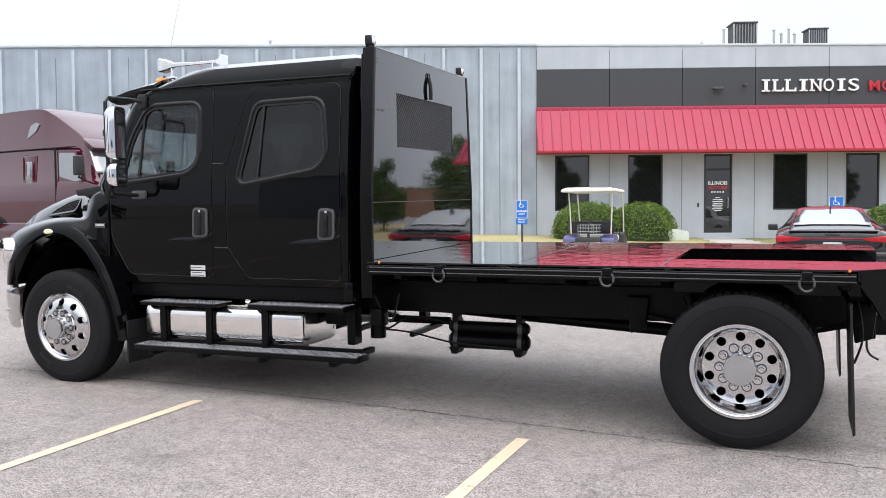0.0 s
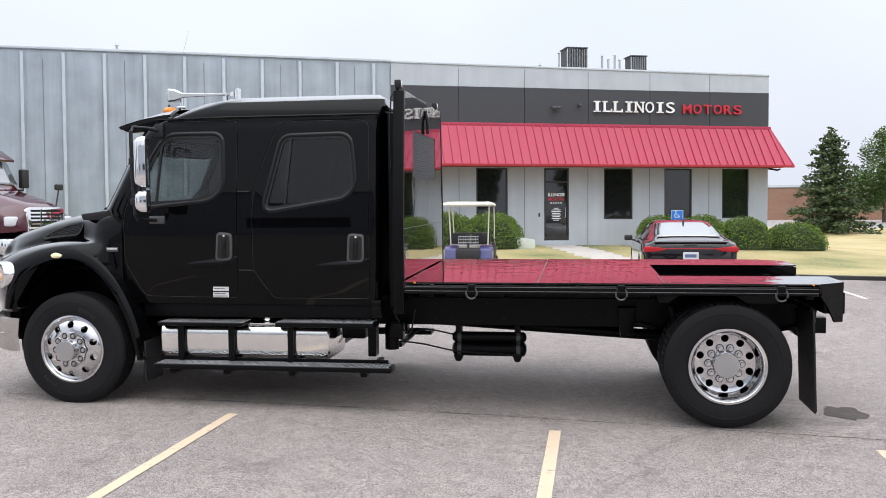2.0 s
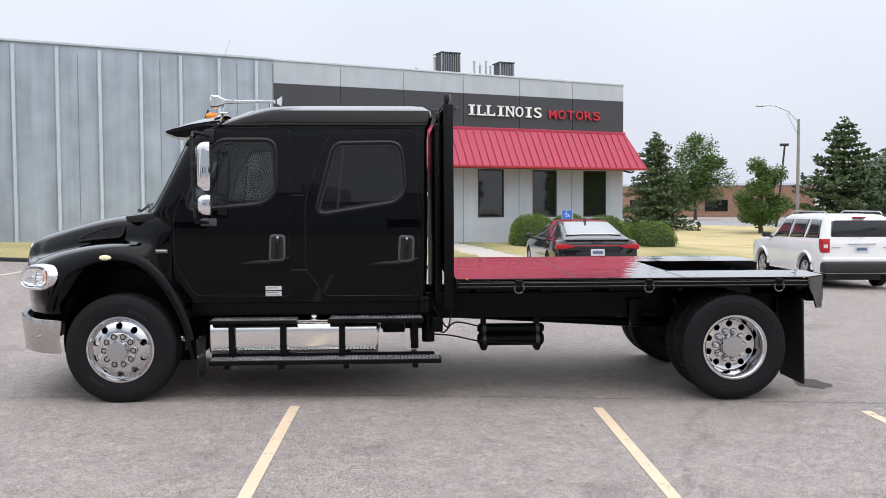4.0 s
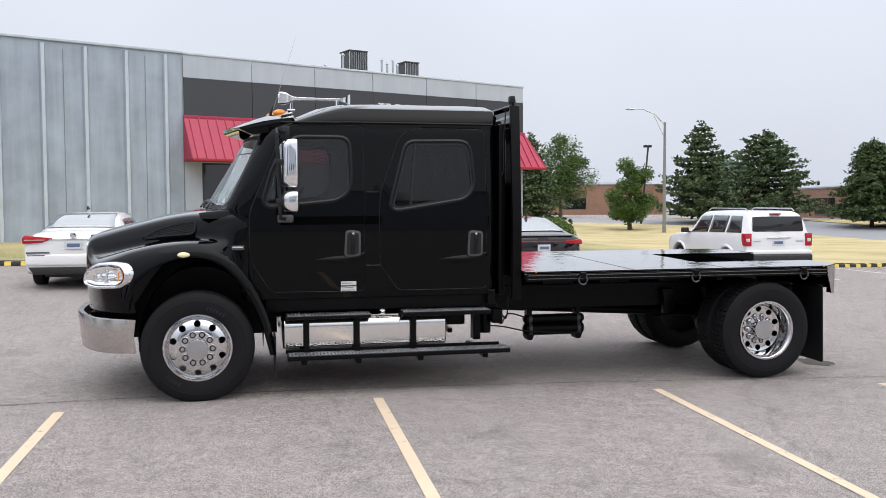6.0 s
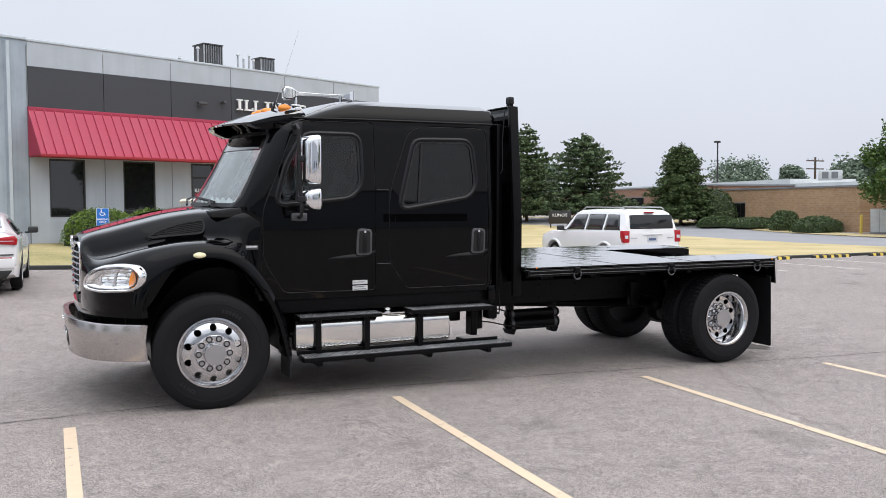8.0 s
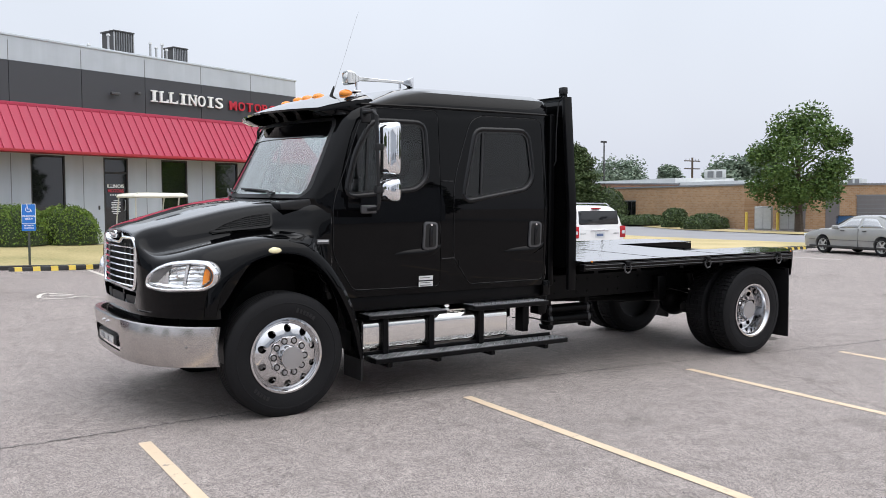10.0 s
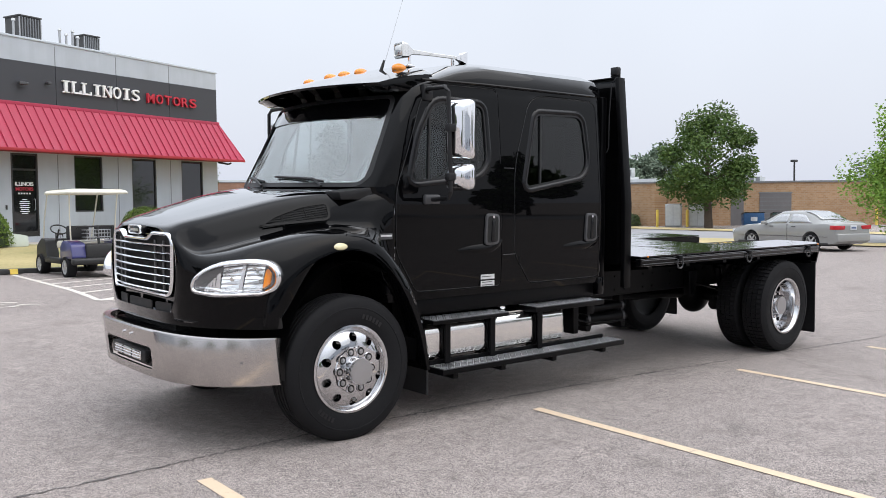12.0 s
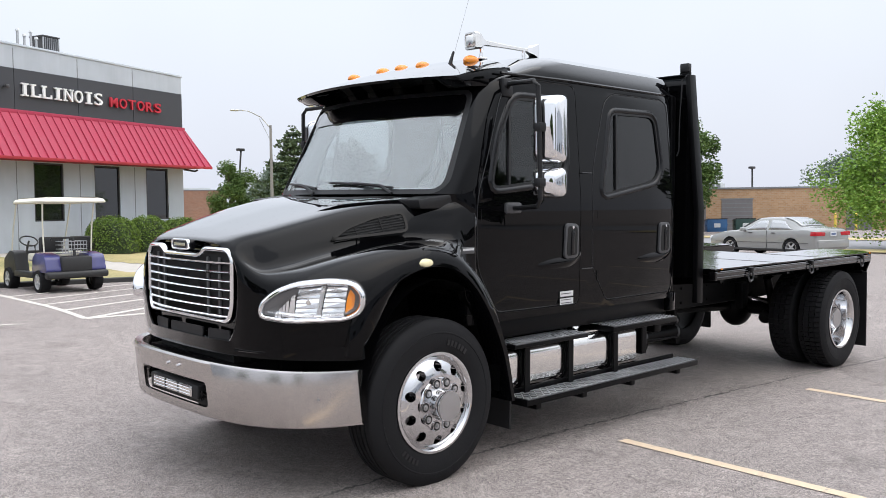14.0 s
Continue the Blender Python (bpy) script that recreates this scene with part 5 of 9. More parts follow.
def cab_door(s, poly, win, name, bar_x, handle, label):
    d = cut(cut(skin_10.copy(), side(poly, s), "INTERSECT"), side(win, s))
    door = part(name, d, M_BLACK, truck, label, smooth=28)
    g = part("window", cut(glass_8.copy(), side(win, s), "INTERSECT"), M_TINT if name == "front_door" else M_TINTR, door, "dark tinted door glass")
    g.visible_shadow = False
    part("window_trim", on_side(ring_bm(fine(grow(win, 0.058), 3), 0.052, "y", -0.008, 0.014, 0.9), s), M_TRIMW, door, "satin black window surround", smooth=60)
    # thin added strip standing in for light caught along the door outline
    part("door_edge", on_side(ring_bm(fine(grow(poly, 0.001), 3), 0.007, "y", -0.004, 0.0018, 0.6), s), M_EDGE, door, smooth=60)
    part("window_seal", cut(cut(seal_8.copy(), side(grow(win, 0.012), s), "INTERSECT"), side(grow(win, -0.006), s)), M_PLASTIC, door)
    lo, hi = bar_x
    y = 1.075 * s
    part("window_bar", on_side(prism([(lo, 1.94), (lo + 0.022, 1.94), (hi + 0.022, 2.585), (hi, 2.585)], "y", -0.016, 0.003), s), M_PLASTIC, door)
    hx, hz = handle
    hy = s * 1.135
    hp = [(hx - 0.085, hz - 0.14), (hx + 0.085, hz - 0.13), (hx + 0.09, hz + 0.13), (hx - 0.07, hz + 0.14)]
    h = part("handle_surround", prism(round_poly(hp, 0.045, 5), "y", hy - 0.02, hy + 0.012, 0.006), M_SATIN, door, "satin grey handle surround")
    part("handle_recess", prism(round_poly(grow(hp, -0.022), 0.03, 5), "y", hy + s * 0.021 - 0.001, hy + s * 0.021 + 0.001), M_DARKHOLE, h, smooth=0)
    part("handle_grip", prism(round_poly([(hx - 0.018, hz - 0.11), (hx + 0.022, hz - 0.11), (hx + 0.03, hz + 0.08), (hx - 0.01, hz + 0.08)], 0.015, 4), "y", hy + s * 0.018 - 0.012, hy + s * 0.018 + 0.014, 0.006), M_TRIMW, h)
    part("lock", rod((hx + 0.01, hy + s * 0.02, hz + 0.105), (hx + 0.01, hy + s * 0.028, hz + 0.105), 0.012, seg=12), M_CHROME, h)
    # the pressed crease that runs up to the handle
    cre = [(hx - 0.44, hy - s * 0.006, hz - 0.175), (hx - 0.25, hy, hz - 0.17), (hx - 0.02, hy + s * 0.001, hz - 0.16), (hx + 0.10, hy - s * 0.002, hz - 0.125), (hx + 0.16, hy - s * 0.008, hz - 0.08)]
    rows = catmull(cre, 6)
    nn = len(rows)
    rings = [[(p[0], p[1] + s * (0.020 * math.sin(math.pi * i / (nn - 1)) * math.sin(math.pi * k / 4)) - s * 0.003, p[2] + (k - 2) * 0.022 * math.sin(math.pi * (0.1 + 0.8 * i / (nn - 1)))) for k in range(5)] for i, p in enumerate(rows)]
    part("crease", skin(rings, closed=False), M_BLACK, door)
    for hz2 in (1.25, 1.75):
        part("hinge", rod((poly[0][0] - 0.005, s * 1.13, hz2 - 0.04), (poly[0][0] - 0.005, s * 1.13, hz2 + 0.04), 0.006, seg=8), M_CHASSIS, door)
    return door


for s in (-1, 1):
    fd = cab_door(s, FRONT_DOOR, FRONT_WIN, "front_door", (0.80, 0.86), (1.505, 1.54), "glossy black front door")
    cab_door(s, REAR_DOOR, REAR_WIN, "rear_door", (2.11, 2.17), (2.81, 1.525), "glossy black rear door")
    lb = part("certification_label", box(1.385, 1.545, s * 1.137 - 0.002, s * 1.137 + 0.002, 1.108, 1.150), M_LABEL, fd, "small silver label", smooth=0)
    part("label_plate", box(1.385, 1.545, s * 1.137 - 0.002, s * 1.137 + 0.002, 1.048, 1.096), M_LABEL, fd, smooth=0)
    for k in range(4):
        part("print_bar", box(1.395, 1.53 - 0.02 * (k % 2), s * 1.1405 - 0.001, s * 1.1405 + 0.001, 1.057 + k * 0.024, 1.063 + k * 0.024), M_LABELD, lb, smooth=0)
    pl = part("fender_badge", box(0.295, 0.42, s * 1.158 - 0.006, s * 1.158 + 0.006, 1.49, 1.535, 0.003, 1), M_SATIN, truck, "small badge plate")
    part("badge_bar", box(0.305, 0.41, s * 1.165 - 0.001, s * 1.165 + 0.001, 1.512, 1.526), M_LABEL, pl, smooth=0)
    part("roof_gutter", tube([(0.80, s * 1.045, 2.775), (1.5, s * 1.052, 2.785), (2.3, s * 1.052, 2.785), (3.03, s * 1.045, 2.785)], 0.012, 6), M_BLACK, CAB)
    part("panel_seam", box(1.652, 1.778, s * 1.136 - 0.001, s * 1.136 + 0.001, 2.068, 2.074), M_SATIN, CAB, smooth=0)
    part("panel_seam", box(1.652, 1.80, s * 1.136 - 0.001, s * 1.136 + 0.001, 1.31, 1.316), M_SATIN, CAB, smooth=0)
    part("sill", box(0.62, 2.98, *(sorted((s * 0.85, s * 1.06))), 0.84, 0.985, 0.02), M_CHASSIS, truck)
    part("rear_corner_panel", box(2.955, 3.045, *(sorted((s * 1.04, s * 1.125))), 0.86, 1.03, 0.01), M_BLACK, truck)
part("cab_floor", box(0.4, 3.0, -1.05, 1.05, 1.02, 1.06), M_INTD, truck, smooth=0)
part("rear_cab_frame", box(2.5, 3.0, -0.45, 0.45, 0.75, 1.0, 0.02), M_CHASSIS, truck)

# inside the cab
dash = part("dashboard", prism(round_poly([(0.22, 1.5), (0.22, 1.90), (0.42, 1.945), (0.62, 1.93), (0.78, 1.82), (0.80, 1.5)], 0.06), "y", -1.0, 1.0), M_DASH, truck, "pale grey dashboard behind the windscreen")


def steering_wheel():
    m = Matrix.Translation((0.95, -0.48, 1.92)) @ Matrix.Rotation(radians(-62), 4, "Y")
    pts = [m @ Vector((0.21 * math.cos(a), 0.21 * math.sin(a), 0)) for a in np.linspace(0, 2 * math.pi, 33)[:-1]]
    w = part("steering_wheel", tube(pts, 0.016, 8, closed=True), M_INTD, truck)
    b = rod(m @ Vector((0, 0, -0.02)), m @ Vector((0, 0, 0.03)), 0.07, 0.06, 16)
    for a in (0.3, 2.84, 4.71):
        tube([m @ Vector((0, 0, 0)), m @ Vector((0.2 * math.cos(a), 0.2 * math.sin(a), 0))], 0.012, 6, b)
    part("hub", b, M_INTD, w)
    part("column", rod(m @ Vector((0, 0, 0)), (0.72, -0.48, 1.75), 0.03), M_INTD, w)


steering_wheel()


def cab_seat(x, y, w, label):
    b = part("seat", box(x, x + 0.5, y - w / 2, y + w / 2, 1.36, 1.52, 0.05, 3), M_INT, truck, label)
    rings = [[(x + 0.50 + 0.13 * f + dx, y + dy * w * (0.5 - 0.14 * f ** 3), 1.46 + 0.68 * f) for dx, dy in ((0, -1), (-0.06, -0.8), (-0.06, 0.8), (0, 1), (0.10, 0.9), (0.10, -0.9))] for f in np.linspace(0, 1, 7)]
    part("backrest", skin(rings), M_INT, b)
    part("headrest", box(x + 0.60, x + 0.71, y - 0.13, y + 0.13, 2.12, 2.30, 0.04, 3), M_INT, b)
    part("base", box(x + 0.05, x + 0.42, y - w / 2 + 0.05, y + w / 2 - 0.05, 1.06, 1.36, 0.02), M_INTD, b)


cab_seat(1.12, -0.48, 0.52, "grey fabric driver seat")
cab_seat(1.12, 0.48, 0.52, "grey fabric passenger seat")
cab_seat(2.25, 0.0, 1.6, "grey rear bench seat")

# tinted band along the top of the windscreen
BAND = round_poly([(-0.94, 2.47), (0.94, 2.47), (0.945, 2.635), (-0.945, 2.635)], [0.10, 0.10, 0.05, 0.05], 5)
part("sun_band", cut(shell(0.004, 0.010), prism(BAND, "x", -0.3, 0.9), "INTERSECT"), M_BLACK, ws, "black sun band across the windscreen top")
# sun visor: a thin curved plate that stands off the roof
rows = []
for y in np.linspace(-1.01, 1.01, 29):
    t = abs(y) / 1.01
    xf, e_ = 0.20 + 0.19 * t ** 2, max(0.0, (t - 0.82) / 0.18)
    zf = 2.722 + 0.008 * (1 - t ** 2)
    xr, zr = 0.88 + 0.05 * t, 2.945 - 0.03 * t ** 2 - 0.085 * t ** 6
    top = [(xf + (xr - xf) * f, y, zf + (zr - zf) * f + 0.018 * math.sin(math.pi * f)) for f in (0, 0.03, 0.2, 0.45, 0.75, 1.0)]
    bot = [(x + 0.01, y, z - 0.018 - 0.02 * e_ * (1 if i < 4 else 0.3) * (0.3 if i < 1 else 1)) for i, (x, _, z) in enumerate(top)]
    rows.append(top + bot[::-1])
visor = part("sun_visor", skin(rows), M_BLACK, truck, "glossy black outside sun visor")
for s in (-1, 1):
    part("visor_cheek", prism(round_poly([(0.375, 2.715), (0.90, 2.835), (0.92, 2.74), (0.68, 2.672), (0.50, 2.655)], [0.02, 0.04, 0.02, 0.06, 0.05], 4), "y", *sorted((s * 0.80, s * 1.014)), 0.014), M_BLACK, visor, "black end cheek of the visor")
for k in (-0.80, -0.50, -0.17, 0.17, 0.50, 0.80):
    xx = 0.30 + 0.25 * (k / 1.08) ** 2
    up = 0.012 * (1 - (k / 1.01) ** 2)
    br = prism([(xx + 0.16, 2.765 + up), (xx + 0.45, 2.85 + up), (xx + 0.45, 2.74), (xx + 0.26, 2.70)], "y", k - 0.065, k + 0.065)
    for v in br.verts:                                   # narrower towards the screen
        if v.co.z < 2.75:
            v.co.y = k + (v.co.y - k) * 0.62
    part("visor_bracket", br, M_CHASSIS, visor)
for k in (-0.73, -0.25, 0.0, 0.25, 0.73):
    xx = 0.70 + 0.07 * (k / 0.73) ** 2
    lp = bmesh.new()
    bmesh.ops.create_uvsphere(lp, u_segments=16, v_segments=8, radius=1)
    bmesh.ops.transform(lp, matrix=Matrix.Translation((xx + 0.03, k, 2.893)) @ Matrix.Diagonal((0.07, 0.052, 0.042, 1)), verts=lp.verts[:])
    am = part("marker_lamp", lp, M_AMBER, truck, "amber roof marker lamp")
    part("lamp_base", box(xx - 0.05, xx + 0.11, k - 0.055, k + 0.055, 2.84, 2.872, 0.015), M_PLASTIC, am)


# chrome horn along the roof
def horn():
    y, z = -0.72, 3.045
    rings = []
    for x, h in ((0.80, 0.062), (0.815, 0.066), (0.87, 0.058), (0.91, 0.036), (0.95, 0.020), (1.2, 0.013), (1.45, 0.013)):
        rings.append([(x, y + h * c * 0.95, z + h * s_) for c, s_ in ((-1, -0.8), (-0.8, -1), (0.8, -1), (1, -0.8), (1, 0.8), (0.8, 1), (-0.8, 1), (-1, 0.8))])
    h = part("air_horn", skin(rings), M_POLISH, truck, "chrome air horn on the roof")
    part("horn_mouth", box(0.792, 0.800, y - 0.047, y + 0.047, z - 0.047, z + 0.047, 0.012), M_POLISH, h)
    rings = [[(x, y + d * c, z + d * s_) for c, s_ in ((-1, -1), (1, -1), (1, 1), (-1, 1))] for x, d in ((1.44, 0.015), (1.49, 0.028), (1.53, 0.055), (1.535, 0.05))]
    part("rear_trumpet", skin(rings), M_CHROME, h)
    for x in (0.92, 1.40):
        part("horn_stand", rod((x, y, 2.90), (x, y, z), 0.014, seg=8), M_CHROME, h)
        part("stand_foot", box(x - 0.04, x + 0.04, y - 0.03, y + 0.03, 2.915, 2.935, 0.005), M_CHROME, h)


horn()
ant = part("antenna", rod((0.72, -0.60, 2.88), (0.98, -0.64, 3.70), 0.0022, 0.0012, 6), M_GALV, truck, "thin whip antenna")
part("antenna_base", rod((0.70, -0.60, 2.86), (0.735, -0.604, 2.97), 0.018, 0.008, 10), M_PLASTIC, ant)


# mirrors
def mirror(s):
    f = lambda x, y, z: (x + 0.05, s * (y - 0.085 * smooth01((y - 1.06) / 0.3)), z)
    arm = tube([f(0.80, 1.06, 2.67), f(0.72, 1.2, 2.685), f(0.70, 1.50, 2.68), f(0.695, 1.545, 2.64), f(0.70, 1.555, 2.3), f(0.72, 1.55, 1.86), f(0.72, 1.52, 1.815), f(0.76, 1.3, 1.80), f(0.78, 1.14, 1.80)], 0.018, 10)
    a = part("mirror_arm", arm, M_PLASTIC, truck, "black tubular mirror arm")
    for nm, z0, z1, r in (("mirror_head", 2.115, 2.585, 0.05), ("convex_mirror", 1.875, 2.085, 0.055)):
        y0, y1 = 1.355, 1.595
        rings = []
        for k, (x, g) in enumerate(((0.785, 0.055), (0.795, 0.03), (0.825, 0.008), (0.86, 0.0), (0.895, 0.0), (0.90, 0.004))):
            poly = round_poly([(y0 + g, z0 + g), (y1 - g, z0 + g), (y1 - g, z1 - g), (y0 + g, z1 - g)], r, 5)
            rings.append([(x, s * p, q) for p, q in poly])
        hb = skin(rings)
        piv = Vector((0.83, s * 1.47, 0))
        bmesh.ops.transform(hb, matrix=Matrix.Translation(piv) @ Matrix.Rotation(-s * radians(20), 4, "Z") @ Matrix.Translation(-piv), verts=hb.verts[:])
        m = part(nm, hb, M_CHROME, truck, "chrome mirror housing")
        turn = Matrix.Translation(piv) @ Matrix.Rotation(-s * radians(20), 4, "Z") @ Matrix.Translation(-piv)
        poly = [(s * p, q) for p, q in round_poly([(y0, z0), (y1, z0), (y1, z1), (y0, z1)], r, 5)]
        bz = ring_bm(grow(poly, 0.002), 0.022, "x", 0.896, 0.908)
        bmesh.ops.transform(bz, matrix=turn, verts=bz.verts[:])
        part("mirror_bezel", bz, M_PLASTIC, m, "black mirror bezel")
        gl = prism(grow(poly, -0.018), "x", 0.900, 0.904)
        bmesh.ops.transform(gl, matrix=turn, verts=gl.verts[:])
        part("mirror_glass", gl, M_CHROME, m, "mirror glass", smooth=0)
    for z in (2.36, 1.98):
        part("mirror_clamp", box(0.73, 0.81, *sorted((s * 1.435, s * 1.495)), z - 0.03, z + 0.03, 0.008), M_PLASTIC, a)
    part("arm_foot", box(0.79, 0.89, *sorted((s * 1.03, s * 1.09)), 2.60, 2.74, 0.02), M_PLASTIC, a)
    part("arm_foot", box(0.75, 0.91, *sorted((s * 1.12, s * 1.165)), 1.76, 1.84, 0.015), M_SATIN, a)


for s in (-1, 1):
    mirror(s)

# the cab is a little narrower than the fenders and the bed
CAB_WIDTH = 0.965
for ob in truck.children_recursive:
    for v in ob.data.vertices:
        v.co.y *= CAB_WIDTH

# hood and fenders in one moulding
HOOD = [
    (-1.150, [(0.46, 0.93), (0.58, 1.05), (0.63, 1.25), (0.63, 1.40), (0.60, 1.48), (0.56, 1.525), (0.52, 1.55), (0.44, 1.572), (0.33, 1.592), (0, 1.600)]),
    (-1.125, [(0.66, 0.93), (0.70, 1.05), (0.73, 1.22), (0.72, 1.36), (0.68, 1.45), (0.63, 1.50), (0.585, 1.54), (0.52, 1.585), (0.39, 1.613), (0, 1.623)]),
    (-1.04, [(0.86, 0.93), (0.90, 1.05), (0.92, 1.22), (0.89, 1.35), (0.80, 1.405), (0.69, 1.445), (0.635, 1.53), (0.575, 1.608), (0.44, 1.648), (0, 1.660)]),
    (-0.90, [(1.05, 0.93), (1.09, 1.05), (1.10, 1.22), (1.06, 1.37), (0.94, 1.435), (0.775, 1.458), (0.71, 1.56), (0.635, 1.648), (0.48, 1.688), (0, 1.700)]),
    (-0.66, [(1.215, 0.95), (1.24, 1.10), (1.23, 1.29), (1.17, 1.43), (1.05, 1.505), (0.845, 1.513), (0.785, 1.61), (0.705, 1.710), (0.54, 1.752), (0, 1.765)]),
    (-0.35, [(1.235, 1.36), (1.25, 1.405), (1.24, 1.465), (1.19, 1.53), (1.08, 1.573), (0.91, 1.573), (0.86, 1.665), (0.785, 1.775), (0.61, 1.827), (0, 1.840)]),
    (-0.05, [(1.235, 1.42), (1.25, 1.455), (1.24, 1.505), (1.20, 1.555), (1.11, 1.592), (0.985, 1.605), (0.945, 1.71), (0.875, 1.820), (0.68, 1.873), (0, 1.885)]),
    (0.20, [(1.215, 1.35), (1.22, 1.39), (1.21, 1.435), (1.19, 1.49), (1.15, 1.55), (1.10, 1.61), (1.06, 1.73), (1.00, 1.838), (0.72, 1.892), (0, 1.905)]),
    (0.33, [(1.134, 1.18), (1.134, 1.24), (1.129, 1.31), (1.119, 1.40), (1.110, 1.50), (1.105, 1.60), (1.081, 1.76), (1.013, 1.868), (0.733, 1.897), (0, 1.905)]),
    (0.455, [(1.105, 1.08), (1.105, 1.18), (1.105, 1.29), (1.105, 1.41), (1.104, 1.52), (1.103, 1.62), (1.095, 1.76), (1.033, 1.875), (0.753, 1.895), (0, 1.90)]),
]


def hood_rows():
    flat = [[x] + [c for p in ps for c in p] for x, ps in HOOD]
    rows = []
    for r in catmull(flat, 6):
        x, pts = r[0], r[1:].reshape(-1, 2)
        fine = catmull(pts, 4)
        full = [(x, -y, z) for y, z in fine] + [(x, y, z) for y, z in fine[::-1][1:]]
        rows.append(full)
    return rows


hood_bm = skin(hood_rows(), closed=False)
HOODO = part("hood", hood_bm, M_BLACK, truck, "glossy black sloped hood with flared fenders", smooth=50)
sol = HOODO.modifiers.new("thick", "SOLIDIFY")
sol.thickness, sol.offset = 0.012, -1
for s in (-1, 1):
    inner = [(-0.665, 0.93), (-0.625, 1.08), (-0.52, 1.24), (-0.33, 1.365), (-0.09, 1.42), (0.15, 1.365), (0.37, 1.16), (0.555, 0.82), (0.655, 0.44)]
    outer = [(-0.76, 0.93), (-0.73, 1.13), (-0.62, 1.33), (-0.38, 1.475), (-0.09, 1.53), (0.20, 1.465), (0.445, 1.22), (0.635, 0.84), (0.72, 0.44)]
    rows = [[(a, s * 0.95, b), (a, s * 1.235, b), (a + (c - a) * 0.12, s * 1.258, b + (d - b) * 0.12), (a + (c - a) * 0.6, s * 1.255, b + (d - b) * 0.6), (c, s * 1.225, d), (c + (c - a) * 0.02, s * 1.02, d)]
            for a, b, c, d in catmull([(*i, *o) for i, o in zip(inner, outer)], 5)]
    part("fender_flare", skin(rows), M_BLACK, truck, "glossy black wheel arch flare")
    arch = [[(0.60 * math.cos(a), y, 0.62 + 0.72 * math.sin(a)) for a in np.linspace(-0.15, math.pi + 0.15, 18)] for y in (s * 1.2, s * 0.5)]
    part("wheel_liner", skin(arch, closed=False), M_CHASSIS, truck, "black wheel arch liner")
    part("liner_wall", box(-0.75, 0.75, *sorted((s * 0.46, s * 0.5)), 0.55, 1.42), M_CHASSIS, truck)
    part("splash_flap", box(0.70, 0.72, *sorted((s * 0.85, s * 1.2)), 0.22, 0.62, 0.004, 1), M_PLASTIC, truck, "black rubber splash flap")
    fl = bmesh.new()
    bmesh.ops.create_uvsphere(fl, u_segments=18, v_segments=10, radius=1)
    bmesh.ops.transform(fl, matrix=Matrix.Translation((-0.155, s * 1.250, 1.462)) @ Matrix.Rotation(s * radians(40), 4, "X") @ Matrix.Diagonal((0.062, 0.022, 0.032, 1)), verts=fl.verts[:])
    part("side_marker", fl, M_CREAM, truck, "cream oval side marker lamp")
    # vent in the flank of the hood
    vm = Matrix.Translation((-0.30, s * 0.872, 1.680)) @ Matrix.Rotation(s * radians(15), 4, "Z") @ Matrix.Rotation(-radians(8), 4, "Y") @ Matrix.Rotation(s * radians(31), 4, "X") @ Matrix.Diagonal((1.15, 1.0, 1.15, 1))
    vp = round_poly([(-0.27, -0.045), (0.22, -0.075), (0.235, 0.065), (0.05, 0.065), (-0.16, 0.02)], [0.03, 0.05, 0.05, 0.06, 0.06], 4)
    vb = ring_bm(vp, 0.016, "y", *sorted((s * -0.03, s * 0.014)))
    bmesh.ops.transform(vb, matrix=vm, verts=vb.verts[:])
    v = part("hood_vent", vb, M_BLACK, truck, "black slotted hood vent")
    vb = prism(grow(vp, -0.014), "y", *sorted((s * -0.03, s * 0.004)))
    bmesh.ops.transform(vb, matrix=vm, verts=vb.verts[:])
    part("vent_mesh", vb, M_DARKHOLE, v, smooth=0)
    for k in range(7):
        z0 = -0.056 + k * 0.0165
        x0 = -0.235 + max(0, k - 2) * 0.065
        lv = box(x0, 0.212, *sorted((s * 0.003, s * 0.010)), z0, z0 + 0.006)
        bmesh.ops.transform(lv, matrix=vm, verts=lv.verts[:])
        part("louvre", lv, M_DARKHOLE, v, smooth=0)
    for xk in (-0.10, 0.06):
        lv = box(xk, xk + 0.008, *sorted((s * 0.003, s * 0.012)), -0.06, 0.03 if xk < 0 else 0.055)
        bmesh.ops.transform(lv, matrix=vm, verts=lv.verts[:])
        part("louvre_post", lv, M_CHASSIS, v, smooth=0)
    # rubber hood latch on the fender's rear
    part("hood_latch", box(0.16, 0.27, *sorted((s * 1.195, s * 1.225)), 1.38, 1.44, 0.012), M_PLASTIC, truck, "black rubber hood latch")

# grille
GR = round_poly([(-0.53, 1.095), (0.53, 1.095), (0.57, 1.20), (0.575, 1.50), (0.53, 1.555), (0.30, 1.56), (0.22, 1.515), (-0.22, 1.515), (-0.30, 1.56), (-0.53, 1.555), (-0.575, 1.50), (-0.57, 1.20)],
                [0.07, 0.07, 0.05, 0.04, 0.05, 0.03, 0.03, 0.03, 0.03, 0.05, 0.04, 0.05], 4)


def bowx(bm, k=0.17, x0=0.0):
    for v in bm.verts:
        v.co.x += k * v.co.y ** 2
    return bm


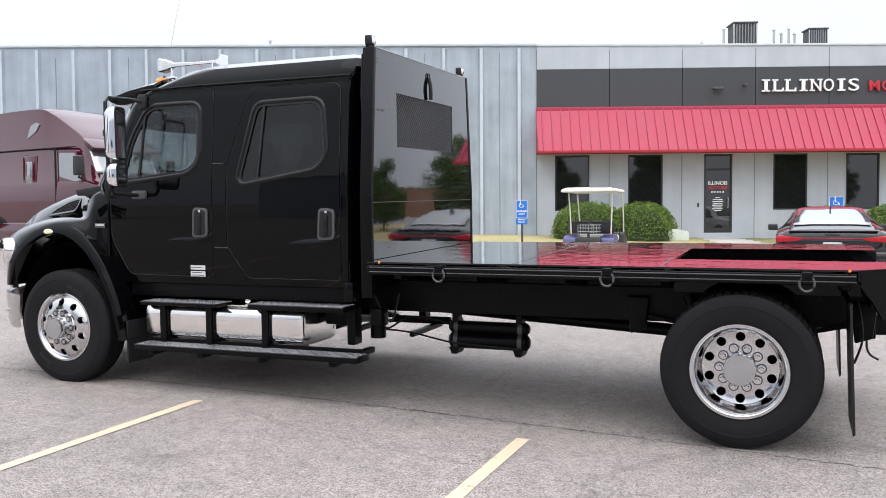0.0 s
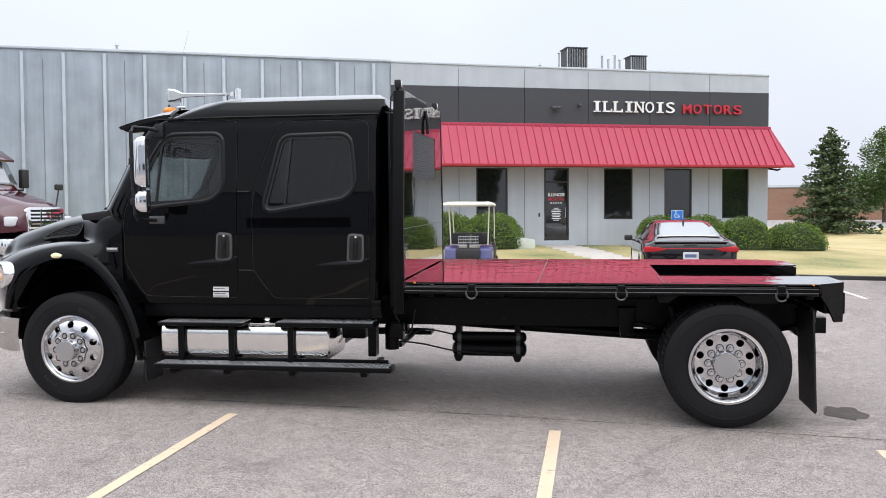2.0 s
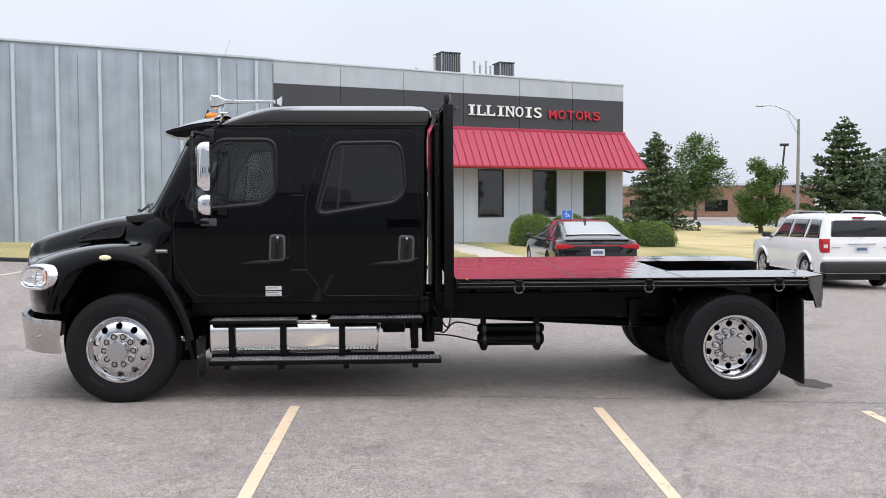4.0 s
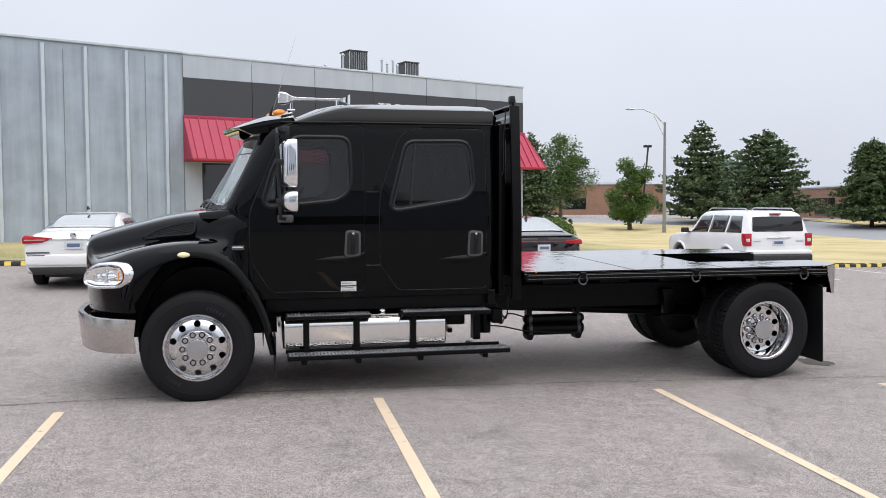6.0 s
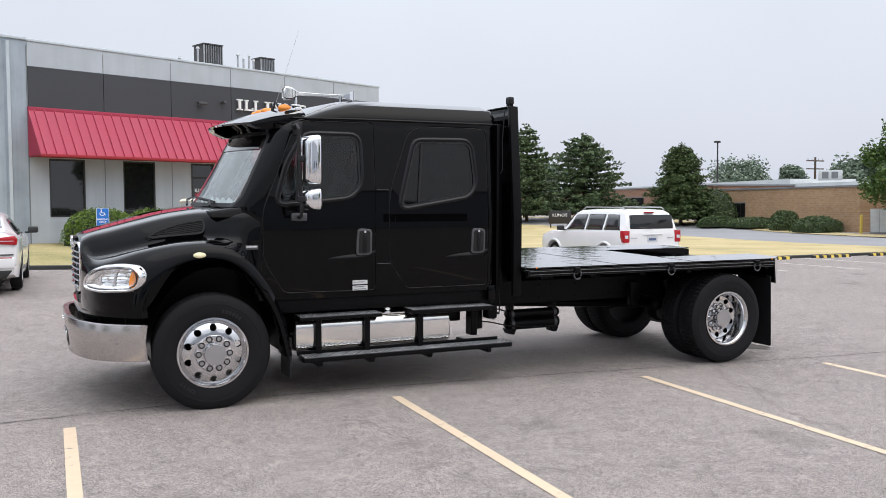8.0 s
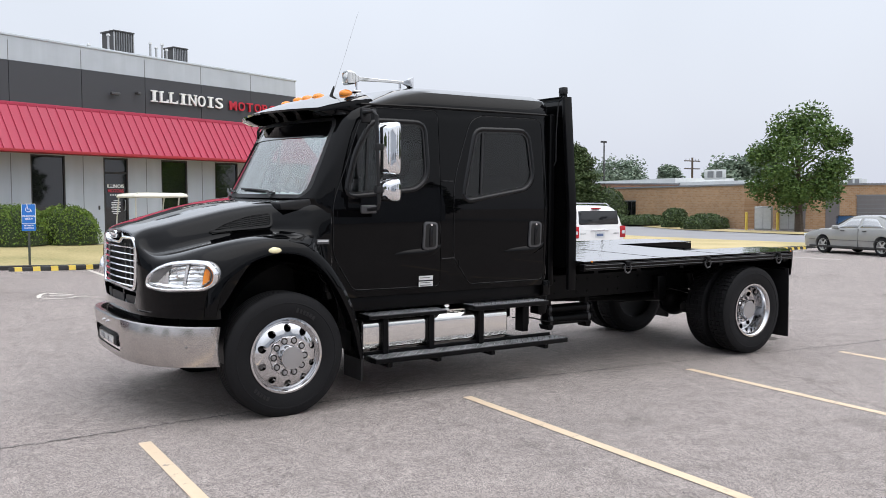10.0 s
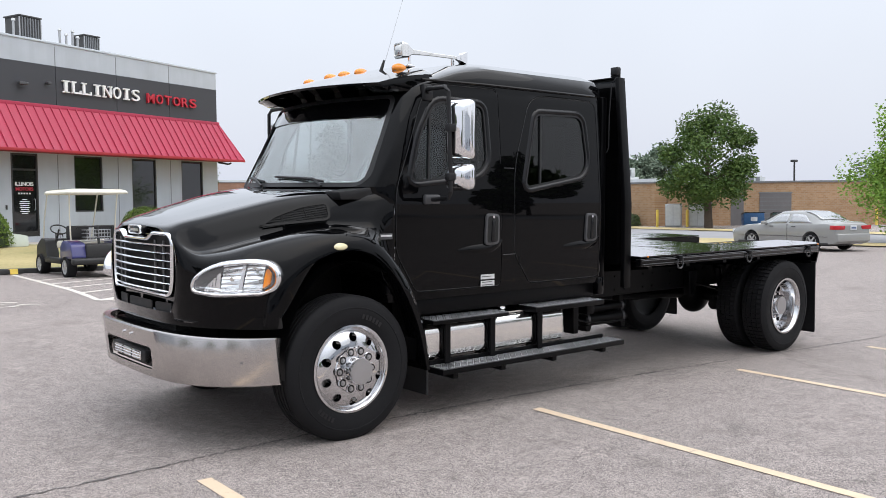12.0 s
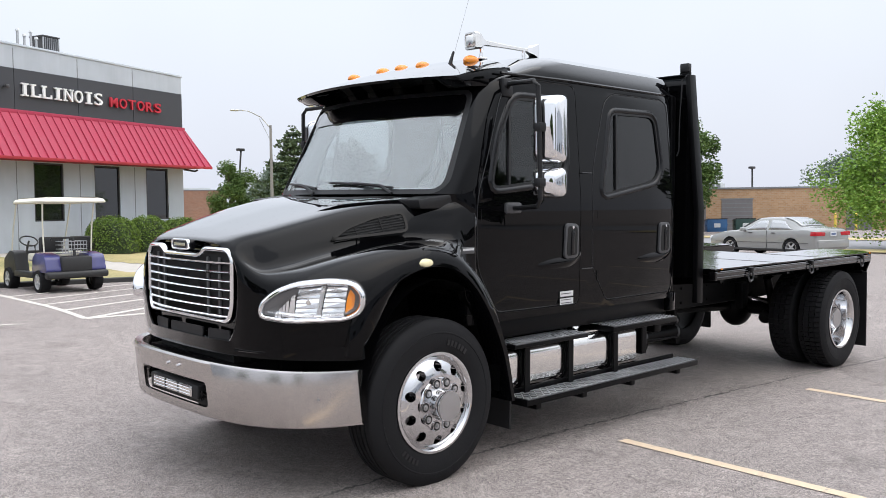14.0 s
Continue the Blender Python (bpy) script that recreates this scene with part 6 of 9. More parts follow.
grille = part("grille", bowx(ring_bm(grow(GR, 0.008), 0.030, "x", -1.16, -1.212)), M_CHROME, truck, "chrome grille surround")
part("grille_screen", bowx(prism(grow(GR, -0.01), "x", -1.172, -1.166)), M_DARKHOLE, grille, "black mesh behind the grille", smooth=0)
for k in range(7):
    z = 1.135 + k * 0.055
    w = 0.525 + 0.008 * k
    rows = [[(-1.195 + dx + 0.17 * y * y, y, z + dz) for dx, dz in ((0, -0.009), (-0.010, 0.0), (0, 0.009), (0.03, 0.008), (0.03, -0.008))] for y in np.linspace(-w, w, 9)]
    part("grille_bar", skin(rows), M_CHROME, grille, "chrome grille bar")
for y in (-0.42, -0.30, 0.30, 0.42):
    part("grille_fin", box(-1.182 + 0.17 * y * y, -1.172 + 0.17 * y * y, y - 0.012, y + 0.012, 1.12, 1.50), M_SATIN, grille, smooth=0)
bdg = round_poly([(-0.115, 1.535), (0.115, 1.535), (0.115, 1.607), (-0.115, 1.607)], 0.034, 6)
badge = part("badge", bowx(prism(bdg, "x", -1.200, -1.15, 0.004)), M_TRIMW, truck, "black oval nose badge with chrome rim")
part("badge_rim", bowx(ring_bm(bdg, 0.012, "x", -1.19, -1.208)), M_CHROME, badge)
part("badge_bar", bowx(box(-1.203, -1.199, -0.075, 0.075, 1.562, 1.580)), M_POLISH, badge, smooth=0)
part("nose_panel", bowx(prism(round_poly([(-0.60, 0.92), (0.60, 0.92), (0.64, 1.1), (0.64, 1.45), (0.55, 1.58), (-0.55, 1.58), (-0.64, 1.45), (-0.64, 1.1)], 0.04, 4), "x", -1.165, -1.13)), M_BLACK, truck)
for a, c in ((-0.50, -0.28), (-0.22, 0.22), (0.28, 0.50)):
    part("air_slot", bowx(prism(round_poly([(a, 0.985), (c, 0.985), (c, 1.045), (a, 1.045)], 0.015, 3), "x", -1.172, -1.16)), M_PLASTIC, truck)
plan = catmull([(-1.185, 0.0), (-1.175, 0.30), (-1.15, 0.52), (-1.08, 0.78), (-0.95, 1.0), (-0.78, 1.17), (-0.665, 1.235)], 5)
# lower valance between hood and bumper
rows = [[(x + 0.0, t * y, 0.90), (x - 0.005, t * y, 0.985), (x + 0.04, t * y * 0.98, 0.99), (x + 0.05, t * y * 0.98, 0.90)] for t, x, y in [(-1, *p) for p in plan[::-1]] + [(1, *p) for p in plan[1:]]]
part("valance", skin(rows), M_BLACK, truck, "black valance under the grille")

# bumper
BPLAN = catmull([(-1.285, 0.0), (-1.278, 0.35), (-1.25, 0.55), (-1.17, 0.78), (-1.03, 0.99), (-0.86, 1.125), (-0.72, 1.195), (-0.67, 1.212)], 6)


def bumper_row(x, y, sgn):
    t = max(0, (y - 0.5) / 0.75)
    top, bot = 0.865 - 0.03 * t, 0.50 - 0.03 * t * (1 - t)
    m = (top + bot) / 2
    return [(x + 0.038, sgn * y, bot), (x + 0.026, sgn * y, bot + 0.012), (x + 0.008, sgn * y, m), (x - 0.008, sgn * y, top - 0.014), (x + 0.002, sgn * y, top), (x + 0.05, sgn * y * 0.985, top - 0.01), (x + 0.03, sgn * y * 0.985, m), (x + 0.05, sgn * y * 0.985, bot + 0.01)]


bm_ = skin([bumper_row(x, y, -1) for x, y in BPLAN[::-1]] + [bumper_row(x, y, 1) for x, y in BPLAN[1:]])
bm_ = cut(bm_, prism(round_poly([(-0.44, 0.565), (0.44, 0.565), (0.44, 0.73), (-0.44, 0.73)], 0.035), "x", -1.5, -1.1))
bumper = part("front_bumper", bm_, M_STEEL, truck, "polished steel front bumper", smooth=40)
lb = part("light_bar", box(-1.265, -1.19, -0.33, 0.33, 0.598, 0.690, 0.012), M_PLASTIC, bumper, "clear led light bar in the bumper opening")
part("led_lens", box(-1.276, -1.262, -0.265, 0.265, 0.609, 0.679, 0.008), M_POLISH, lb, "bright clear lens")
for z in (0.624, 0.644, 0.664):
    part("lens_rib", box(-1.281, -1.275, -0.25, 0.25, z - 0.003, z + 0.003, 0.002, 1), M_CHROME, lb)
for y in (-0.09, 0.09):
    part("lens_divider", box(-1.279, -1.272, y - 0.004, y + 0.004, 0.609, 0.679), M_PLASTIC, lb, smooth=0)
part("bumper_back", box(-1.13, -1.0, -0.6, 0.6, 0.52, 0.84), M_CHASSIS, bumper, smooth=0)
for y in (-0.12, 0.02):
    part("bumper_bolt", rod((-1.300, y, 0.795), (-1.28, y, 0.795), 0.010, seg=8), M_CHROME, bumper)
for s in (-1, 1):
    part("bumper_bolt", rod((-0.90, s * 1.125, 0.66), (-0.885, s * 1.10, 0.66), 0.01, seg=8), M_STEEL, bumper)
part("tow_eye", tube([(-1.2, -0.35, 0.63), (-1.25, -0.36, 0.65), (-1.25, -0.36, 0.60)], 0.015), M_CHASSIS, bumper)


# headlamps
def headlamp(s):
    o = Vector((-0.882, s * 1.068, 1.258))
    d = Vector((0.70, s * 0.71, 0)).normalized()
    n = Vector((-0.71, s * 0.70, 0)).normalized()
    d = Vector((-n.y, n.x, 0)) if s < 0 else Vector((n.y, -n.x, 0))
    if d.x < 0:
        d = -d
    poly = round_poly([(-0.33, -0.095), (-0.325, -0.015), (-0.24, 0.06), (-0.11, 0.11), (0.10, 0.13), (0.24, 0.115), (0.30, 0.04), (0.285, -0.06), (0.20, -0.11), (-0.15, -0.125)], [0.06, 0.06, 0.08, 0.1, 0.1, 0.06, 0.07, 0.06, 0.06, 0.1], 4)

    def put(bm):
        for v in bm.verts:
            sx, ny, z = v.co
            v.co = o + d * sx + n * (ny + 0.041 - (0.30 if sx < 0 else 0.62) * sx * sx - 1.2 * max(0, z) ** 2) + Vector((0, 0, z))
        bmesh.ops.recalc_face_normals(bm, faces=bm.faces[:])
        return bm

    def put_in(bm):
        for v in bm.verts:
            v.co.y = 0.019 + v.co.y * 0.36
        return put(bm)

    ring = ring_bm(grow(poly, 0.012), 0.042, "y", -0.07, 0.036)
    h = part("headlamp", put(ring), M_CHROME, truck, "large clear headlamp with chrome bezel")
    inner = grow(poly, -0.028)
    part("bucket", put_in(prism(inner, "y", -0.06, -0.045)), M_BUCKET, h, smooth=0)
    part("seal", put_in(cut(prism(inner, "y", -0.05, 0.016), prism(grow(poly, -0.036), "y", -0.2, 0.2))), M_PLASTIC, h)
    for xb0, xb1, xt0, xt1, zt in ((-0.115, 0.02, -0.085, 0.055, 0.085), (0.045, 0.175, 0.085, 0.20, 0.092)):      # stepped facets of the two reflectors
        nf = 6
        zs = [-0.092 + (zt + 0.092) * j / nf for j in range(nf + 1)]
        for j in range(nf):
            f0, f1 = j / nf, (j + 1) / nf
            la, ra = xb0 + (xt0 - xb0) * f0, xb1 + (xt1 - xb1) * f0
            lb, rb_ = xb0 + (xt0 - xb0) * f1, xb1 + (xt1 - xb1) * f1
            d0, d1 = -0.008 - 0.05 * abs(f0 - 0.5), -0.045 - 0.02 * (j % 2)
            b = skin([[(la, -0.06, zs[j]), (la, d0, zs[j] + 0.002), (lb, d1, zs[j + 1]), (lb, -0.06, zs[j + 1])], [(ra, -0.06, zs[j]), (ra, d0 - 0.012, zs[j] + 0.002), (rb_, d1 + 0.01, zs[j + 1]), (rb_, -0.06, zs[j + 1])]])
            part("reflector", put_in(b), M_REFL, h, smooth=0)
    part("bulb", put_in(rod((-0.03, -0.038, 0.0), (-0.03, -0.006, 0.0), 0.014, seg=10)), M_POLISH, h)
    part("divider", put_in(prism([(0.015, -0.095), (0.04, -0.095), (0.075, 0.095), (0.05, 0.095)], "y", -0.045, -0.004)), M_REFL, h, smooth=0)
    part("divider", put_in(prism([(-0.155, -0.10), (-0.115, -0.10), (-0.105, 0.045), (-0.13, 0.03)], "y", -0.045, -0.008)), M_REFL, h, smooth=0)
    for k in range(4):
        sx = -0.235 + k * 0.022
        part("reflector_fin", put_in(prism([(sx, -0.088), (sx + 0.017, -0.088), (sx + 0.026, -0.05 + 0.02 * k), (sx + 0.009, -0.06 + 0.02 * k)], "y", -0.045, -0.012)), M_REFL, h, smooth=0)
    part("turn_lamp", put_in(prism(round_poly([(0.185, -0.065), (0.235, -0.035), (0.245, 0.035), (0.215, 0.075), (0.20, 0.03)], 0.012, 3), "y", -0.045, 0.0)), M_AMBER, h, "amber turn signal")
    ln = part("lens", put(prism(grow(poly, -0.034), "y", 0.026, 0.030)), M_LENS, h, smooth=0)
    ln.visible_shadow = False


for s in (-1, 1):
    headlamp(s)

# wipers and cowl
part("firewall", box(0.395, 0.455, -1.075, 1.075, 1.05, 1.855, 0.01), M_CHASSIS, truck)
part("cowl", prism([(-0.02, 1.86), (0.30, 1.90), (0.45, 1.93), (0.45, 1.80), (0.0, 1.80)], "y", -1.03, 1.03, 0.01), M_PLASTIC, truck, "black cowl under the windscreen")
for y0, y1 in ((-0.62, 0.02), (0.18, 0.80)):
    w = part("wiper", tube([(-0.005 + 0.32 * (yy / 1.1) ** 2 + 0.6 * (zz - 1.93), yy, zz) for yy, zz in ((y0, 1.945), (y0 + (y1 - y0) * 0.35, 1.965), ((y0 + y1) / 2, 1.975), (y1, 1.985))], 0.010, 6), M_PLASTIC, truck, "black windscreen wiper")
    part("wiper_arm", tube([(-0.06 + 0.32 * (y0 / 1.1) ** 2, y0 - 0.06, 1.905), (-0.03 + 0.32 * (y0 / 1.1) ** 2, y0 + 0.1, 1.96), (-0.01 + 0.32 * ((y0 + 0.3) / 1.1) ** 2, y0 + 0.3, 1.975)], 0.012, 6), M_PLASTIC, w)


# wheels
def turned(profile, c, seg=56):
    return lathe(profile + profile[:1], seg, "y", c)


def wheel(x, y, s, rear, inner=False, tread="rib"):
    """y: the tyre's middle. s: the side that faces out (-1 or 1)."""
    zc = 0.505 if rear else 0.537
    c = (x, y, zc)
    q = lambda prof: [(r, a * (1 if s < 0 else -1)) for r, a in prof]          # a < 0 faces out
    R = 0.55
    if rear:
        rimp = [(0.336, -0.132), (0.333, -0.142), (0.314, -0.142), (0.300, -0.128), (0.292, -0.10), (0.280, -0.06), (0.272, 0.0), (0.262, 0.022), (0.225, 0.034), (0.185, 0.036), (0.15, 0.030), (0.0, 0.030), (0.0, 0.055), (0.27, 0.06), (0.325, 0.10), (0.335, 0.0)]
        hole_r, nut_a, cap = 0.222, 0.03, (0.112, 0.03, -0.085)
    else:
        rimp = [(0.336, -0.120), (0.333, -0.136), (0.316, -0.138), (0.300, -0.124), (0.294, -0.112), (0.285, -0.118), (0.262, -0.140), (0.225, -0.156), (0.19, -0.162), (0.172, -0.164), (0.166, -0.176), (0.12, -0.180), (0.0, -0.180), (0.0, -0.12), (0.27, -0.09), (0.30, 0.0), (0.325, 0.10), (0.335, 0.0)]
        hole_r, nut_a, cap = 0.243, -0.178, (0.102, -0.18, -0.262)
    rb = turned(q(rimp), c)
    if not inner:
        cutb = bmesh.new()
        for k in range(10):
            a = 2 * math.pi * (k + 0.5) / 10
            p = Vector((x + hole_r * math.cos(a), y, zc + hole_r * math.sin(a)))
            rod(p + Vector((0, -0.3, 0)), p + Vector((0, 0.3, 0)), 0.033, seg=16, bm=cutb)
        rb = cut(rb, cutb)
    w = part("wheel", rb, M_WHEEL if not inner else M_CHASSIS, truck, "polished aluminium wheel" if not inner else "black inner wheel", smooth=40)
    tp = [(0.328, -0.118), (0.340, -0.130), (0.362, -0.138), (0.42, -0.147), (0.455, -0.1465), (0.457, -0.149), (0.465, -0.149), (0.467, -0.146), (0.495, -0.142), (0.520, -0.132), (0.538, -0.118)]
    if tread == "rib":
        tr = [(R - 0.004, -0.110), (R, -0.10)]
        for g in (-0.066, -0.022, 0.022, 0.066):
            tr += [(R + 0.001, g - 0.008), (R - 0.014, g - 0.005), (R - 0.014, g + 0.005), (R + 0.001, g + 0.008)]
        tr += [(R, 0.10), (R - 0.004, 0.110)]
    else:
        tr = [(R - 0.016, -0.110), (R - 0.014, 0.110)]
    tp = tp + tr + [(r, -a) for r, a in tp[::-1]]
    ty = part("tyre", lathe(q(tp), 72, "y", c), M_TYRE, w, "black rubber tyre", smooth=40)
    if tread == "lug":
        b = bmesh.new()
        for k in range(60):
            a0 = 2 * math.pi * k / 60
            for lo, hi in ((-0.122, -0.066), (-0.058, -0.004), (0.004, 0.058), (0.066, 0.122)):
                vs = []
                for rr in (R - 0.020, R):
                    for aa, ss in ((a0 + 0.006, lo), (a0 + 0.086, lo), (a0 + 0.086, hi), (a0 + 0.006, hi)):
                        r2 = rr - (0.012 if abs(ss) > 0.12 else 0)
                        vs.append(b.verts.new((x + r2 * math.cos(aa), y + ss, zc + r2 * math.sin(aa))))
                for f in ((4, 5, 6, 7), (0, 1, 5, 4), (1, 2, 6, 5), (2, 3, 7, 6), (3, 0, 4, 7)):
                    b.faces.new([vs[i] for i in f])
        bmesh.ops.recalc_face_normals(b, faces=b.faces[:])
        tagged(part("tread", b, M_TYRE, w, smooth=0), kind="stuff")
    if inner:
        return
    r, a0, a1 = cap
    f = lambda a: y + a * (1 if s < 0 else -1)
    part("hub_cap", lathe([(r, f(a0) - y), (r * 1.0, f(a1 + 0.008) - y), (r * 0.97, f(a1) - y), (r * 0.8, f(a1 - 0.002) - y), (0, f(a1 - 0.003) - y)], 32, "y", c), M_WHEEL, w, "chrome hub cap")
    part("hub_face", lathe([(r * 0.93, f(a1 - 0.003) - y), (0, f(a1 - 0.006) - y)], 32, "y", c), M_HUB, w, "dull hub cap face")
    for k in range(10):
        a = 2 * math.pi * k / 10
        p = Vector((x + 0.143 * math.cos(a), f(nut_a), zc + 0.143 * math.sin(a)))
        o = Vector((0, s, 0))
        if rear:
            nb = rod(p, p + o * 0.012, 0.030, 0.028, 12)
            rod(p + o * 0.012, p + o * 0.06, 0.022, 0.019, 6, nb)
            part("lug_nut", nb, M_WHEEL, w)
            # dark ring under the nut, in place of shade in its recess
            part("nut_seat", rod(p - o * 0.004, p + o * 0.004, 0.036, seg=16), M_SATIN, w)
        else:                                            # flat dark discs stand in for shade in the cups, within a bright rim
            part("nut_cup", rod(p - o * 0.004, p + o * 0.0055, 0.030, seg=20), M_DARKHOLE, w)
            rim_ = lathe([(0.029, f(nut_a) - y - 0.002), (0.030, f(nut_a) - y + s * 0.009), (0.034, f(nut_a) - y + s * 0.009), (0.037, f(nut_a) - y)], 20, "y", (p.x, y, p.z))
            part("cup_rim", rim_, M_WHEEL, w)
            nb = rod(p, p + o * 0.014, 0.021, 0.020, 6)
            rod(p + o * 0.014, p + o * 0.022, 0.010, 0.009, 8, nb)
            part("lug_nut", nb, M_HUB, w)
    if not rear:
        for k, (a, n) in enumerate(((0.9, 6), (3.9, 5))):        # moulded marks on the sidewall
            for i in range(n):
                aa = a + i * 0.085 * (1 if k == 0 else 1)
                m = Matrix.Translation(c) @ Matrix.Rotation(-aa, 4, "Y") @ Matrix.Translation((0.40, 0, 0))
                bb = box(-0.018, 0.018, *sorted((s * 0.146, s * 0.1495)), -0.011, 0.011)
                bmesh.ops.transform(bb, matrix=m, verts=bb.verts[:])
                part("sidewall_mark", bb, M_PLASTIC, w, smooth=0)


for s in (-1, 1):
    wheel(-0.04, s * 1.09, s, False)
    wheel(6.17, s * 1.165, s, True, tread="lug")
    wheel(6.17, s * 0.825, s, True, inner=True, tread="lug")
part("front_axle", rod((0, -1.0, 0.5), (0, 1.0, 0.5), 0.06), M_CHASSIS, truck)
ax = rod((6.22, -1.0, 0.537), (6.22, 1.0, 0.537), 0.085)
part("rear_axle", ax, M_CHASSIS, truck)
df = bmesh.new()
bmesh.ops.create_uvsphere(df, u_segments=20, v_segments=12, radius=0.24)
bmesh.ops.transform(df, matrix=Matrix.Translation((6.2, 0, 0.53)) @ Matrix.Diagonal((1.0, 0.8, 1.0, 1)), verts=df.verts[:])
part("differential", df, M_CHASSIS, truck)

# chassis
for s in (-1, 1):
    cb = box(-1.05, 7.05, *sorted((s * 0.40, s * 0.47)), 0.715, 0.995, 0.006, 1)
    fr = part("frame_rail", cb, M_CHASSIS, truck, "black steel chassis rail")
    for k in range(22):
        x = 3.3 + k * 0.17
        for z in (0.78, 0.93):
            if (k * 7 + int(z * 100)) % 3:
                part("rail_bolt", rod((x, s * 0.47, z), (x, s * 0.482, z), 0.012, seg=6), M_CHASSIS, fr)
    part("bed_runner", box(3.3, 7.0, *sorted((s * 0.40, s * 0.50)), 1.0, 1.13, 0.006, 1), M_CHASSIS, truck)
    # leaf springs
    for k in range(4):
        hl = 0.78 - 0.12 * k
        pts = [(6.22 + t * hl, 0.66 - 0.022 * k + 0.10 * t * t) for t in np.linspace(-1, 1, 11)]
        rows = [[(px, s * 0.48, pz), (px, s * 0.57, pz), (px, s * 0.57, pz + 0.018), (px, s * 0.48, pz + 0.018)] for px, pz in pts]
        part("leaf_spring", skin(rows), M_CHASSIS, truck)
        rows = [[(px * 0.9 - 5.6, s * 0.40, pz - 0.06), (px * 0.9 - 5.6, s * 0.48, pz - 0.06), (px * 0.9 - 5.6, s * 0.48, pz - 0.042), (px * 0.9 - 5.6, s * 0.40, pz - 0.042)] for px, pz in pts]
        part("leaf_spring", skin(rows), M_CHASSIS, truck)
    for x in (5.35, 7.0):
        part("spring_hanger", prism([(x - 0.09, 0.92), (x + 0.09, 0.92), (x + 0.06, 0.66), (x - 0.06, 0.62)], "y", *sorted((s * 0.47, s * 0.56)), 0.01), M_CHASSIS, truck)
    part("shock_absorber", rod((5.75, s * 0.62, 0.95), (5.95, s * 0.62, 0.5), 0.045), M_CHASSIS, truck)
    # side rail with lashing rings
    edge = box(3.31, 6.905, *sorted((s * 1.255, s * 1.327)), 1.125, 1.205 if s < 0 else 1.235, 0.006, 1)
    rail = part("side_rail", edge, M_BLACK, truck, "black side rail of the flatbed")
    part("rub_strip", box(3.33, 6.90, *sorted((s * 1.322, s * 1.333)), 1.182, 1.190, 0.002, 1), M_SATIN, rail)
    part("rub_strip", box(3.33, 6.90, *sorted((s * 1.322, s * 1.333)), 1.146, 1.153, 0.002, 1), M_SATIN, rail)
    for x in (3.94, 5.26, 6.60):
        pts = [(x + 0.048 * math.cos(a), s * 1.345, 1.135 + 0.052 * math.sin(a)) for a in np.linspace(0, 2 * math.pi, 17)[:-1]]
        rg = part("lashing_ring", tube(pts, 0.009, 6, closed=True), M_SATIN, truck, "steel lashing ring")
        part("ring_lug", box(x - 0.035, x + 0.035, *sorted((s * 1.32, s * 1.36)), 1.165, 1.215, 0.01), M_CHASSIS, rg)
    for x in (3.42, 6.86):
        part("marker_light", rod((x, s * 1.325, 1.225), (x, s * 1.333, 1.225), 0.010, seg=10), M_AMBER, rail)
    for x in (3.55, 4.2, 4.9, 5.6, 6.85):
        part("outrigger", prism([(s * 0.47, 1.0), (s * 0.47, 1.15), (s * 1.26, 1.15), (s * 1.26, 1.09)], "x", x - 0.03, x + 0.03), M_CHASSIS, truck)
    part("mud_flap", prism([(6.865, 1.0), (6.88, 1.0), (6.91, 0.13), (6.895, 0.11)], "y", *sorted((s * 0.74, s * 1.30))), M_PLASTIC, truck, "black rubber mud flap", smooth=0)
    part("flap_bracket", tube([(6.87, s * 0.45, 0.99), (6.87, s * 1.25, 0.99)], 0.02, 8), M_CHASSIS, truck)
    # tail skirt
    # a folded plate along the cut-off corner, then along the tail
    plate_pts = [(6.93, 1.312, 1.20, 1.115), (7.00, 1.255, 1.20, 1.02), (7.07, 1.195, 1.20, 0.89), (7.155, 1.125, 1.20, 0.885)]
    rows = [[(x, s * y, hi), (x, s * y, lo), (x - 0.010, s * (y - 0.010), lo), (x - 0.010, s * (y - 0.010), hi)] for x, y, hi, lo in plate_pts]
    rows.append([(7.157, s * 1.0, 1.20), (7.157, s * 1.0, 0.885), (7.145, s * 1.0, 0.885), (7.145, s * 1.0, 1.20)])
    part("tail_skirt", skin(rows), M_BLACK, truck, "black folded tail skirt", smooth=0)
for x in (-0.9, 1.2, 3.2, 4.6, 5.4, 6.95):
    part("crossmember", box(x - 0.05, x + 0.05, -0.40, 0.40, 0.76, 0.94, 0.006, 1), M_CHASSIS, truck)
part("drive_shaft", rod((2.6, 0, 0.75), (6.0, 0, 0.55), 0.055), M_CHASSIS, truck)
part("gearbox", box(0.9, 2.4, -0.28, 0.28, 0.45, 0.95, 0.08, 3), M_CHASSIS, truck)
# unseen box added inside the engine bay to block light
part("engine_block", box(-0.9, 0.6, -0.42, 0.42, 0.55, 1.45, 0.05), M_CHASSIS, truck)
part("radiator", box(-1.10, -0.98, -0.5, 0.5, 0.7, 1.5), M_DARKHOLE, truck, smooth=0)
part("tail_beam", box(7.0, 7.18, -1.1, 1.1, 0.95, 1.14, 0.01), M_CHASSIS, truck)
part("hitch", box(7.0, 7.3, -0.08, 0.08, 0.62, 0.78, 0.01), M_CHASSIS, truck)
part("hitch_brace", prism([(6.7, 0.9), (7.1, 0.9), (7.1, 0.62), (6.98, 0.62)], "y", -0.3, 0.3, 0.01), M_CHASSIS, truck)

# deck
DZ = 1.24
deck_poly = [(3.31, -1.325), (6.91, -1.325), (7.16, -1.12), (7.16, -0.63), (5.65, -0.63), (5.65, 0.57), (7.16, 0.57), (7.16, 1.12), (6.91, 1.325), (3.31, 1.325)]


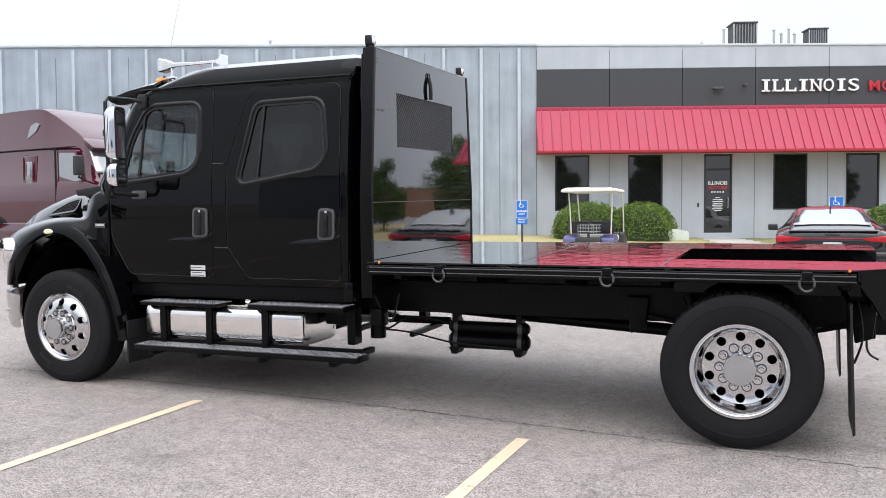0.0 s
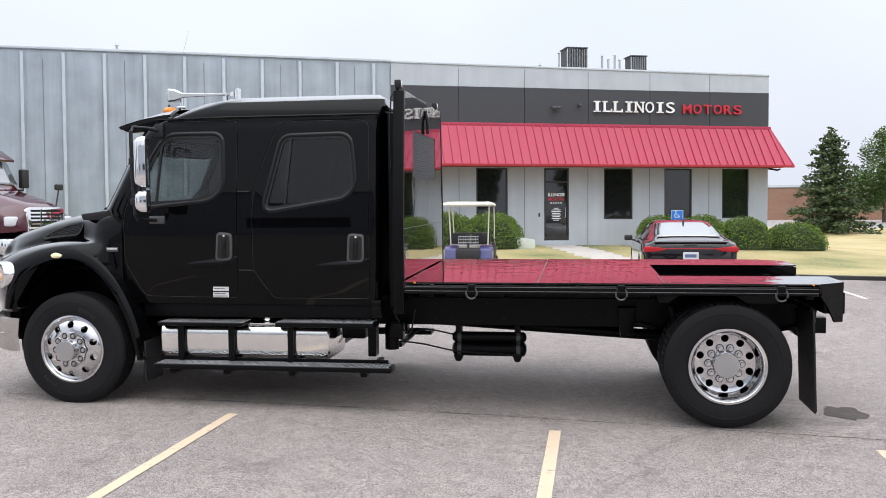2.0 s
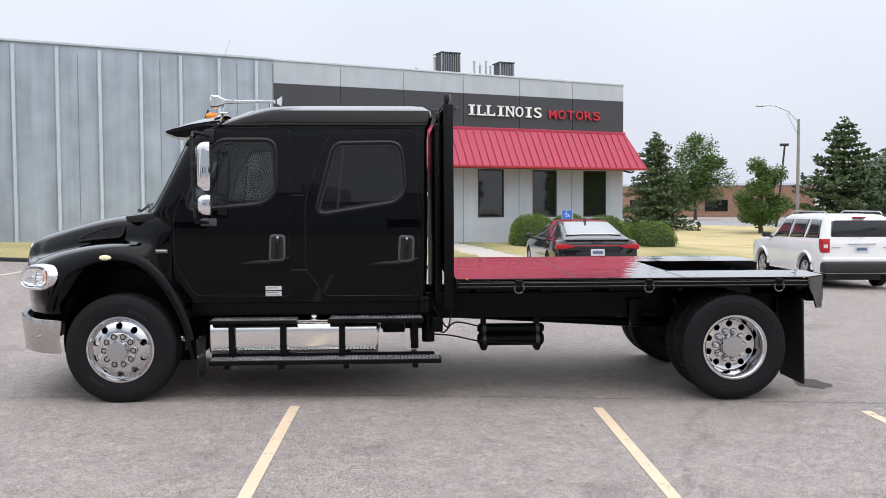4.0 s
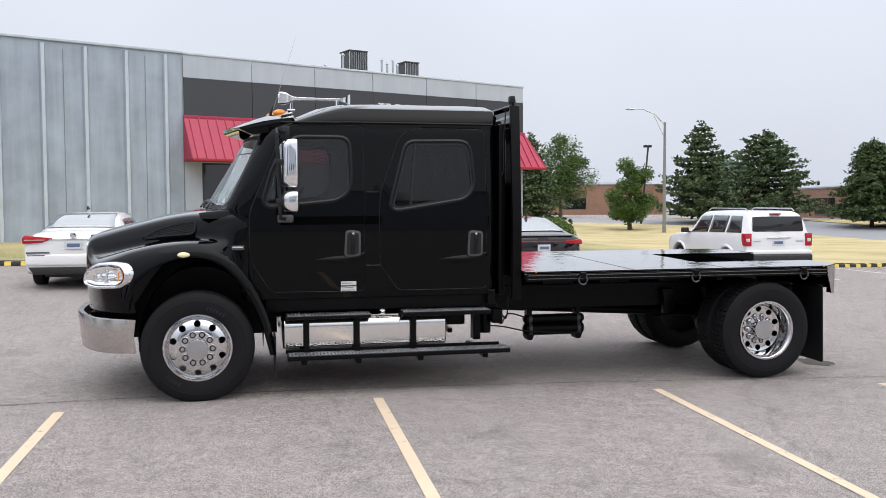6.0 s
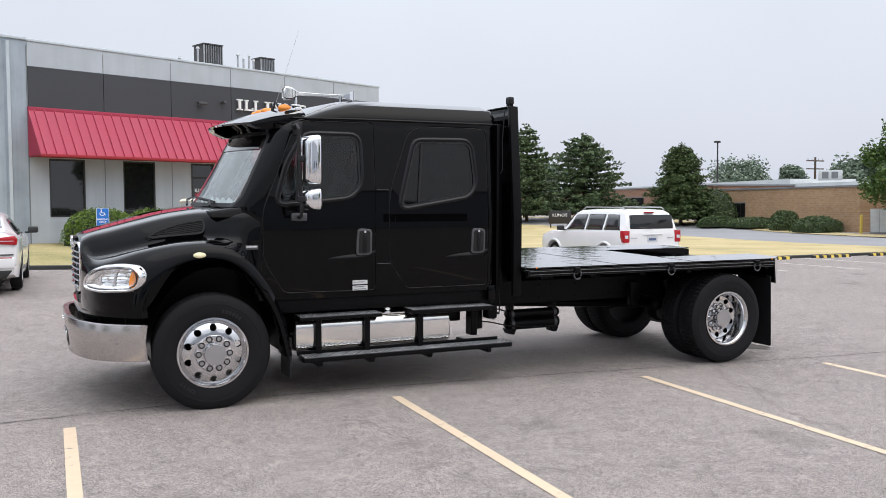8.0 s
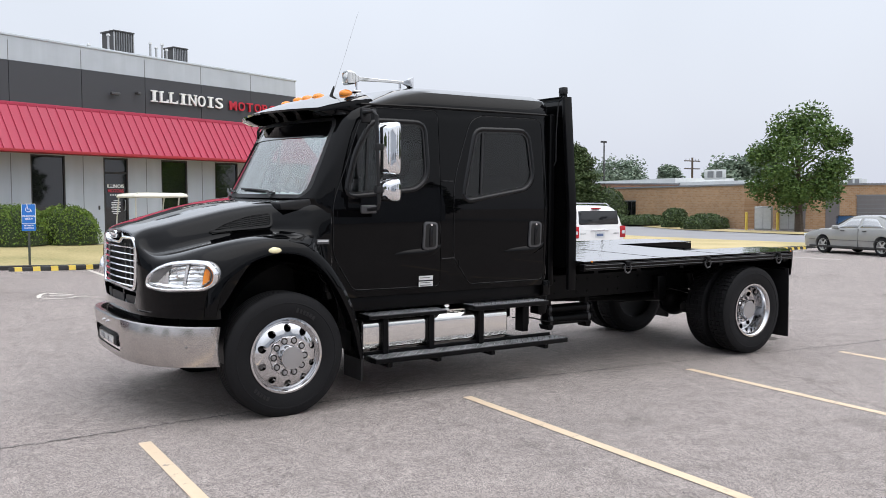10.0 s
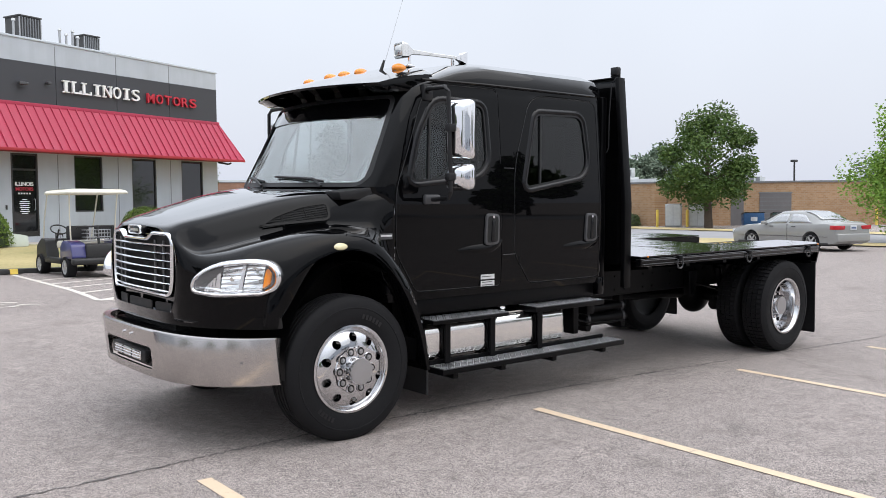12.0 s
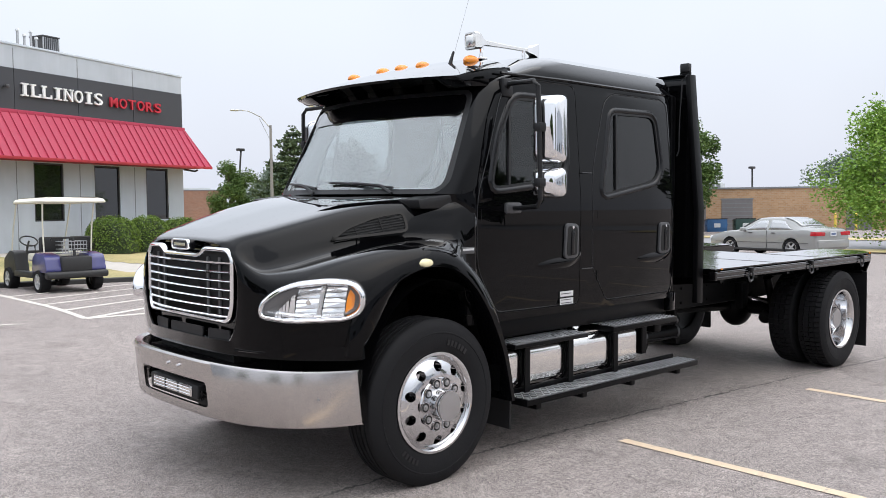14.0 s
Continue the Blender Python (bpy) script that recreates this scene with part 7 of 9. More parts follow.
def lean(bm, k=0.008):
    """The deck rises slightly to the far side."""
    for v in bm.verts:
        v.co.z += k * v.co.y
    return bm


deck = part("deck", lean(prism(deck_poly, "z", DZ - 0.012, DZ)), M_BED, truck, "glossy black sheet steel deck with a rear slot", smooth=0)
for y, a, c in ((-0.63, 5.65, 7.16), (0.57, 5.65, 7.16)):
    part("slot_wall", box(a, c, y - 0.006, y + 0.006, 0.98, DZ - 0.013), M_BLACK, deck, smooth=0)
part("slot_wall", box(5.644, 5.656, -0.63, 0.57, 0.98, DZ - 0.013), M_BLACK, deck, smooth=0)
part("slot_floor", box(5.65, 7.0, -0.63, 0.57, 0.975, 0.985), M_CHASSIS, deck, smooth=0)
part("tail_edge", prism([(6.91, -1.325), (7.16, -1.12), (7.16, -0.63), (7.145, -0.63), (7.145, -1.11), (6.90, -1.315)], "z", 1.15, DZ - 0.014), M_BLACK, deck, smooth=0)
part("tail_edge", prism([(6.91, 1.325), (7.16, 1.12), (7.16, 0.57), (7.145, 0.57), (7.145, 1.11), (6.90, 1.315)], "z", 1.15, DZ - 0.014), M_BLACK, deck, smooth=0)
for x in (4.53, 5.63):
    part("deck_seam", lean(box(x - 0.004, x + 0.004, -1.31, 1.31 if x < 5 else -0.64, DZ, DZ + 0.002)), M_SATIN, deck, smooth=0)

# headboard behind the cab
bh = prism([(-1.19, 1.14), (1.19, 1.14), (1.19, 1.75), (1.08, 2.985), (-1.08, 2.985), (-1.19, 1.75)], "x", 3.275, 3.29)
bh = cut(bh, box(3.2, 3.4, -0.67, 0.66, 2.185, 2.65))
HB = part("headboard", bh, M_HBOARD, truck, "glossy black steel headboard behind the cab", smooth=0)
for s in (-1, 1):
    part("headboard_post", prism([(s * 1.165, 0.92), (s * 1.215, 0.92), (s * 1.215, 1.75), (s * 1.105, 2.985), (s * 1.055, 2.985), (s * 1.165, 1.75)], "x", 3.195, 3.295, 0.005), M_CHASSIS, HB, "black square headboard post")
    lamp = part("work_lamp", box(3.20, 3.26, s * 1.04 - 0.045, s * 1.04 + 0.045, 3.01, 3.09, 0.012), M_PLASTIC, truck, "small black cube work lamp")
    part("lamp_lens", box(3.26, 3.268, s * 1.04 - 0.033, s * 1.04 + 0.033, 3.02, 3.08, 0.004), M_CHROME, lamp)
    part("lamp_bracket", box(3.215, 3.245, s * 1.04 - 0.05, s * 1.04 + 0.05, 2.985, 3.012), M_CHASSIS, lamp)
part("headboard_cap", box(3.20, 3.292, -1.06, 1.06, 2.975, 2.992, 0.004, 1), M_BLACK, HB)
part("headboard_fold", box(3.2895, 3.2925, -1.165, 1.165, 1.705, 1.711), M_SATIN, HB, smooth=0)
# added box that keeps the gap behind the cab black
part("gap_panel", box(3.105, 3.185, -0.98, 0.98, 0.95, 2.80, 0.02), M_CHASSIS, truck, "black filler box added between cab and headboard")
# expanded metal in the opening
b = bmesh.new()
x0 = 3.283
h_, py, pz = 0.465, 0.0425, 0.0465
for i in range(-12, 34):
    for sgn in (1, -1):
        # one slanted strand, clipped to the opening
        ya = -0.67 + i * py * 1.0
        y0, z0 = ya, (2.185 if sgn > 0 else 2.65)
        n = 10
        run = h_ / pz * py
        p, q = Vector((y0, z0)), Vector((y0 + run, z0 + sgn * h_))
        t0 = max(0, (-0.67 - p.x) / run)
        t1 = min(1, (0.66 - p.x) / run)
        if t1 > t0:
            a_, c_ = p.lerp(q, t0), p.lerp(q, t1)
            tube([(x0 + 0.002 * sgn, a_.x, a_.y), (x0 + 0.002 * sgn, c_.x, c_.y)], 0.0028, 4, b)
tagged(part("mesh_screen", b, M_GALVD, HB, "grey expanded metal screen", smooth=0), kind="stuff")
hk = part("strap_hook", tube([(3.30, 0.04, 2.86), (3.315, 0.04, 2.80), (3.32, 0.04, 2.74), (3.315, 0.05, 2.66)], 0.018, 8), M_PLASTIC, truck, "black strap with hook hanging on the headboard")
part("hook_eye", tube([(3.30, 0.04 + 0.02 * math.cos(a), 2.88 + 0.025 * math.sin(a)) for a in np.linspace(0, 6.28, 13)[:-1]], 0.006, 6, closed=True), M_PLASTIC, hk)
for y, z in ((-1.03, 2.90), (-1.03, 2.87)):
    part("headboard_rivet", rod((3.29, y, z), (3.294, y, z), 0.006, seg=8), M_SATIN, HB)
part("lamp_cable", tube([(3.21, -1.08, 2.99), (3.16, -1.05, 2.93), (3.14, -1.04, 2.6), (3.15, -1.03, 2.3), (3.13, -1.02, 2.25)], 0.007, 6), M_PLASTIC, HB)


# fuel tank, straps and steps
def tank(s):
    ring = lambda x, g: [(x, s * (0.74 + p), 0.625 + q) for p, q in round_poly(grow([(-0.32, -0.185), (0.30, -0.185), (0.30, 0.148), (-0.32, 0.148)], -g), 0.10 - g * 0.5, 6)]
    rows = [ring(0.79, 0.03), ring(0.795, 0.012), ring(0.81, 0.0)] + [ring(x, 0) for x in np.linspace(0.9, 2.45, 14)] + [ring(2.50, 0.0), ring(2.515, 0.012), ring(2.52, 0.03)]
    t = part("fuel_tank", skin(rows), M_POLISH, truck, "polished aluminium fuel tank")
    part("filler_cap", lathe([(0.0, 0.115), (0.045, 0.11), (0.055, 0.09), (0.055, 0.04), (0.04, 0.0)], 20, "z", (1.85, s * 0.86, 0.765)), M_CHROME, t, "chrome filler cap")
    part("tank_saddle", prism([(1.50, 0.772), (2.0, 0.772), (2.0, 0.785), (1.50, 0.785)], "y", *sorted((s * 0.5, s * 1.0))), M_POLISH, t)
    for x in (1.03, 1.55, 2.15):
        path = [(s * (0.74 + p), 0.625 + q) for p, q in round_poly(grow([(-0.32, -0.185), (0.30, -0.185), (0.30, 0.148), (-0.32, 0.148)], 0.012), 0.10, 6)]
        b = cut(prism(path, "x", x - 0.032, x + 0.032), prism([(s * (0.74 + p), 0.625 + q) for p, q in round_poly(grow([(-0.32, -0.185), (0.30, -0.185), (0.30, 0.148), (-0.32, 0.148)], 0.003), 0.10, 6)], "x", x - 0.1, x + 0.1))
        st = part("tank_strap", b, M_CHASSIS, t, "black steel tank strap")
        part("step_bracket", box(x - 0.03, x + 0.03, *sorted((s * 1.065, s * 1.082)), 0.39, 0.775, 0.003, 1), M_CHASSIS, t)

    def tread(name, x0, x1, z, y0, y1, label, thick=0.05):
        b = box(x0, x1, *sorted((s * y0, s * y1)), z - thick, z, 0.006, 2)
        tr = part(name, b, M_CHASSIS, truck, label)
        g = bmesh.new()
        nx = int((x1 - x0) / 0.036)
        for i in range(nx):
            for j in range(5):
                cx, cy = x0 + 0.03 + i * 0.036, s * (y0 + 0.03 + j * (y1 - y0 - 0.05) / 4)
                m = Matrix.Translation((cx, cy, z)) @ Matrix.Rotation(radians(45 if (i + j) % 2 else -45), 4, "Z")
                join(g, box(-0.018, 0.018, -0.0045, 0.0045, -0.002, 0.005), m)
        tagged(part("tread_teeth", g, M_WORN, tr, "worn raised tread teeth", smooth=0), kind="stuff")
        # grey strip puts the highlight of the step's outer lip into colour
        part("nosing", box(x0 + 0.006, x1 - 0.006, *sorted((s * (y1 - 0.007), s * (y1 + 0.002))), z - 0.006, z + 0.002, 0.002, 1), M_SATIN, tr, "pale strip for the highlight on the outer edge")
        return tr

    tread("upper_step", 0.82, 1.69, 0.806, 0.90, 1.14, "black treaded upper step", 0.036)
    tread("upper_step", 2.02, 2.985, 0.818, 0.90, 1.145, "black treaded upper step", 0.048)
    lo = tread("lower_step", 0.83, 3.165, 0.418, 1.04, 1.252, "long black treaded lower step")
    part("step_lip", box(0.82, 3.10, *sorted((s * 1.022, s * 1.038)), 0.405, 0.452, 0.004, 1), M_CHASSIS, lo)
    for x in (1.0, 1.55, 2.2, 2.9):
        part("step_arm", box(x - 0.03, x + 0.03, *sorted((s * 0.45, s * 1.22)), 0.318, 0.372, 0.008, 1), M_CHASSIS, lo)
    part("step_end_bracket", box(2.86, 2.94, *sorted((s * 0.72, s * 0.86)), 0.45, 0.86, 0.008, 1), M_CHASSIS, lo)


for s in (-1, 1):
    tank(s)

# underside: air tanks, valves, battery box, hoses
for zc, r in ((0.50, 0.075), (0.62, 0.055)):
    at = part("air_tank", lathe([(0, -0.38), (r * 0.6, -0.375), (r, -0.35), (r, 0.35), (r * 0.6, 0.375), (0, 0.38)], 24, "x", (3.99, -0.29, zc - 0.05)), M_CHASSIS, truck, "black air tank")
    for x in (3.69, 4.29):
        part("tank_band", lathe([(r + 0.004, -0.02), (r + 0.008, 0.0), (r + 0.004, 0.02)], 24, "x", (x, -0.29, zc - 0.05)), M_SATIN, at)
for x in (3.68, 4.28):
    part("tank_hanger", box(x - 0.03, x + 0.03, -0.33, -0.22, 0.36, 0.98, 0.006, 1), M_CHASSIS, truck)
    part("tank_foot", prism([(x - 0.05, 0.39), (x + 0.05, 0.39), (x + 0.025, 0.33), (x - 0.025, 0.33)], "y", -0.36, -0.20), M_CHASSIS, truck)
part("battery_box", box(2.56, 2.80, -0.72, -0.48, 0.60, 0.84, 0.02), M_CHASSIS, truck)
for i, pts in enumerate((((3.1, -0.7, 0.75), (3.2, -0.75, 0.6), (3.35, -0.55, 0.68), (3.62, -0.33, 0.60)), ((3.0, -0.5, 0.55), (3.3, -0.45, 0.52), (3.7, -0.37, 0.43), (4.3, -0.36, 0.40)),
                         ((3.1, -0.8, 0.9), (3.25, -0.78, 0.66), (3.3, -0.7, 0.9)), ((6.95, -0.7, 0.95), (6.98, -0.75, 0.7), (6.93, -0.7, 0.5)), ((7.05, -0.5, 0.95), (7.02, -0.55, 0.6), (7.1, -0.5, 0.5)))):
    part("air_hose", tube(catmull(pts, 6), 0.009, 6), M_PLASTIC, truck, "thin black air hose")
part("air_valve", box(3.08, 3.2, -0.85, -0.7, 0.62, 0.78, 0.02), M_CHASSIS, truck)
part("air_drier", lathe([(0, -0.14), (0.07, -0.13), (0.07, 0.1), (0.05, 0.14), (0, 0.14)], 16, "z", (3.05, -0.62, 0.62)), M_CHASSIS, truck)
part("brake_chamber", lathe([(0, -0.12), (0.07, -0.11), (0.085, 0), (0.07, 0.11), (0, 0.12)], 18, "x", (5.80, -0.62, 0.50)), M_CHASSIS, truck)
part("brake_chamber", lathe([(0, -0.12), (0.07, -0.11), (0.085, 0), (0.07, 0.11), (0, 0.12)], 18, "x", (5.80, 0.62, 0.50)), M_CHASSIS, truck)


# ---- parked vehicles ----
def car_paint(name, c, rough=0.12):
    return mat(name, c, rough, var=0.05, scale=2, coat=0.6)


P_WHITE = car_paint("white_car_paint", (0.80, 0.80, 0.80), 0.2)
P_BLACK = car_paint("black_car_paint", (0.012, 0.010, 0.012), 0.06)
P_SILVER = car_paint("silver_car_paint", (0.27, 0.275, 0.265), 0.2)
P_MAROON = car_paint("maroon_truck_paint", (0.058, 0.004, 0.013), 0.08)
M_CGLASS = mat("dark_car_glass", (0.02, 0.022, 0.024), 0.03, var=0.05, spec=0.6)
# base paler than dark_car_glass: part of the sky reflection is in the colour
M_CGLASSL = mat("sky_pale_glass", (0.12, 0.13, 0.135), 0.04, var=0.05, spec=1.0, coat=1.0)
M_CGLASSL.node_tree.nodes["Principled BSDF"].inputs["Coat IOR"].default_value = 2.4
M_TAIL = mat("red_tail_lens", (0.42, 0.012, 0.02), 0.15, var=0.1)
M_PLATE = mat("plate_white", (0.6, 0.62, 0.64), 0.5)
M_PLATEB = mat("plate_bar", (0.10, 0.14, 0.25), 0.6)
M_TRIM = mat("black_car_trim", (0.02, 0.02, 0.02), 0.5, var=0.1)


class CarShape:
    """A car body lofted along its length. Sections: x, sill z, belt z, half width, top z, half width of the top."""

    def __init__(self, sections):
        self.rows = np.array(catmull(sections, 4))

    def at(self, x):
        r = self.rows
        return [np.interp(x, r[:, 0], r[:, k]) for k in range(1, 6)]

    def body(self):
        rings = []
        for x, zb, zs, hw, zt, ht in self.rows:
            h = [(hw * 0.78, zb), (hw * 0.95, zb + 0.02), (hw * 0.99, zb + (zs - zb) * 0.35), (hw, zb + (zs - zb) * 0.62), (hw * 0.985, zs - 0.05), (hw * 0.955, zs), (ht + (hw * 0.94 - ht) * 0.12, zt - 0.085 * min(1, (zt - zs) / 0.2)), (ht, zt - 0.05 * min(1, (zt - zs) / 0.2)), (ht * 0.85, zt - 0.012), (ht * 0.45, zt)]
            rings.append([(x, -y, z) for y, z in h] + [(x, y, z) for y, z in h[::-1]])
        return skin(rings)

    def side_patch(self, s, x0b, x1b, x0t, x1t, v0=0.06, v1=0.90, off=0.006, n=8):
        rows = []
        for j in range(4):
            v = v0 + (v1 - v0) * j / 3
            row = []
            for i in range(n + 1):
                x = (x0b + (x1b - x0b) * i / n) * (1 - j / 3) + (x0t + (x1t - x0t) * i / n) * (j / 3)
                zb, zs, hw, zt, ht = self.at(x)
                y0, y1, z1 = hw * 0.955, ht + (hw * 0.94 - ht) * 0.12, zt - 0.085 * min(1, (zt - zs) / 0.2)
                y, z = y0 + (y1 - y0) * v, zs + (z1 - zs) * v
                nx = Vector((0, z1 - zs, y0 - y1)).normalized()
                row.append((x, s * (y + nx.y * off), z + nx.z * off))
            rows.append(row)
        return skin(rows, closed=False)

    def screen(self, xa, xb, fa=0.86, fb=0.86, off=0.008, n=8):
        """Front or rear glass over the sloping top between two places."""
        rows = []
        for j in range(n + 1):
            t = j / n
            x = xa + (xb - xa) * t
            zb, zs, hw, zt, ht = self.at(x)
            f = fa + (fb - fa) * t
            rows.append([(x, ht * f * k / 4, zt + off - 0.012 * max(0, abs(k) - 2) / 2) for k in range(-4, 5)])
        d = Vector((xb - xa, 0, rows[-1][4][2] - rows[0][4][2]))
        nrm = Vector((-d.z, 0, d.x)).normalized()
        nrm = nrm if nrm.z > 0 else -nrm
        rows = [[(p[0] + nrm.x * 0.006, p[1], p[2] + nrm.z * 0.006) for p in r] for r in rows]
        return skin(rows, closed=False)


def solid(ob, t=0.006):
    md = ob.modifiers.new("thick", "SOLIDIFY")
    md.thickness, md.offset = t, 0
    return ob


def car_wheel(e, x, y, s, r, rim_mat, spokes=5, w=0.2):
    c = (x, y, r)
    f = lambda prof: [(a, b * (1 if s < 0 else -1)) for a, b in prof]
    ri = r * 0.68
    t = part("wheel", lathe(f([(ri, -w / 2), (ri * 1.04, -w / 2 - 0.01), (r * 0.93, -w / 2 - 0.005), (r, -w / 2 + 0.035), (r, w / 2 - 0.03), (ri, w / 2)]), 36, "y", c), M_TYRE, e, "black tyre on an alloy rim")
    b = lathe(f([(ri, -w / 2 + 0.0), (ri * 0.94, -w / 2), (ri * 0.9, -w / 2 + 0.03), (ri * 0.88, w / 4)]), 36, "y", c)
    rim = part("rim", b, rim_mat, t)
    d = lathe(f([(0, 0.02), (ri * 0.95, 0.02)]), 24, "y", c)
    part("brake_disc", d, M_TRIM, t)
    o = -w / 2 + 0.015
    yy = y + o * (1 if s < 0 else -1)
    sp = rod((x, yy - 0.012, r), (x, yy + 0.012, r), ri * 0.26, seg=16)
    for k in range(spokes):
        a = 2 * math.pi * k / spokes + 0.3
        m = Matrix.Translation((x, yy, r)) @ Matrix.Rotation(a, 4, "Y")
        join(sp, prism([(ri * 0.15, -ri * 0.13), (ri * 0.92, -ri * 0.10), (ri * 0.92, ri * 0.10), (ri * 0.15, ri * 0.13)], "y", -0.012, 0.012), m)
    part("spoke_set", sp, rim_mat, t)
    return t


def build_car(name, loc, rz, label, category, sections, paint, wheels, r, windows, screens, extra, glass_m=None, rim=None, roof_trim=False):
    e = thing(name, loc, label, category, "parked cars", rz)
    sh = CarShape(sections)
    b = sh.body()
    for x in wheels:
        hw = sh.at(x)[2]
        for s in (-1, 1):
            b = cut(b, rod((x, s * (hw - 0.24), r), (x, s * (hw + 0.3), r), r * 1.13, seg=28))
    body = part("body", b, paint, e, smooth=42)
    for x in wheels:
        hw = sh.at(x)[2]
        for s in (-1, 1):
            car_wheel(e, x, s * (hw - 0.115), s, r, rim or M_RIM)
    part("underbody", box(wheels[0] - 0.5, wheels[1] + 0.4, -0.6, 0.6, 0.18, 0.42), M_TRIM, e, smooth=0)
    for s in (-1, 1):
        for wdw in windows:
            solid(part("side_window", sh.side_patch(s, *wdw), glass_m or M_CGLASS, e, "dark side window"))
    for nm, sc in screens:
        solid(part(nm, sh.screen(*sc), M_CGLASSL if nm == "rear_window" else (glass_m or M_CGLASS), e))
    extra(e, sh, body)
    return e


def plate(e, x, z, w=0.31, h=0.15, s=-1):
    p = part("number_plate", box(x - 0.006, x + 0.006, -w / 2, w / 2, z - h / 2, z + h / 2, 0.004, 1), M_PLATE, e, "small plate with plain bars")
    part("plate_bar", box(x + s * 0.008 - 0.001, x + s * 0.008 + 0.001, -w * 0.36, w * 0.36, z - 0.035, z + 0.03), M_PLATEB, p, smooth=0)


def mirrors(e, paint, x, y, z):
    for s in (-1, 1):
        m = part("door_mirror", box(x - 0.05, x + 0.09, *sorted((s * y, s * (y + 0.19))), z - 0.06, z + 0.07, 0.03, 3), paint, e)
        part("mirror_foot", box(x - 0.02, x + 0.05, *sorted((s * (y - 0.06), s * (y + 0.02))), z - 0.07, z - 0.03, 0.01), M_TRIM, m)


# x runs from the tail (0) to the nose
def sedan_white():
    S = [(0.0, 0.36, 0.82, 0.80, 0.90, 0.66), (0.04, 0.30, 0.94, 0.86, 1.04, 0.70), (0.25, 0.25, 0.99, 0.895, 1.10, 0.70), (0.55, 0.22, 1.00, 0.91, 1.14, 0.66), (1.0, 0.20, 1.00, 0.915, 1.34, 0.60), (1.45, 0.20, 0.99, 0.915, 1.45, 0.58), (2.0, 0.20, 0.98, 0.915, 1.475, 0.58), (2.6, 0.20, 0.97, 0.915, 1.45, 0.585),
         (3.1, 0.20, 0.96, 0.915, 1.27, 0.60), (3.55, 0.20, 0.95, 0.91, 1.02, 0.66), (4.2, 0.20, 0.88, 0.90, 0.95, 0.68), (4.65, 0.22, 0.76, 0.84, 0.82, 0.62), (4.86, 0.30, 0.62, 0.66, 0.66, 0.45)]
    S = [(x, lo, b * 0.965, w, t * 0.95, c) for x, lo, b, w, t, c in S]

    def extra(e, sh, body):
        for s in (-1, 1):
            tl = prism([(s * 0.36, 0.93), (s * 0.84, 0.985), (s * 0.885, 0.93), (s * 0.875, 0.83), (s * 0.55, 0.85)], "x", -0.03, 0.14, 0.012)
            t = part("tail_lamp", tl, M_TAIL, e, "red angular tail lamp")
            part("lamp_line", box(-0.036, -0.03, *sorted((s * 0.48, s * 0.84)), 0.895, 0.905), M_PLATE, t, smooth=0)
            part("reflector", box(-0.03, 0.0, *sorted((s * 0.50, s * 0.80)), 0.605, 0.625), M_TAIL, e, smooth=0)
            part("bumper_slot", box(-0.022, 0.03, *sorted((s * 0.42, s * 0.82)), 0.655, 0.675), M_TRIM, e, smooth=0)
        part("trunk_trim", box(-0.02, 0.03, -0.42, 0.42, 0.905, 0.920, 0.004, 1), M_CHROME, e)
        part("boot_badge", lathe([(0.0, -0.03), (0.05, -0.028), (0.06, -0.015), (0.06, 0.02)], 20, "x", (-0.01, 0, 0.985)), M_CHROME, e, "round chrome badge")
        plate(e, -0.02, 0.80)
        part("lower_bumper", prism([(-0.80, 0.40), (0.80, 0.40), (0.70, 0.26), (-0.70, 0.26)], "x", -0.02, 0.2, 0.02), M_TRIM, e)
        part("bumper_trim", box(-0.012, 0.02, -0.86, 0.86, 0.475, 0.485), M_CHROME, e, smooth=0)
        part("bumper", box(-0.03, 0.14, -0.84, 0.84, 0.42, 0.64, 0.04, 3), P_WHITE, e)
        part("roof_antenna", prism([(1.25, 1.44), (1.45, 1.47), (1.30, 1.52), (1.27, 1.52)], "y", -0.015, 0.015), M_TRIM, e)
        mirrors(e, M_TRIM, 3.12, 0.93, 1.02)

    return build_car("parked_sedan", (-2.68, 7.2, ground_z(-2.68, 8.6) - 0.01), 88, "white four-door sedan with red tail lamps parked at the kerb", "car", S, P_WHITE, (0.98, 3.78), 0.33,
                     [(0.75, 1.85, 1.30, 1.90), (1.93, 3.08, 1.97, 2.68)], [("rear_window", (0.62, 1.40, 0.95, 0.95)), ("windscreen", (2.72, 3.48, 0.95, 0.98))], extra)


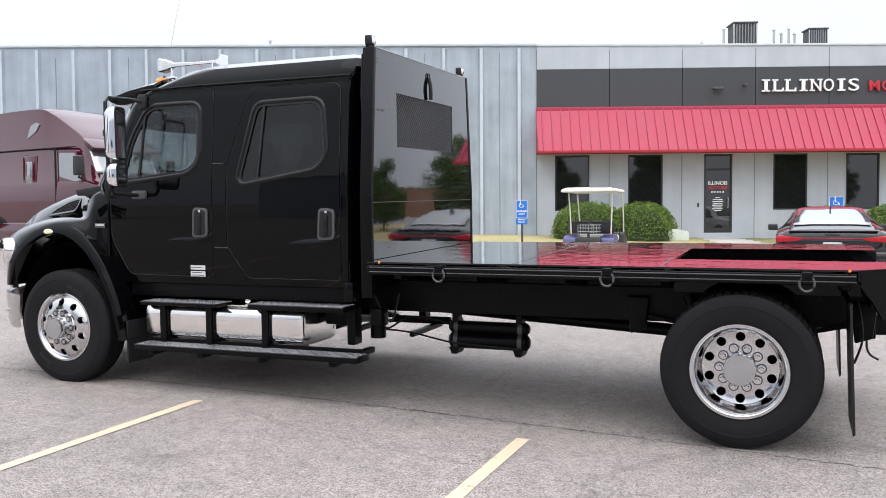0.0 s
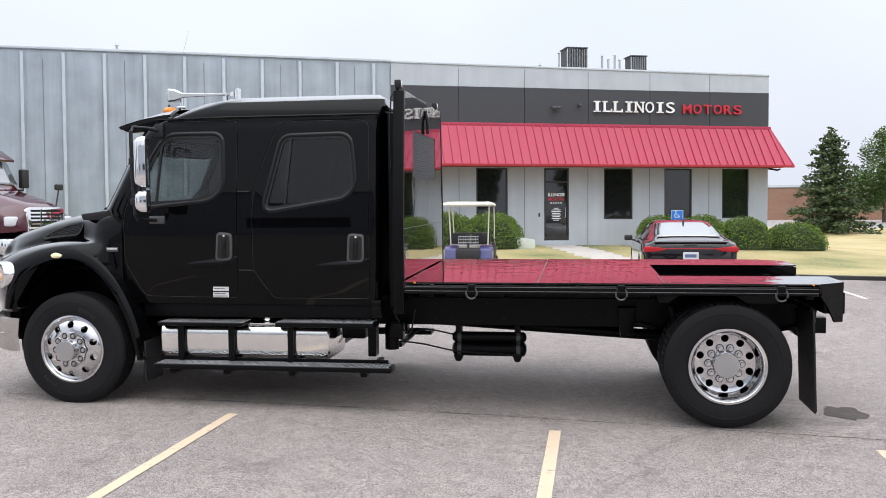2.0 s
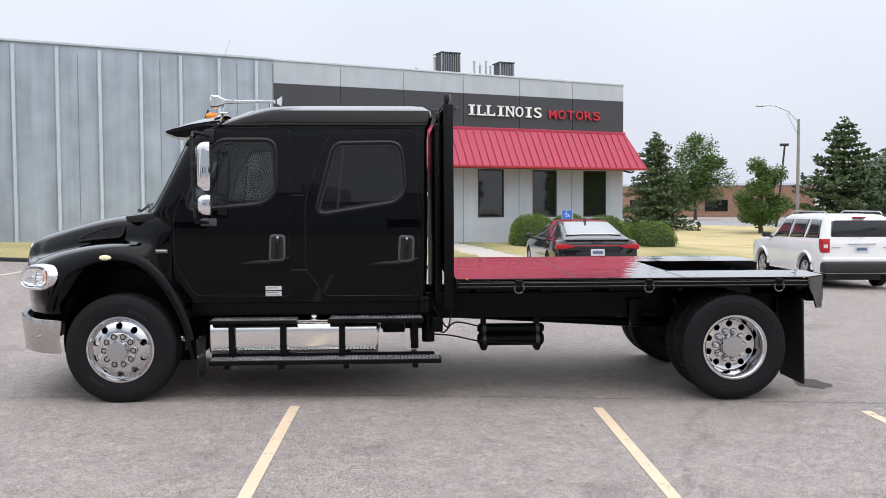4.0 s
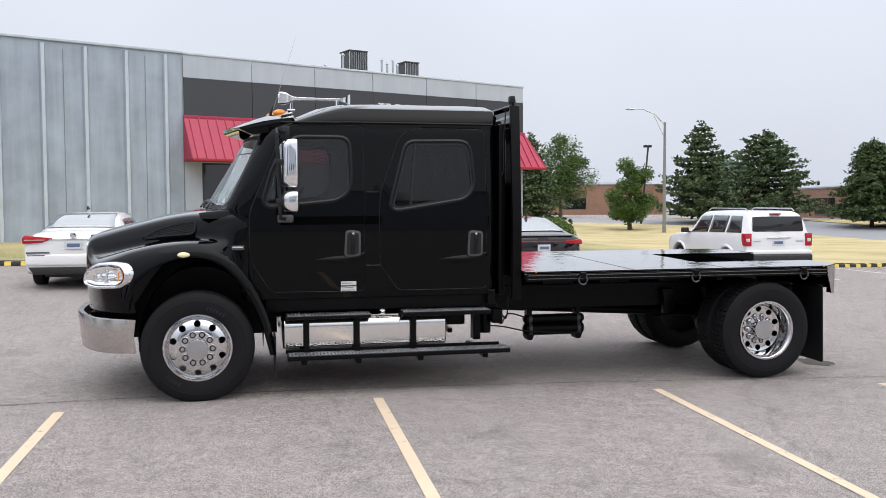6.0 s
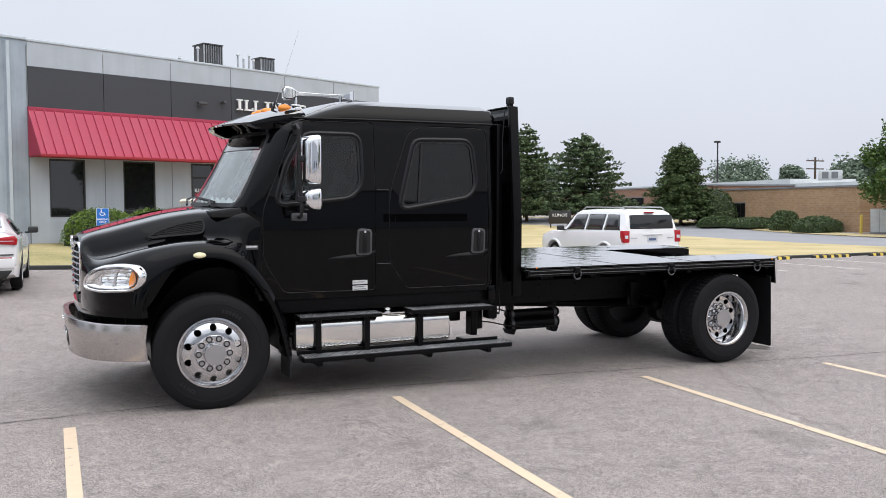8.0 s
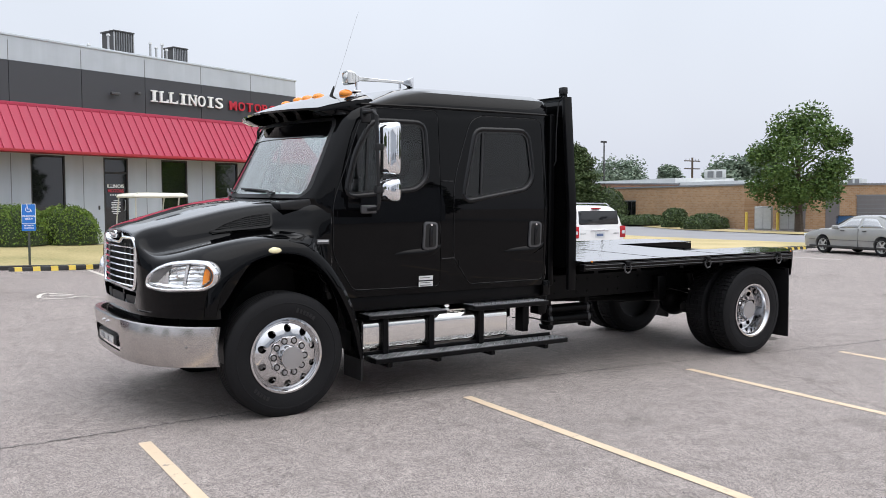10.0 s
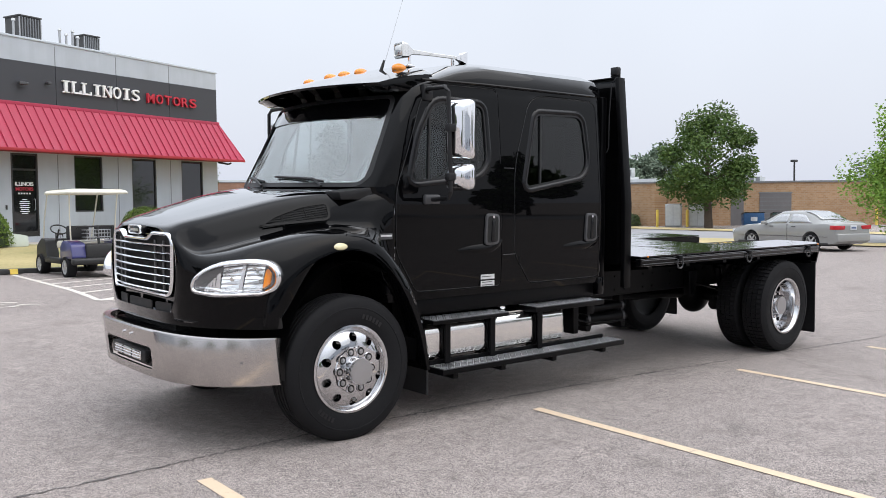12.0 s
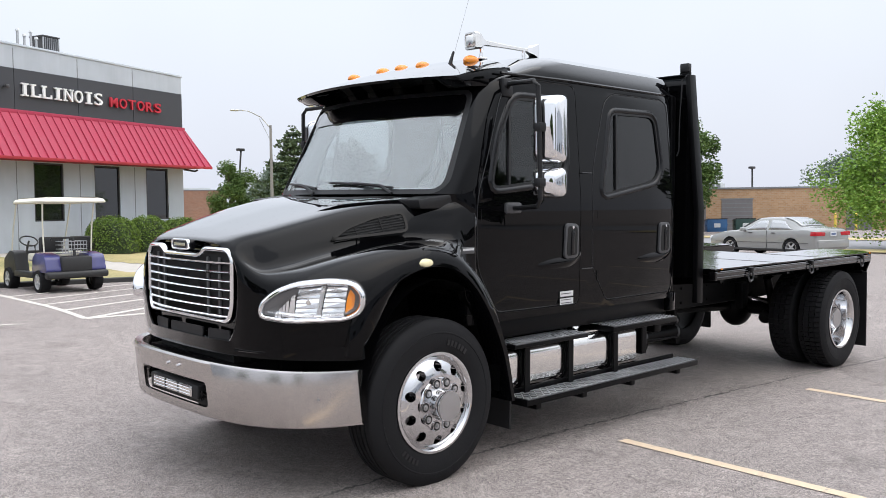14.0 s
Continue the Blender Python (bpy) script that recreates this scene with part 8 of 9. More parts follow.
def sedan_black():
    S = [(0.0, 0.36, 0.80, 0.84, 0.88, 0.74), (0.05, 0.30, 0.90, 0.90, 0.99, 0.76), (0.22, 0.24, 0.95, 0.94, 1.035, 0.72), (0.6, 0.20, 0.97, 0.955, 1.14, 0.66), (1.1, 0.19, 0.97, 0.955, 1.28, 0.61), (1.7, 0.19, 0.965, 0.95, 1.39, 0.58), (2.3, 0.19, 0.955, 0.95, 1.42, 0.57), (2.8, 0.19, 0.945, 0.95, 1.38, 0.58),
         (3.3, 0.19, 0.93, 0.95, 1.16, 0.62), (3.7, 0.19, 0.91, 0.95, 0.98, 0.70), (4.3, 0.20, 0.84, 0.94, 0.90, 0.72), (4.8, 0.24, 0.70, 0.88, 0.75, 0.62), (4.97, 0.30, 0.58, 0.70, 0.62, 0.5)]

    def extra(e, sh, body):
        for s in (-1, 1):
            part("tail_lamp", prism([(s * 0.44, 0.845), (s * 0.88, 0.90), (s * 0.935, 0.85), (s * 0.92, 0.77), (s * 0.60, 0.79)], "x", -0.028, 0.12, 0.012), M_TAIL, e, "red tail lamp")
        part("light_strip", box(-0.025, 0.05, -0.46, 0.46, 0.835, 0.855, 0.006), M_TAIL, e, "thin red light strip across the tail")
        part("spoiler_lip", box(-0.03, 0.10, -0.72, 0.72, 0.965, 0.985, 0.006), P_BLACK, e)
        part("boot_badge", box(-0.025, 0.0, -0.12, 0.12, 0.905, 0.94, 0.012), M_SATIN, e, "dark rounded badge")
        plate(e, -0.02, 0.70)
        part("bumper", box(-0.03, 0.14, -0.86, 0.86, 0.36, 0.62, 0.04, 3), P_BLACK, e)
        part("roof_antenna", prism([(1.25, 1.32), (1.45, 1.36), (1.30, 1.42), (1.27, 1.42)], "y", -0.015, 0.015), M_TRIM, e)
        mirrors(e, M_TRIM, 3.22, 0.96, 0.98)

    return build_car("parked_sedan", (7.12, 9.15, ground_z(7.1, 10) + 0.0), 90, "glossy black fastback sedan with a full-width red light strip", "car", S, P_BLACK, (0.98, 3.92), 0.34,
                     [(0.85, 1.98, 1.45, 2.02), (2.06, 3.15, 2.10, 2.80)], [("rear_window", (0.36, 1.55, 0.93, 0.93)), ("windscreen", (2.85, 3.62, 0.95, 0.98))], extra)


def suv_white():
    S = [(0.0, 0.45, 0.92, 0.80, 1.00, 0.74), (0.04, 0.36, 1.05, 0.85, 1.22, 0.74), (0.12, 0.33, 1.08, 0.87, 1.45, 0.70), (0.26, 0.33, 1.08, 0.875, 1.60, 0.66), (0.45, 0.33, 1.08, 0.88, 1.635, 0.64), (1.2, 0.30, 1.07, 0.88, 1.65, 0.63), (2.2, 0.30, 1.06, 0.88, 1.64, 0.63), (2.6, 0.30, 1.05, 0.88, 1.60, 0.63),
         (2.95, 0.30, 1.05, 0.88, 1.38, 0.64), (3.25, 0.30, 1.04, 0.88, 1.12, 0.70), (3.9, 0.30, 0.98, 0.875, 1.04, 0.72), (4.28, 0.34, 0.90, 0.84, 0.96, 0.70), (4.41, 0.40, 0.80, 0.74, 0.84, 0.60)]

    def extra(e, sh, body):
        for s in (-1, 1):
            t = part("tail_lamp", box(-0.02, 0.16, *sorted((s * 0.69, s * 0.865)), 0.80, 1.10, 0.015), M_TAIL, e, "upright red tail lamp")
            part("reverse_lens", box(-0.026, -0.018, *sorted((s * 0.74, s * 0.83)), 0.90, 0.98, 0.006), M_PLATE, t)
            part("roof_rail", tube([(0.35, s * 0.60, 1.63), (0.45, s * 0.60, 1.685), (2.2, s * 0.60, 1.70), (2.35, s * 0.60, 1.64)], 0.016, 8), M_GALV, e)
            for x in (0.86, 3.5):
                arc = [(x + 0.44 * math.cos(a), s * 0.885, 0.36 + 0.43 * math.sin(a)) for a in np.linspace(0.1, math.pi - 0.1, 14)]
                part("arch_trim", tube(arc, 0.035, 8), P_WHITE, e)
        part("rear_window_frame", prism(round_poly([(-0.66, 1.14), (0.66, 1.14), (0.60, 1.50), (-0.60, 1.50)], 0.05), "x", 0.02, 0.16, 0.004), M_CGLASS, e, "dark tailgate window")
        part("high_brake_lamp", box(0.12, 0.20, -0.14, 0.14, 1.545, 1.575, 0.008), M_TAIL, e)
        part("tailgate_bar", box(-0.03, 0.0, -0.30, 0.30, 0.985, 1.01, 0.008), M_CHROME, e)
        plate(e, -0.008, 0.88)
        for y in (-0.55, 0.55):
            part("name_bar", box(-0.008, 0.0, y - 0.09, y + 0.09, 0.90, 0.925), M_GALV, e, smooth=0)
        part("rear_bumper", box(-0.09, 0.14, -0.85, 0.85, 0.36, 0.60, 0.035, 3), M_TRIM, e, "black lower bumper")
        part("upper_bumper", box(-0.07, 0.12, -0.85, 0.85, 0.60, 0.70, 0.03, 3), P_WHITE, e)
        mirrors(e, M_TRIM, 2.95, 0.88, 1.12)
        part("wiper", tube([(0.0, -0.05, 1.15), (0.03, 0.4, 1.18)], 0.01, 6), M_TRIM, e)

    return build_car("parked_suv", (12.75, 8.5, ground_z(12.7, 9.5)), 87, "boxy white suv with roof rails and dark windows", "car", S, P_WHITE, (0.86, 3.5), 0.355,
                     [(0.22, 0.95, 0.42, 0.97), (1.04, 1.86, 1.06, 1.88), (1.94, 2.92, 1.96, 2.58)], [("windscreen", (2.62, 3.18, 0.95, 0.98))], extra)


def sedan_silver():
    S = [(0.0, 0.34, 0.74, 0.80, 0.82, 0.68), (0.05, 0.28, 0.90, 0.85, 0.97, 0.70), (0.25, 0.24, 0.95, 0.88, 1.03, 0.70), (0.7, 0.21, 0.96, 0.895, 1.07, 0.66), (1.1, 0.20, 0.95, 0.895, 1.27, 0.60), (1.55, 0.20, 0.94, 0.895, 1.385, 0.57), (2.1, 0.20, 0.93, 0.895, 1.40, 0.57), (2.6, 0.20, 0.92, 0.895, 1.36, 0.575),
         (3.1, 0.20, 0.91, 0.895, 1.15, 0.60), (3.5, 0.20, 0.89, 0.89, 0.95, 0.68), (4.2, 0.20, 0.82, 0.88, 0.88, 0.68), (4.68, 0.22, 0.68, 0.82, 0.73, 0.6), (4.83, 0.30, 0.56, 0.66, 0.6, 0.45)]

    def extra(e, sh, body):
        for s in (-1, 1):
            part("tail_lamp", prism([(s * 0.40, 0.88), (s * 0.87, 0.90), (s * 0.885, 0.76), (s * 0.42, 0.76)], "x", -0.02, 0.22, 0.015), M_TAIL, e, "wide red tail lamp")
            part("side_moulding", box(0.3, 4.4, *sorted((s * 0.885, s * 0.90)), 0.50, 0.515), M_SATIN, e, smooth=0)
            part("headlamp", box(4.45, 4.78, *sorted((s * 0.46, s * 0.80)), 0.58, 0.70, 0.03), M_PLATE, e)
            for x in (1.75, 2.75):
                part("door_handle", box(x - 0.09, x + 0.09, *sorted((s * 0.885, s * 0.915)), 0.83, 0.855, 0.008), M_TRIM, e)
            part("door_seam", box(2.03, 2.038, *sorted((s * 0.88, s * 0.899)), 0.30, 0.93), M_TRIM, e, smooth=0)
        plate(e, -0.02, 0.82)
        part("bumper", box(-0.06, 0.12, -0.80, 0.80, 0.34, 0.62, 0.04, 3), P_SILVER, e)
        part("lower_skirt", box(0.3, 4.4, -0.885, 0.885, 0.22, 0.30, 0.02), M_TRIM, e)
        mirrors(e, P_SILVER, 3.0, 0.89, 0.96)

    # tail towards the truck's far side, nose away from the lot
    f, b = Vector((26.4, 11.75)), Vector((25.55, 8.4))
    d = (f - b).normalized()
    o = b - d * 1.0
    o = o + Vector((d.y, -d.x)) * 0.9
    return build_car("parked_sedan", (o.x, o.y, 0.0), math.degrees(math.atan2(d.y, d.x)), "silver older four-door sedan with alloy wheels", "car", S, P_SILVER, (1.0, 3.72), 0.325,
                     [(0.95, 1.98, 1.42, 2.0), (2.08, 3.05, 2.12, 2.62)], [("rear_window", (0.75, 1.5, 0.95, 0.95)), ("windscreen", (2.66, 3.42, 0.95, 0.98))], extra, M_CGLASSL)


sedan_white()
sedan_black()
suv_white()
sedan_silver()


def semi_tractor():
    e = thing("semi_truck", (-7.95, 10.5, ground_z(-9.5, 10.5)), "maroon long-nose semi tractor with a high sleeper and chrome grille", "truck", "parked cars", -11)
    # x runs back from the bumper as negative numbers
    S = [(-7.0, 0.75, 1.9, 1.24, 3.80, 1.10), (-6.6, 0.70, 1.9, 1.25, 3.86, 1.12), (-4.3, 0.70, 1.9, 1.25, 3.88, 1.12), (-3.7, 0.70, 1.9, 1.25, 3.74, 1.08), (-3.1, 0.70, 1.9, 1.24, 3.42, 1.02), (-2.5, 0.70, 1.9, 1.22, 3.05, 0.98), (-2.28, 0.70, 1.9, 1.20, 2.80, 1.0),
         (-1.85, 0.72, 1.88, 1.15, 2.02, 0.92), (-1.5, 0.75, 1.75, 1.14, 1.92, 0.78), (-0.8, 0.85, 1.50, 1.12, 1.76, 0.66), (-0.25, 0.85, 1.30, 1.02, 1.58, 0.60), (0.0, 0.90, 1.1, 0.72, 1.40, 0.52)]
    sh = CarShape(S)
    b = sh.body()
    for s in (-1, 1):
        b = cut(b, rod((-1.05, s * 0.85, 0.55), (-1.05, s * 1.5, 0.55), 0.66, seg=28))
    part("body", b, P_MAROON, e, smooth=42)
    solid(part("windscreen", sh.screen(-2.26, -1.88, 1.0, 1.12), M_CGLASSL, e))
    part("visor", prism([(-2.42, 2.98), (-1.98, 2.72), (-2.0, 2.66), (-2.30, 2.78)], "y", -1.06, 1.06, 0.01), P_MAROON, e, "maroon sun visor")
    for s in (-1, 1):
        part("door_window", prism(round_poly([(-3.22, 2.0), (-2.55, 1.86), (-2.30, 1.90), (-2.42, 2.40), (-2.55, 2.60), (-3.22, 2.62)], 0.06), "y", *sorted((s * 1.08, s * 1.205))), M_CGLASSL, e, "door window")
        part("window_trim", prism(round_poly([(-3.30, 1.92), (-2.5, 1.78), (-2.24, 1.86), (-2.38, 2.44), (-2.52, 2.68), (-3.30, 2.70)], 0.06), "y", *sorted((s * 1.08, s * 1.198))), P_MAROON, e)
        part("sleeper_window", box(-4.72, -4.40, *sorted((s * 1.10, s * 1.225)), 1.82, 2.45, 0.04, 3), M_CGLASSL, e)
        part("sleeper_window_frame", box(-4.88, -4.24, *sorted((s * 1.10, s * 1.215)), 1.60, 2.62, 0.05, 3), P_MAROON, e)
        part("roof_window", prism(round_poly([(-4.70, 3.05), (-4.52, 3.40), (-4.25, 3.48), (-4.12, 3.42), (-4.30, 3.22)], 0.04), "y", *sorted((s * 1.02, s * 1.165))), M_CGLASSL, e)
        part("side_fairing", box(-6.6, -2.1, *sorted((s * 1.10, s * 1.26)), 0.30, 0.80, 0.05, 3), P_MAROON, e, "maroon side skirt")
        part("seam", box(-3.36, -3.34, *sorted((s * 1.2, s * 1.252)), 0.9, 2.75), M_TRIM, e, smooth=0)
        part("roof_seam", box(-6.8, -2.6, *sorted((s * 1.1, s * 1.215)), 2.76, 2.775), M_TRIM, e, smooth=0)
        part("mirror", box(-2.15, -1.98, *sorted((s * 1.32, s * 1.55)), 2.0, 2.5, 0.04, 3), M_TRIM, e, "black door mirror")
        part("mirror_arm", tube([(-2.3, s * 1.15, 1.92), (-2.07, s * 1.42, 1.95), (-2.07, s * 1.42, 2.1)], 0.03, 8), M_TRIM, e)
        part("hood_mirror", box(-0.75, -0.62, *sorted((s * 1.10, s * 1.32)), 1.92, 2.08, 0.04, 3), M_TRIM, e, "small black hood mirror")
        part("hood_mirror_stalk", tube([(-0.6, s * 1.0, 1.45), (-0.68, s * 1.2, 1.95)], 0.02, 8), M_TRIM, e)
        part("headlamp", box(-0.42, -0.06, *sorted((s * 0.70, s * 1.0)), 1.02, 1.25, 0.05, 3), M_PLATE, e)
        car_wheel(e, -1.05, s * 1.08, s, 0.52, M_CHROME, 10, 0.28)
        car_wheel(e, -6.2, s * 1.05, s, 0.52, M_CHROME, 10, 0.4)
        part("turn_lamp", box(-2.0, -1.88, *sorted((s * 1.12, s * 1.155)), 1.45, 1.50, 0.01), M_AMBER, e)
    g = part("grille", prism(round_poly([(-0.52, 0.75), (0.52, 0.75), (0.60, 1.40), (0.48, 1.47), (-0.48, 1.47), (-0.60, 1.40)], 0.05), "x", -0.05, 0.05, 0.01), M_CHROME, e, "chrome grille with dark slots")
    for k in range(7):
        part("grille_slot", box(0.05, 0.056, -0.47, 0.47, 0.82 + k * 0.09, 0.87 + k * 0.09, 0.0), M_DARKHOLE, g, smooth=0)
    for y in (-0.16, 0.16):
        part("grille_post", box(0.05, 0.065, y - 0.02, y + 0.02, 0.80, 1.44, 0.004, 1), M_CHROME, g)
    part("bumper", prism([(-1.15, 0.35), (1.15, 0.35), (1.15, 0.75), (-1.15, 0.75)], "x", -0.3, 0.02, 0.08), M_CHROME, e, "chrome bumper")
    part("frame", box(-8.5, -0.5, -0.45, 0.45, 0.6, 0.9), M_CHASSIS, e, smooth=0)
    return e


semi_tractor()


# golf cart
M_CARTB = mat("cart_blue", (0.045, 0.045, 0.16), 0.3, var=0.1, coat=0.4)
M_CREAMR = mat("cart_cream", (0.72, 0.69, 0.58), 0.5, var=0.05)


def golf_cart():
    z = ground_z(2.4, 12.0)
    e = thing("golf_cart", (2.33, 11.2, z), "dark blue golf cart with a cream roof", "golf cart", rz=92)
    e.matrix_basis = e.matrix_basis @ Matrix.Scale(0.96, 4)
    # x runs forward from the tail
    roof = round_poly([(-0.02, -0.63), (1.65, -0.60), (1.65, 0.60), (-0.02, 0.63)], 0.12)
    rings = [[(x, y, zz) for x, y in (grow(roof, g))] for g, zz in ((-0.03, 1.735), (0.0, 1.75), (0.0, 1.775), (-0.05, 1.82), (-0.22, 1.85))]
    part("roof", skin(rings), M_CREAMR, e, "cream plastic roof")
    for s in (-1, 1):
        part("rear_post", tube([(0.42, s * 0.46, 0.78), (0.40, s * 0.48, 1.3), (0.32, s * 0.50, 1.75)], 0.016, 8), M_CREAMR, e)
        part("front_post", tube([(1.95, s * 0.52, 0.72), (1.78, s * 0.54, 1.2), (1.55, s * 0.54, 1.75)], 0.016, 8), M_CREAMR, e)
        part("tail_panel", prism(round_poly([(0.0, 0.40), (0.75, 0.40), (0.72, 0.66), (0.55, 0.78), (0.10, 0.72)], 0.08), "y", *sorted((s * 0.28, s * 0.58)), 0.03), M_CARTB, e, "dark blue rear fender")
        part("side_sill", box(0.7, 1.65, *sorted((s * 0.45, s * 0.60)), 0.28, 0.40, 0.03), M_TRIM, e)
        part("front_cowl_side", prism(round_poly([(1.6, 0.32), (2.3, 0.36), (2.28, 0.62), (1.95, 0.80), (1.72, 0.76)], 0.06), "y", *sorted((s * 0.30, s * 0.56)), 0.03), M_TRIM, e)
        part("arm_rest", tube([(0.55, s * 0.56, 0.72), (0.55, s * 0.58, 0.92), (0.95, s * 0.58, 0.92), (0.98, s * 0.57, 0.74)], 0.014, 8), M_TRIM, e)
        for x in (0.42, 2.02):
            car_wheel(e, x, s * 0.50, s, 0.225, M_RIM, 5, 0.2)
        bp = part("bag_well", box(0.1, 0.34, *sorted((s * 0.10, s * 0.3)), 0.40, 0.62, 0.03), M_TRIM, e)
    part("rear_bumper", box(-0.08, 0.10, -0.60, 0.60, 0.28, 0.42, 0.05, 3), M_TRIM, e, "black rear bumper")
    part("tail_centre", box(-0.02, 0.5, -0.30, 0.30, 0.38, 0.70, 0.04), M_TRIM, e)
    part("floor", box(0.3, 2.1, -0.55, 0.55, 0.27, 0.33, 0.02), M_TRIM, e)
    part("seat_base", box(0.55, 1.05, -0.55, 0.55, 0.60, 0.76, 0.05, 3), M_CREAMR, e, "pale seat cushion")
    for s in (-1, 1):
        part("seat_back", box(0.46, 0.54, *sorted((s * 0.06, s * 0.52)), 0.80, 1.08, 0.035, 3), M_TRIM, e, "black seat back")
    part("bag_rail", tube([(0.34, -0.36, 1.02), (0.30, -0.36, 1.06), (0.30, 0.36, 1.06), (0.34, 0.36, 1.02)], 0.02, 8), M_TRIM, e)
    part("bag_post", tube([(0.05, 0.0, 0.5), (0.18, 0.0, 1.06)], 0.03, 8), M_TRIM, e)
    bk = bmesh.new()
    for zz in (0.76, 0.84, 0.92, 0.99):
        tube([(0.10, -0.24, zz), (0.10, 0.24, zz), (0.40, 0.24, zz), (0.40, -0.24, zz)], 0.007, 5, bk, closed=True)
    for y in np.linspace(-0.24, 0.24, 9):
        tube([(0.10, y, 0.99), (0.10, y, 0.76), (0.40, y, 0.76)], 0.006, 5, bk)
    part("wire_basket", bk, M_GALV, e, "grey wire basket behind the seat")
    sw = [Vector((1.72, 0.26, 0.98)) + Matrix.Rotation(radians(-35), 3, "Y") @ Vector((0.17 * math.cos(a), 0.17 * math.sin(a), 0)) for a in np.linspace(0, 6.283, 21)[:-1]]
    st = part("steering_wheel", tube(sw, 0.015, 8, closed=True), M_TRIM, e)
    part("column", tube([(1.72, 0.26, 0.98), (1.95, 0.26, 0.6)], 0.02, 8), M_TRIM, st)
    part("dash", box(1.75, 2.0, -0.52, 0.52, 0.62, 0.78, 0.04), M_TRIM, e)
    return e


golf_cart()


# accessible parking signs
def access_sign(x, y, lower, label):
    z = ground_z(x, y) + 0.05
    e = thing("parking_sign", (x, y, z), label, "sign", "accessible parking signs")
    top = 1.905 - z
    part("post", box(-0.025, 0.025, 0.0, 0.04, -0.1, top - 0.05, 0.006, 1), M_POST, e)
    h = 0.46 if lower else 0.30
    b = part("blue_panel", prism(round_poly([(-0.15, top - h), (0.15, top - h), (0.15, top), (-0.15, top)], 0.02, 4), "y", -0.008, -0.002), M_BLUE, e, "blue metal sign panel", smooth=0)
    ring = cut(prism(round_poly([(-0.15, top - h), (0.15, top - h), (0.15, top), (-0.15, top)], 0.02, 4), "y", -0.011, -0.009), prism(round_poly(grow([(-0.15, top - h), (0.15, top - h), (0.15, top), (-0.15, top)], -0.010), 0.015, 4), "y", -0.05, 0.05))
    part("white_border", ring, M_WHITE, b, smooth=0)
    # seated symbol of access: wheel, back, seat and leg as plain bars
    cx, cz = -0.01, top - 0.13
    arc = [(cx + 0.055 * math.cos(a), -0.012, cz + 0.055 * math.sin(a)) for a in np.linspace(2.2, 6.1, 16)]
    part("symbol_wheel", tube(arc, 0.009, 5), M_WHITE, b)
    part("symbol_seat", tube([(cx - 0.02, -0.012, cz + 0.085), (cx - 0.015, -0.012, cz + 0.01), (cx + 0.045, -0.012, cz + 0.01), (cx + 0.07, -0.012, cz - 0.055)], 0.010, 5), M_WHITE, b)
    part("symbol_dot", rod((cx - 0.022, -0.014, cz + 0.105), (cx - 0.022, -0.009, cz + 0.105), 0.015, seg=12), M_WHITE, b)
    if lower:
        part("sign_text", text_bm("PARKING", 0.062, 0.002, Matrix.Translation((0, -0.011, top - 0.285)) @ FRONT, 0.002), M_WHITE, b, smooth=0)
        part("sign_text", text_bm("ONLY", 0.062, 0.002, Matrix.Translation((0, -0.011, top - 0.35)) @ FRONT, 0.002), M_WHITE, b, smooth=0)
        part("sign_text", text_bm("MINIMUM", 0.045, 0.002, Matrix.Translation((0, -0.011, top - 0.50)) @ FRONT, 0.001), M_WHITE, b, smooth=0)
        part("sign_text", text_bm("FINE $250", 0.045, 0.002, Matrix.Translation((0, -0.011, top - 0.56)) @ FRONT, 0.001), M_WHITE, b, smooth=0)
        part("lower_panel", prism(round_poly([(-0.15, top - 0.62), (0.15, top - 0.62), (0.15, top - 0.467), (-0.15, top - 0.467)], 0.015, 4), "y", -0.008, -0.002), M_BLUE, e, smooth=0)
    return e


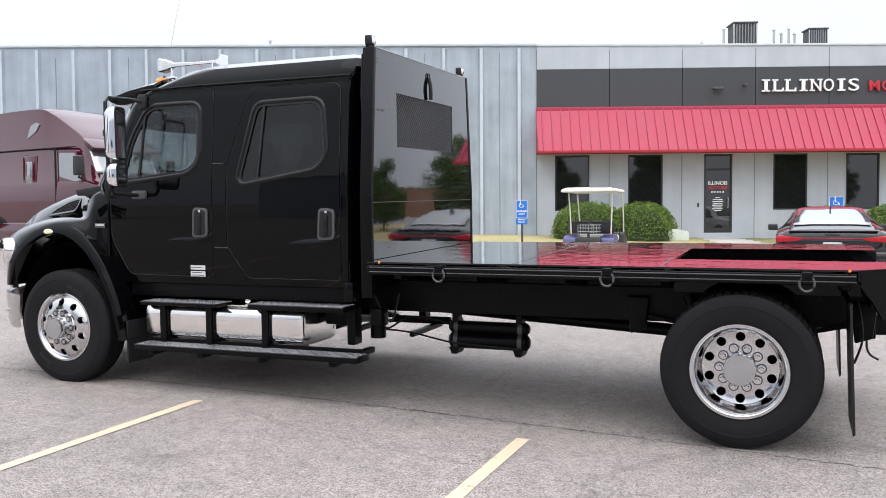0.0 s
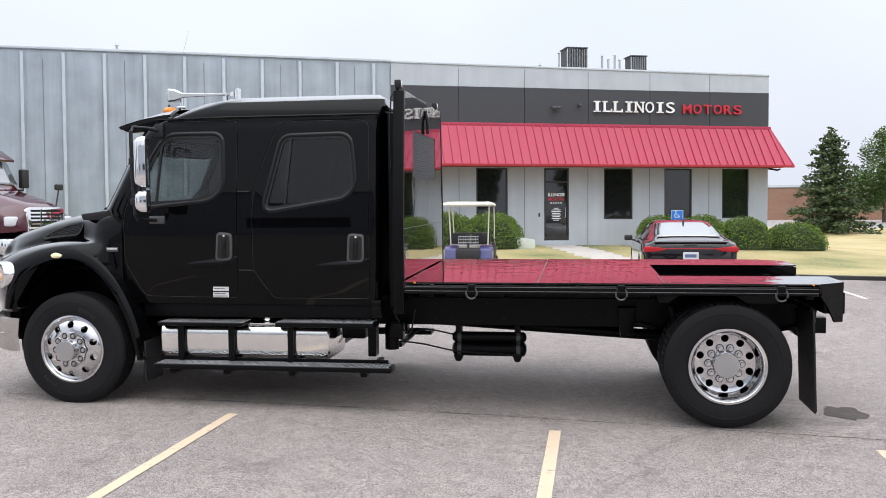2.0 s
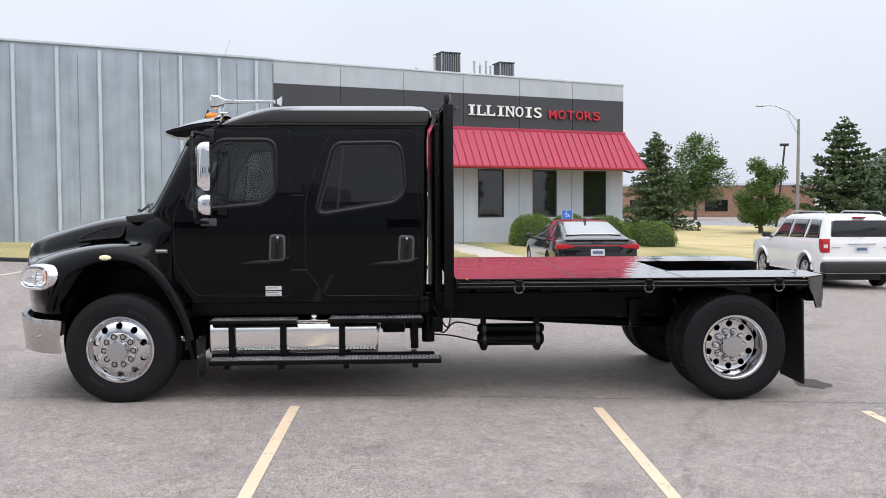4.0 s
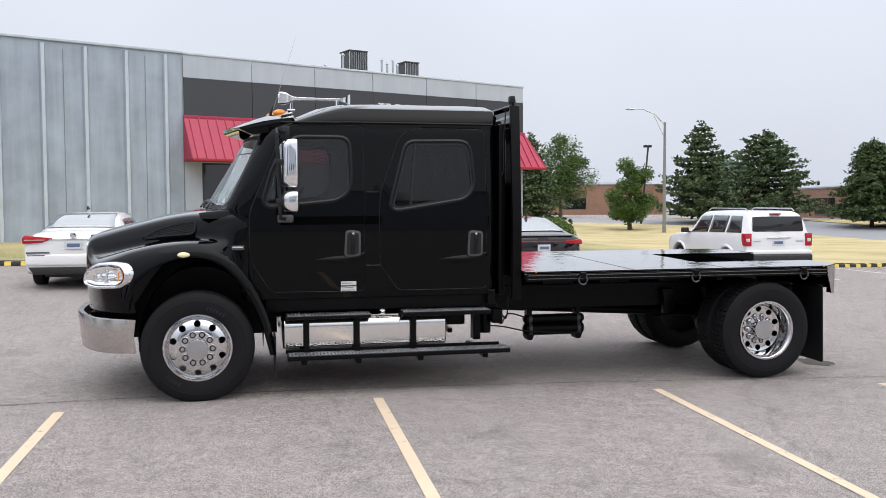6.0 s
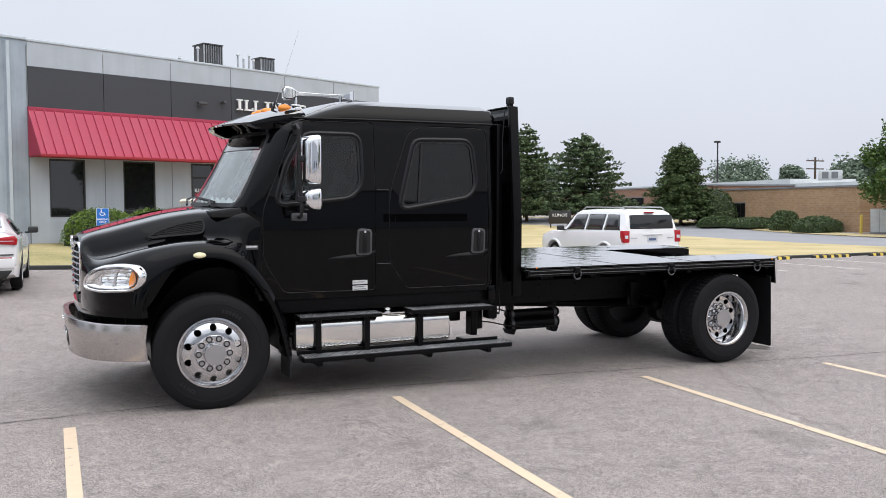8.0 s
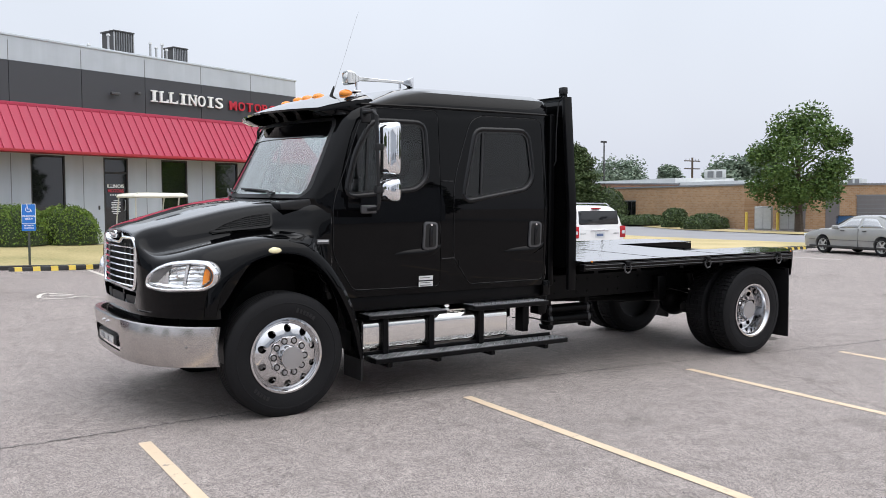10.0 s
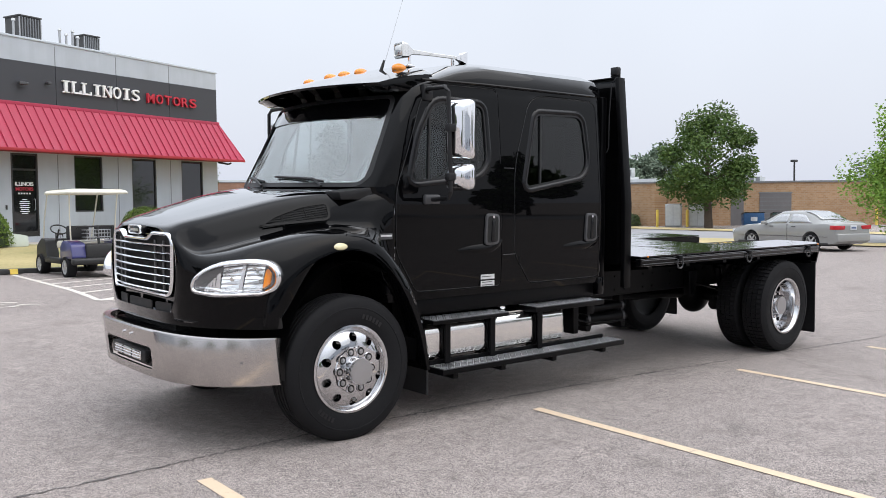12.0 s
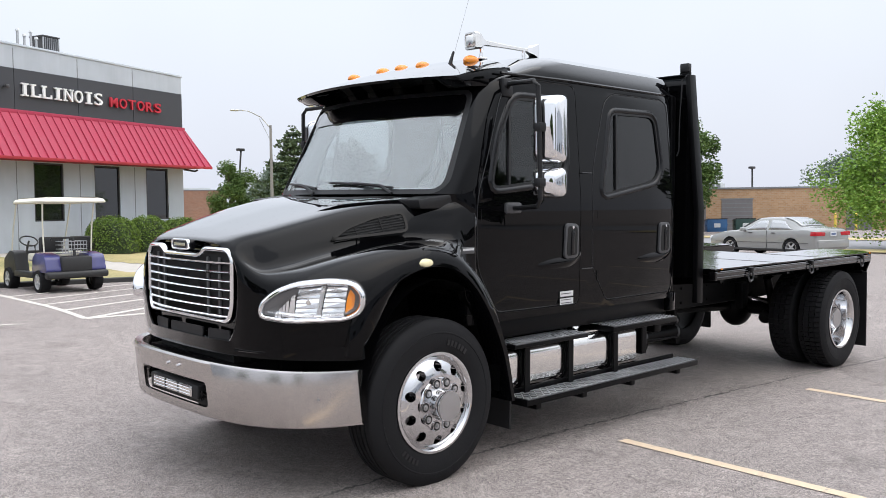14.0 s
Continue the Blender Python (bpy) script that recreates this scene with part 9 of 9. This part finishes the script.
access_sign(0.03, 13.9, True, "blue accessible parking sign on a dark post in the lawn")
access_sign(7.36, 13.9, False, "blue accessible parking sign behind the black sedan")


def utility_box():
    p = B0 + BU * 4.15 + BN * 2.0
    e = thing("utility_box", (p.x, p.y, ground_z(p.x, p.y) + 0.05), "pale green ground box on the lawn beside the walkway", "utility box", rz=20)
    part("cover", prism(round_poly([(-0.36, 0.0), (0.40, 0.0), (0.38, 0.30), (0.10, 0.36), (-0.34, 0.40)], 0.05), "y", -0.25, 0.25, 0.02), mat("pale_green_box", (0.52, 0.57, 0.52), 0.7, var=0.1), e)
    return e


utility_box()


def street_sign_board():
    x, y = 35.0, 47.5
    e = thing("street_sign_board", (x, y, ground_z(x, y)), "dark sign board with white letters beside the street", "sign", rz=-35)
    b = part("board", box(-0.85, 0.85, -0.06, 0.06, 0.35, 1.35, 0.02), M_FRAME, e)
    part("lettering", text_bm("ILLINOIS", 0.30, 0.004, Matrix.Translation((0, -0.066, 1.0)) @ FRONT, 0.004), M_WHITE, b, smooth=0)
    for s in (-1, 1):
        part("post", box(s * 0.7 - 0.05, s * 0.7 + 0.05, -0.04, 0.04, -0.1, 0.4), M_FRAME, e, smooth=0)
    return e


street_sign_board()


# ---- behind the camera: what the paint and the glass reflect ----
brick_wing((30, -44), (-24, -40), 7.6, M_WALL, "long low building behind the parking lot", [("window", 6, 12, 0.9, 2.6), ("window", 22, 28, 0.9, 2.6), ("window", 38, 44, 0.9, 2.6)], upper=False)
rooftop_box(-1.5, -43.5, 7.56, 1.3, "pale rooftop unit on the building behind the lot")
rooftop_box(9.0, -44.5, 7.56, 1.0, "pale rooftop unit on the building behind the lot")
for i, (tx, ty, th_, tr_) in enumerate(((40, -38, 9, 4), (48, -24, 9, 4.5), (30, -48, 8, 4), (56, -10, 8, 4.5), (-38, -36, 9, 5), (-46, -14, 9, 5), (-50, 8, 9, 5))):
    broadleaf("lot_tree", tx, ty, th_, tr_, 1.8, L_DARK, 90 + i, "dark green tree at the edge of the lot", n=12000, size=0.42, lobes=22)
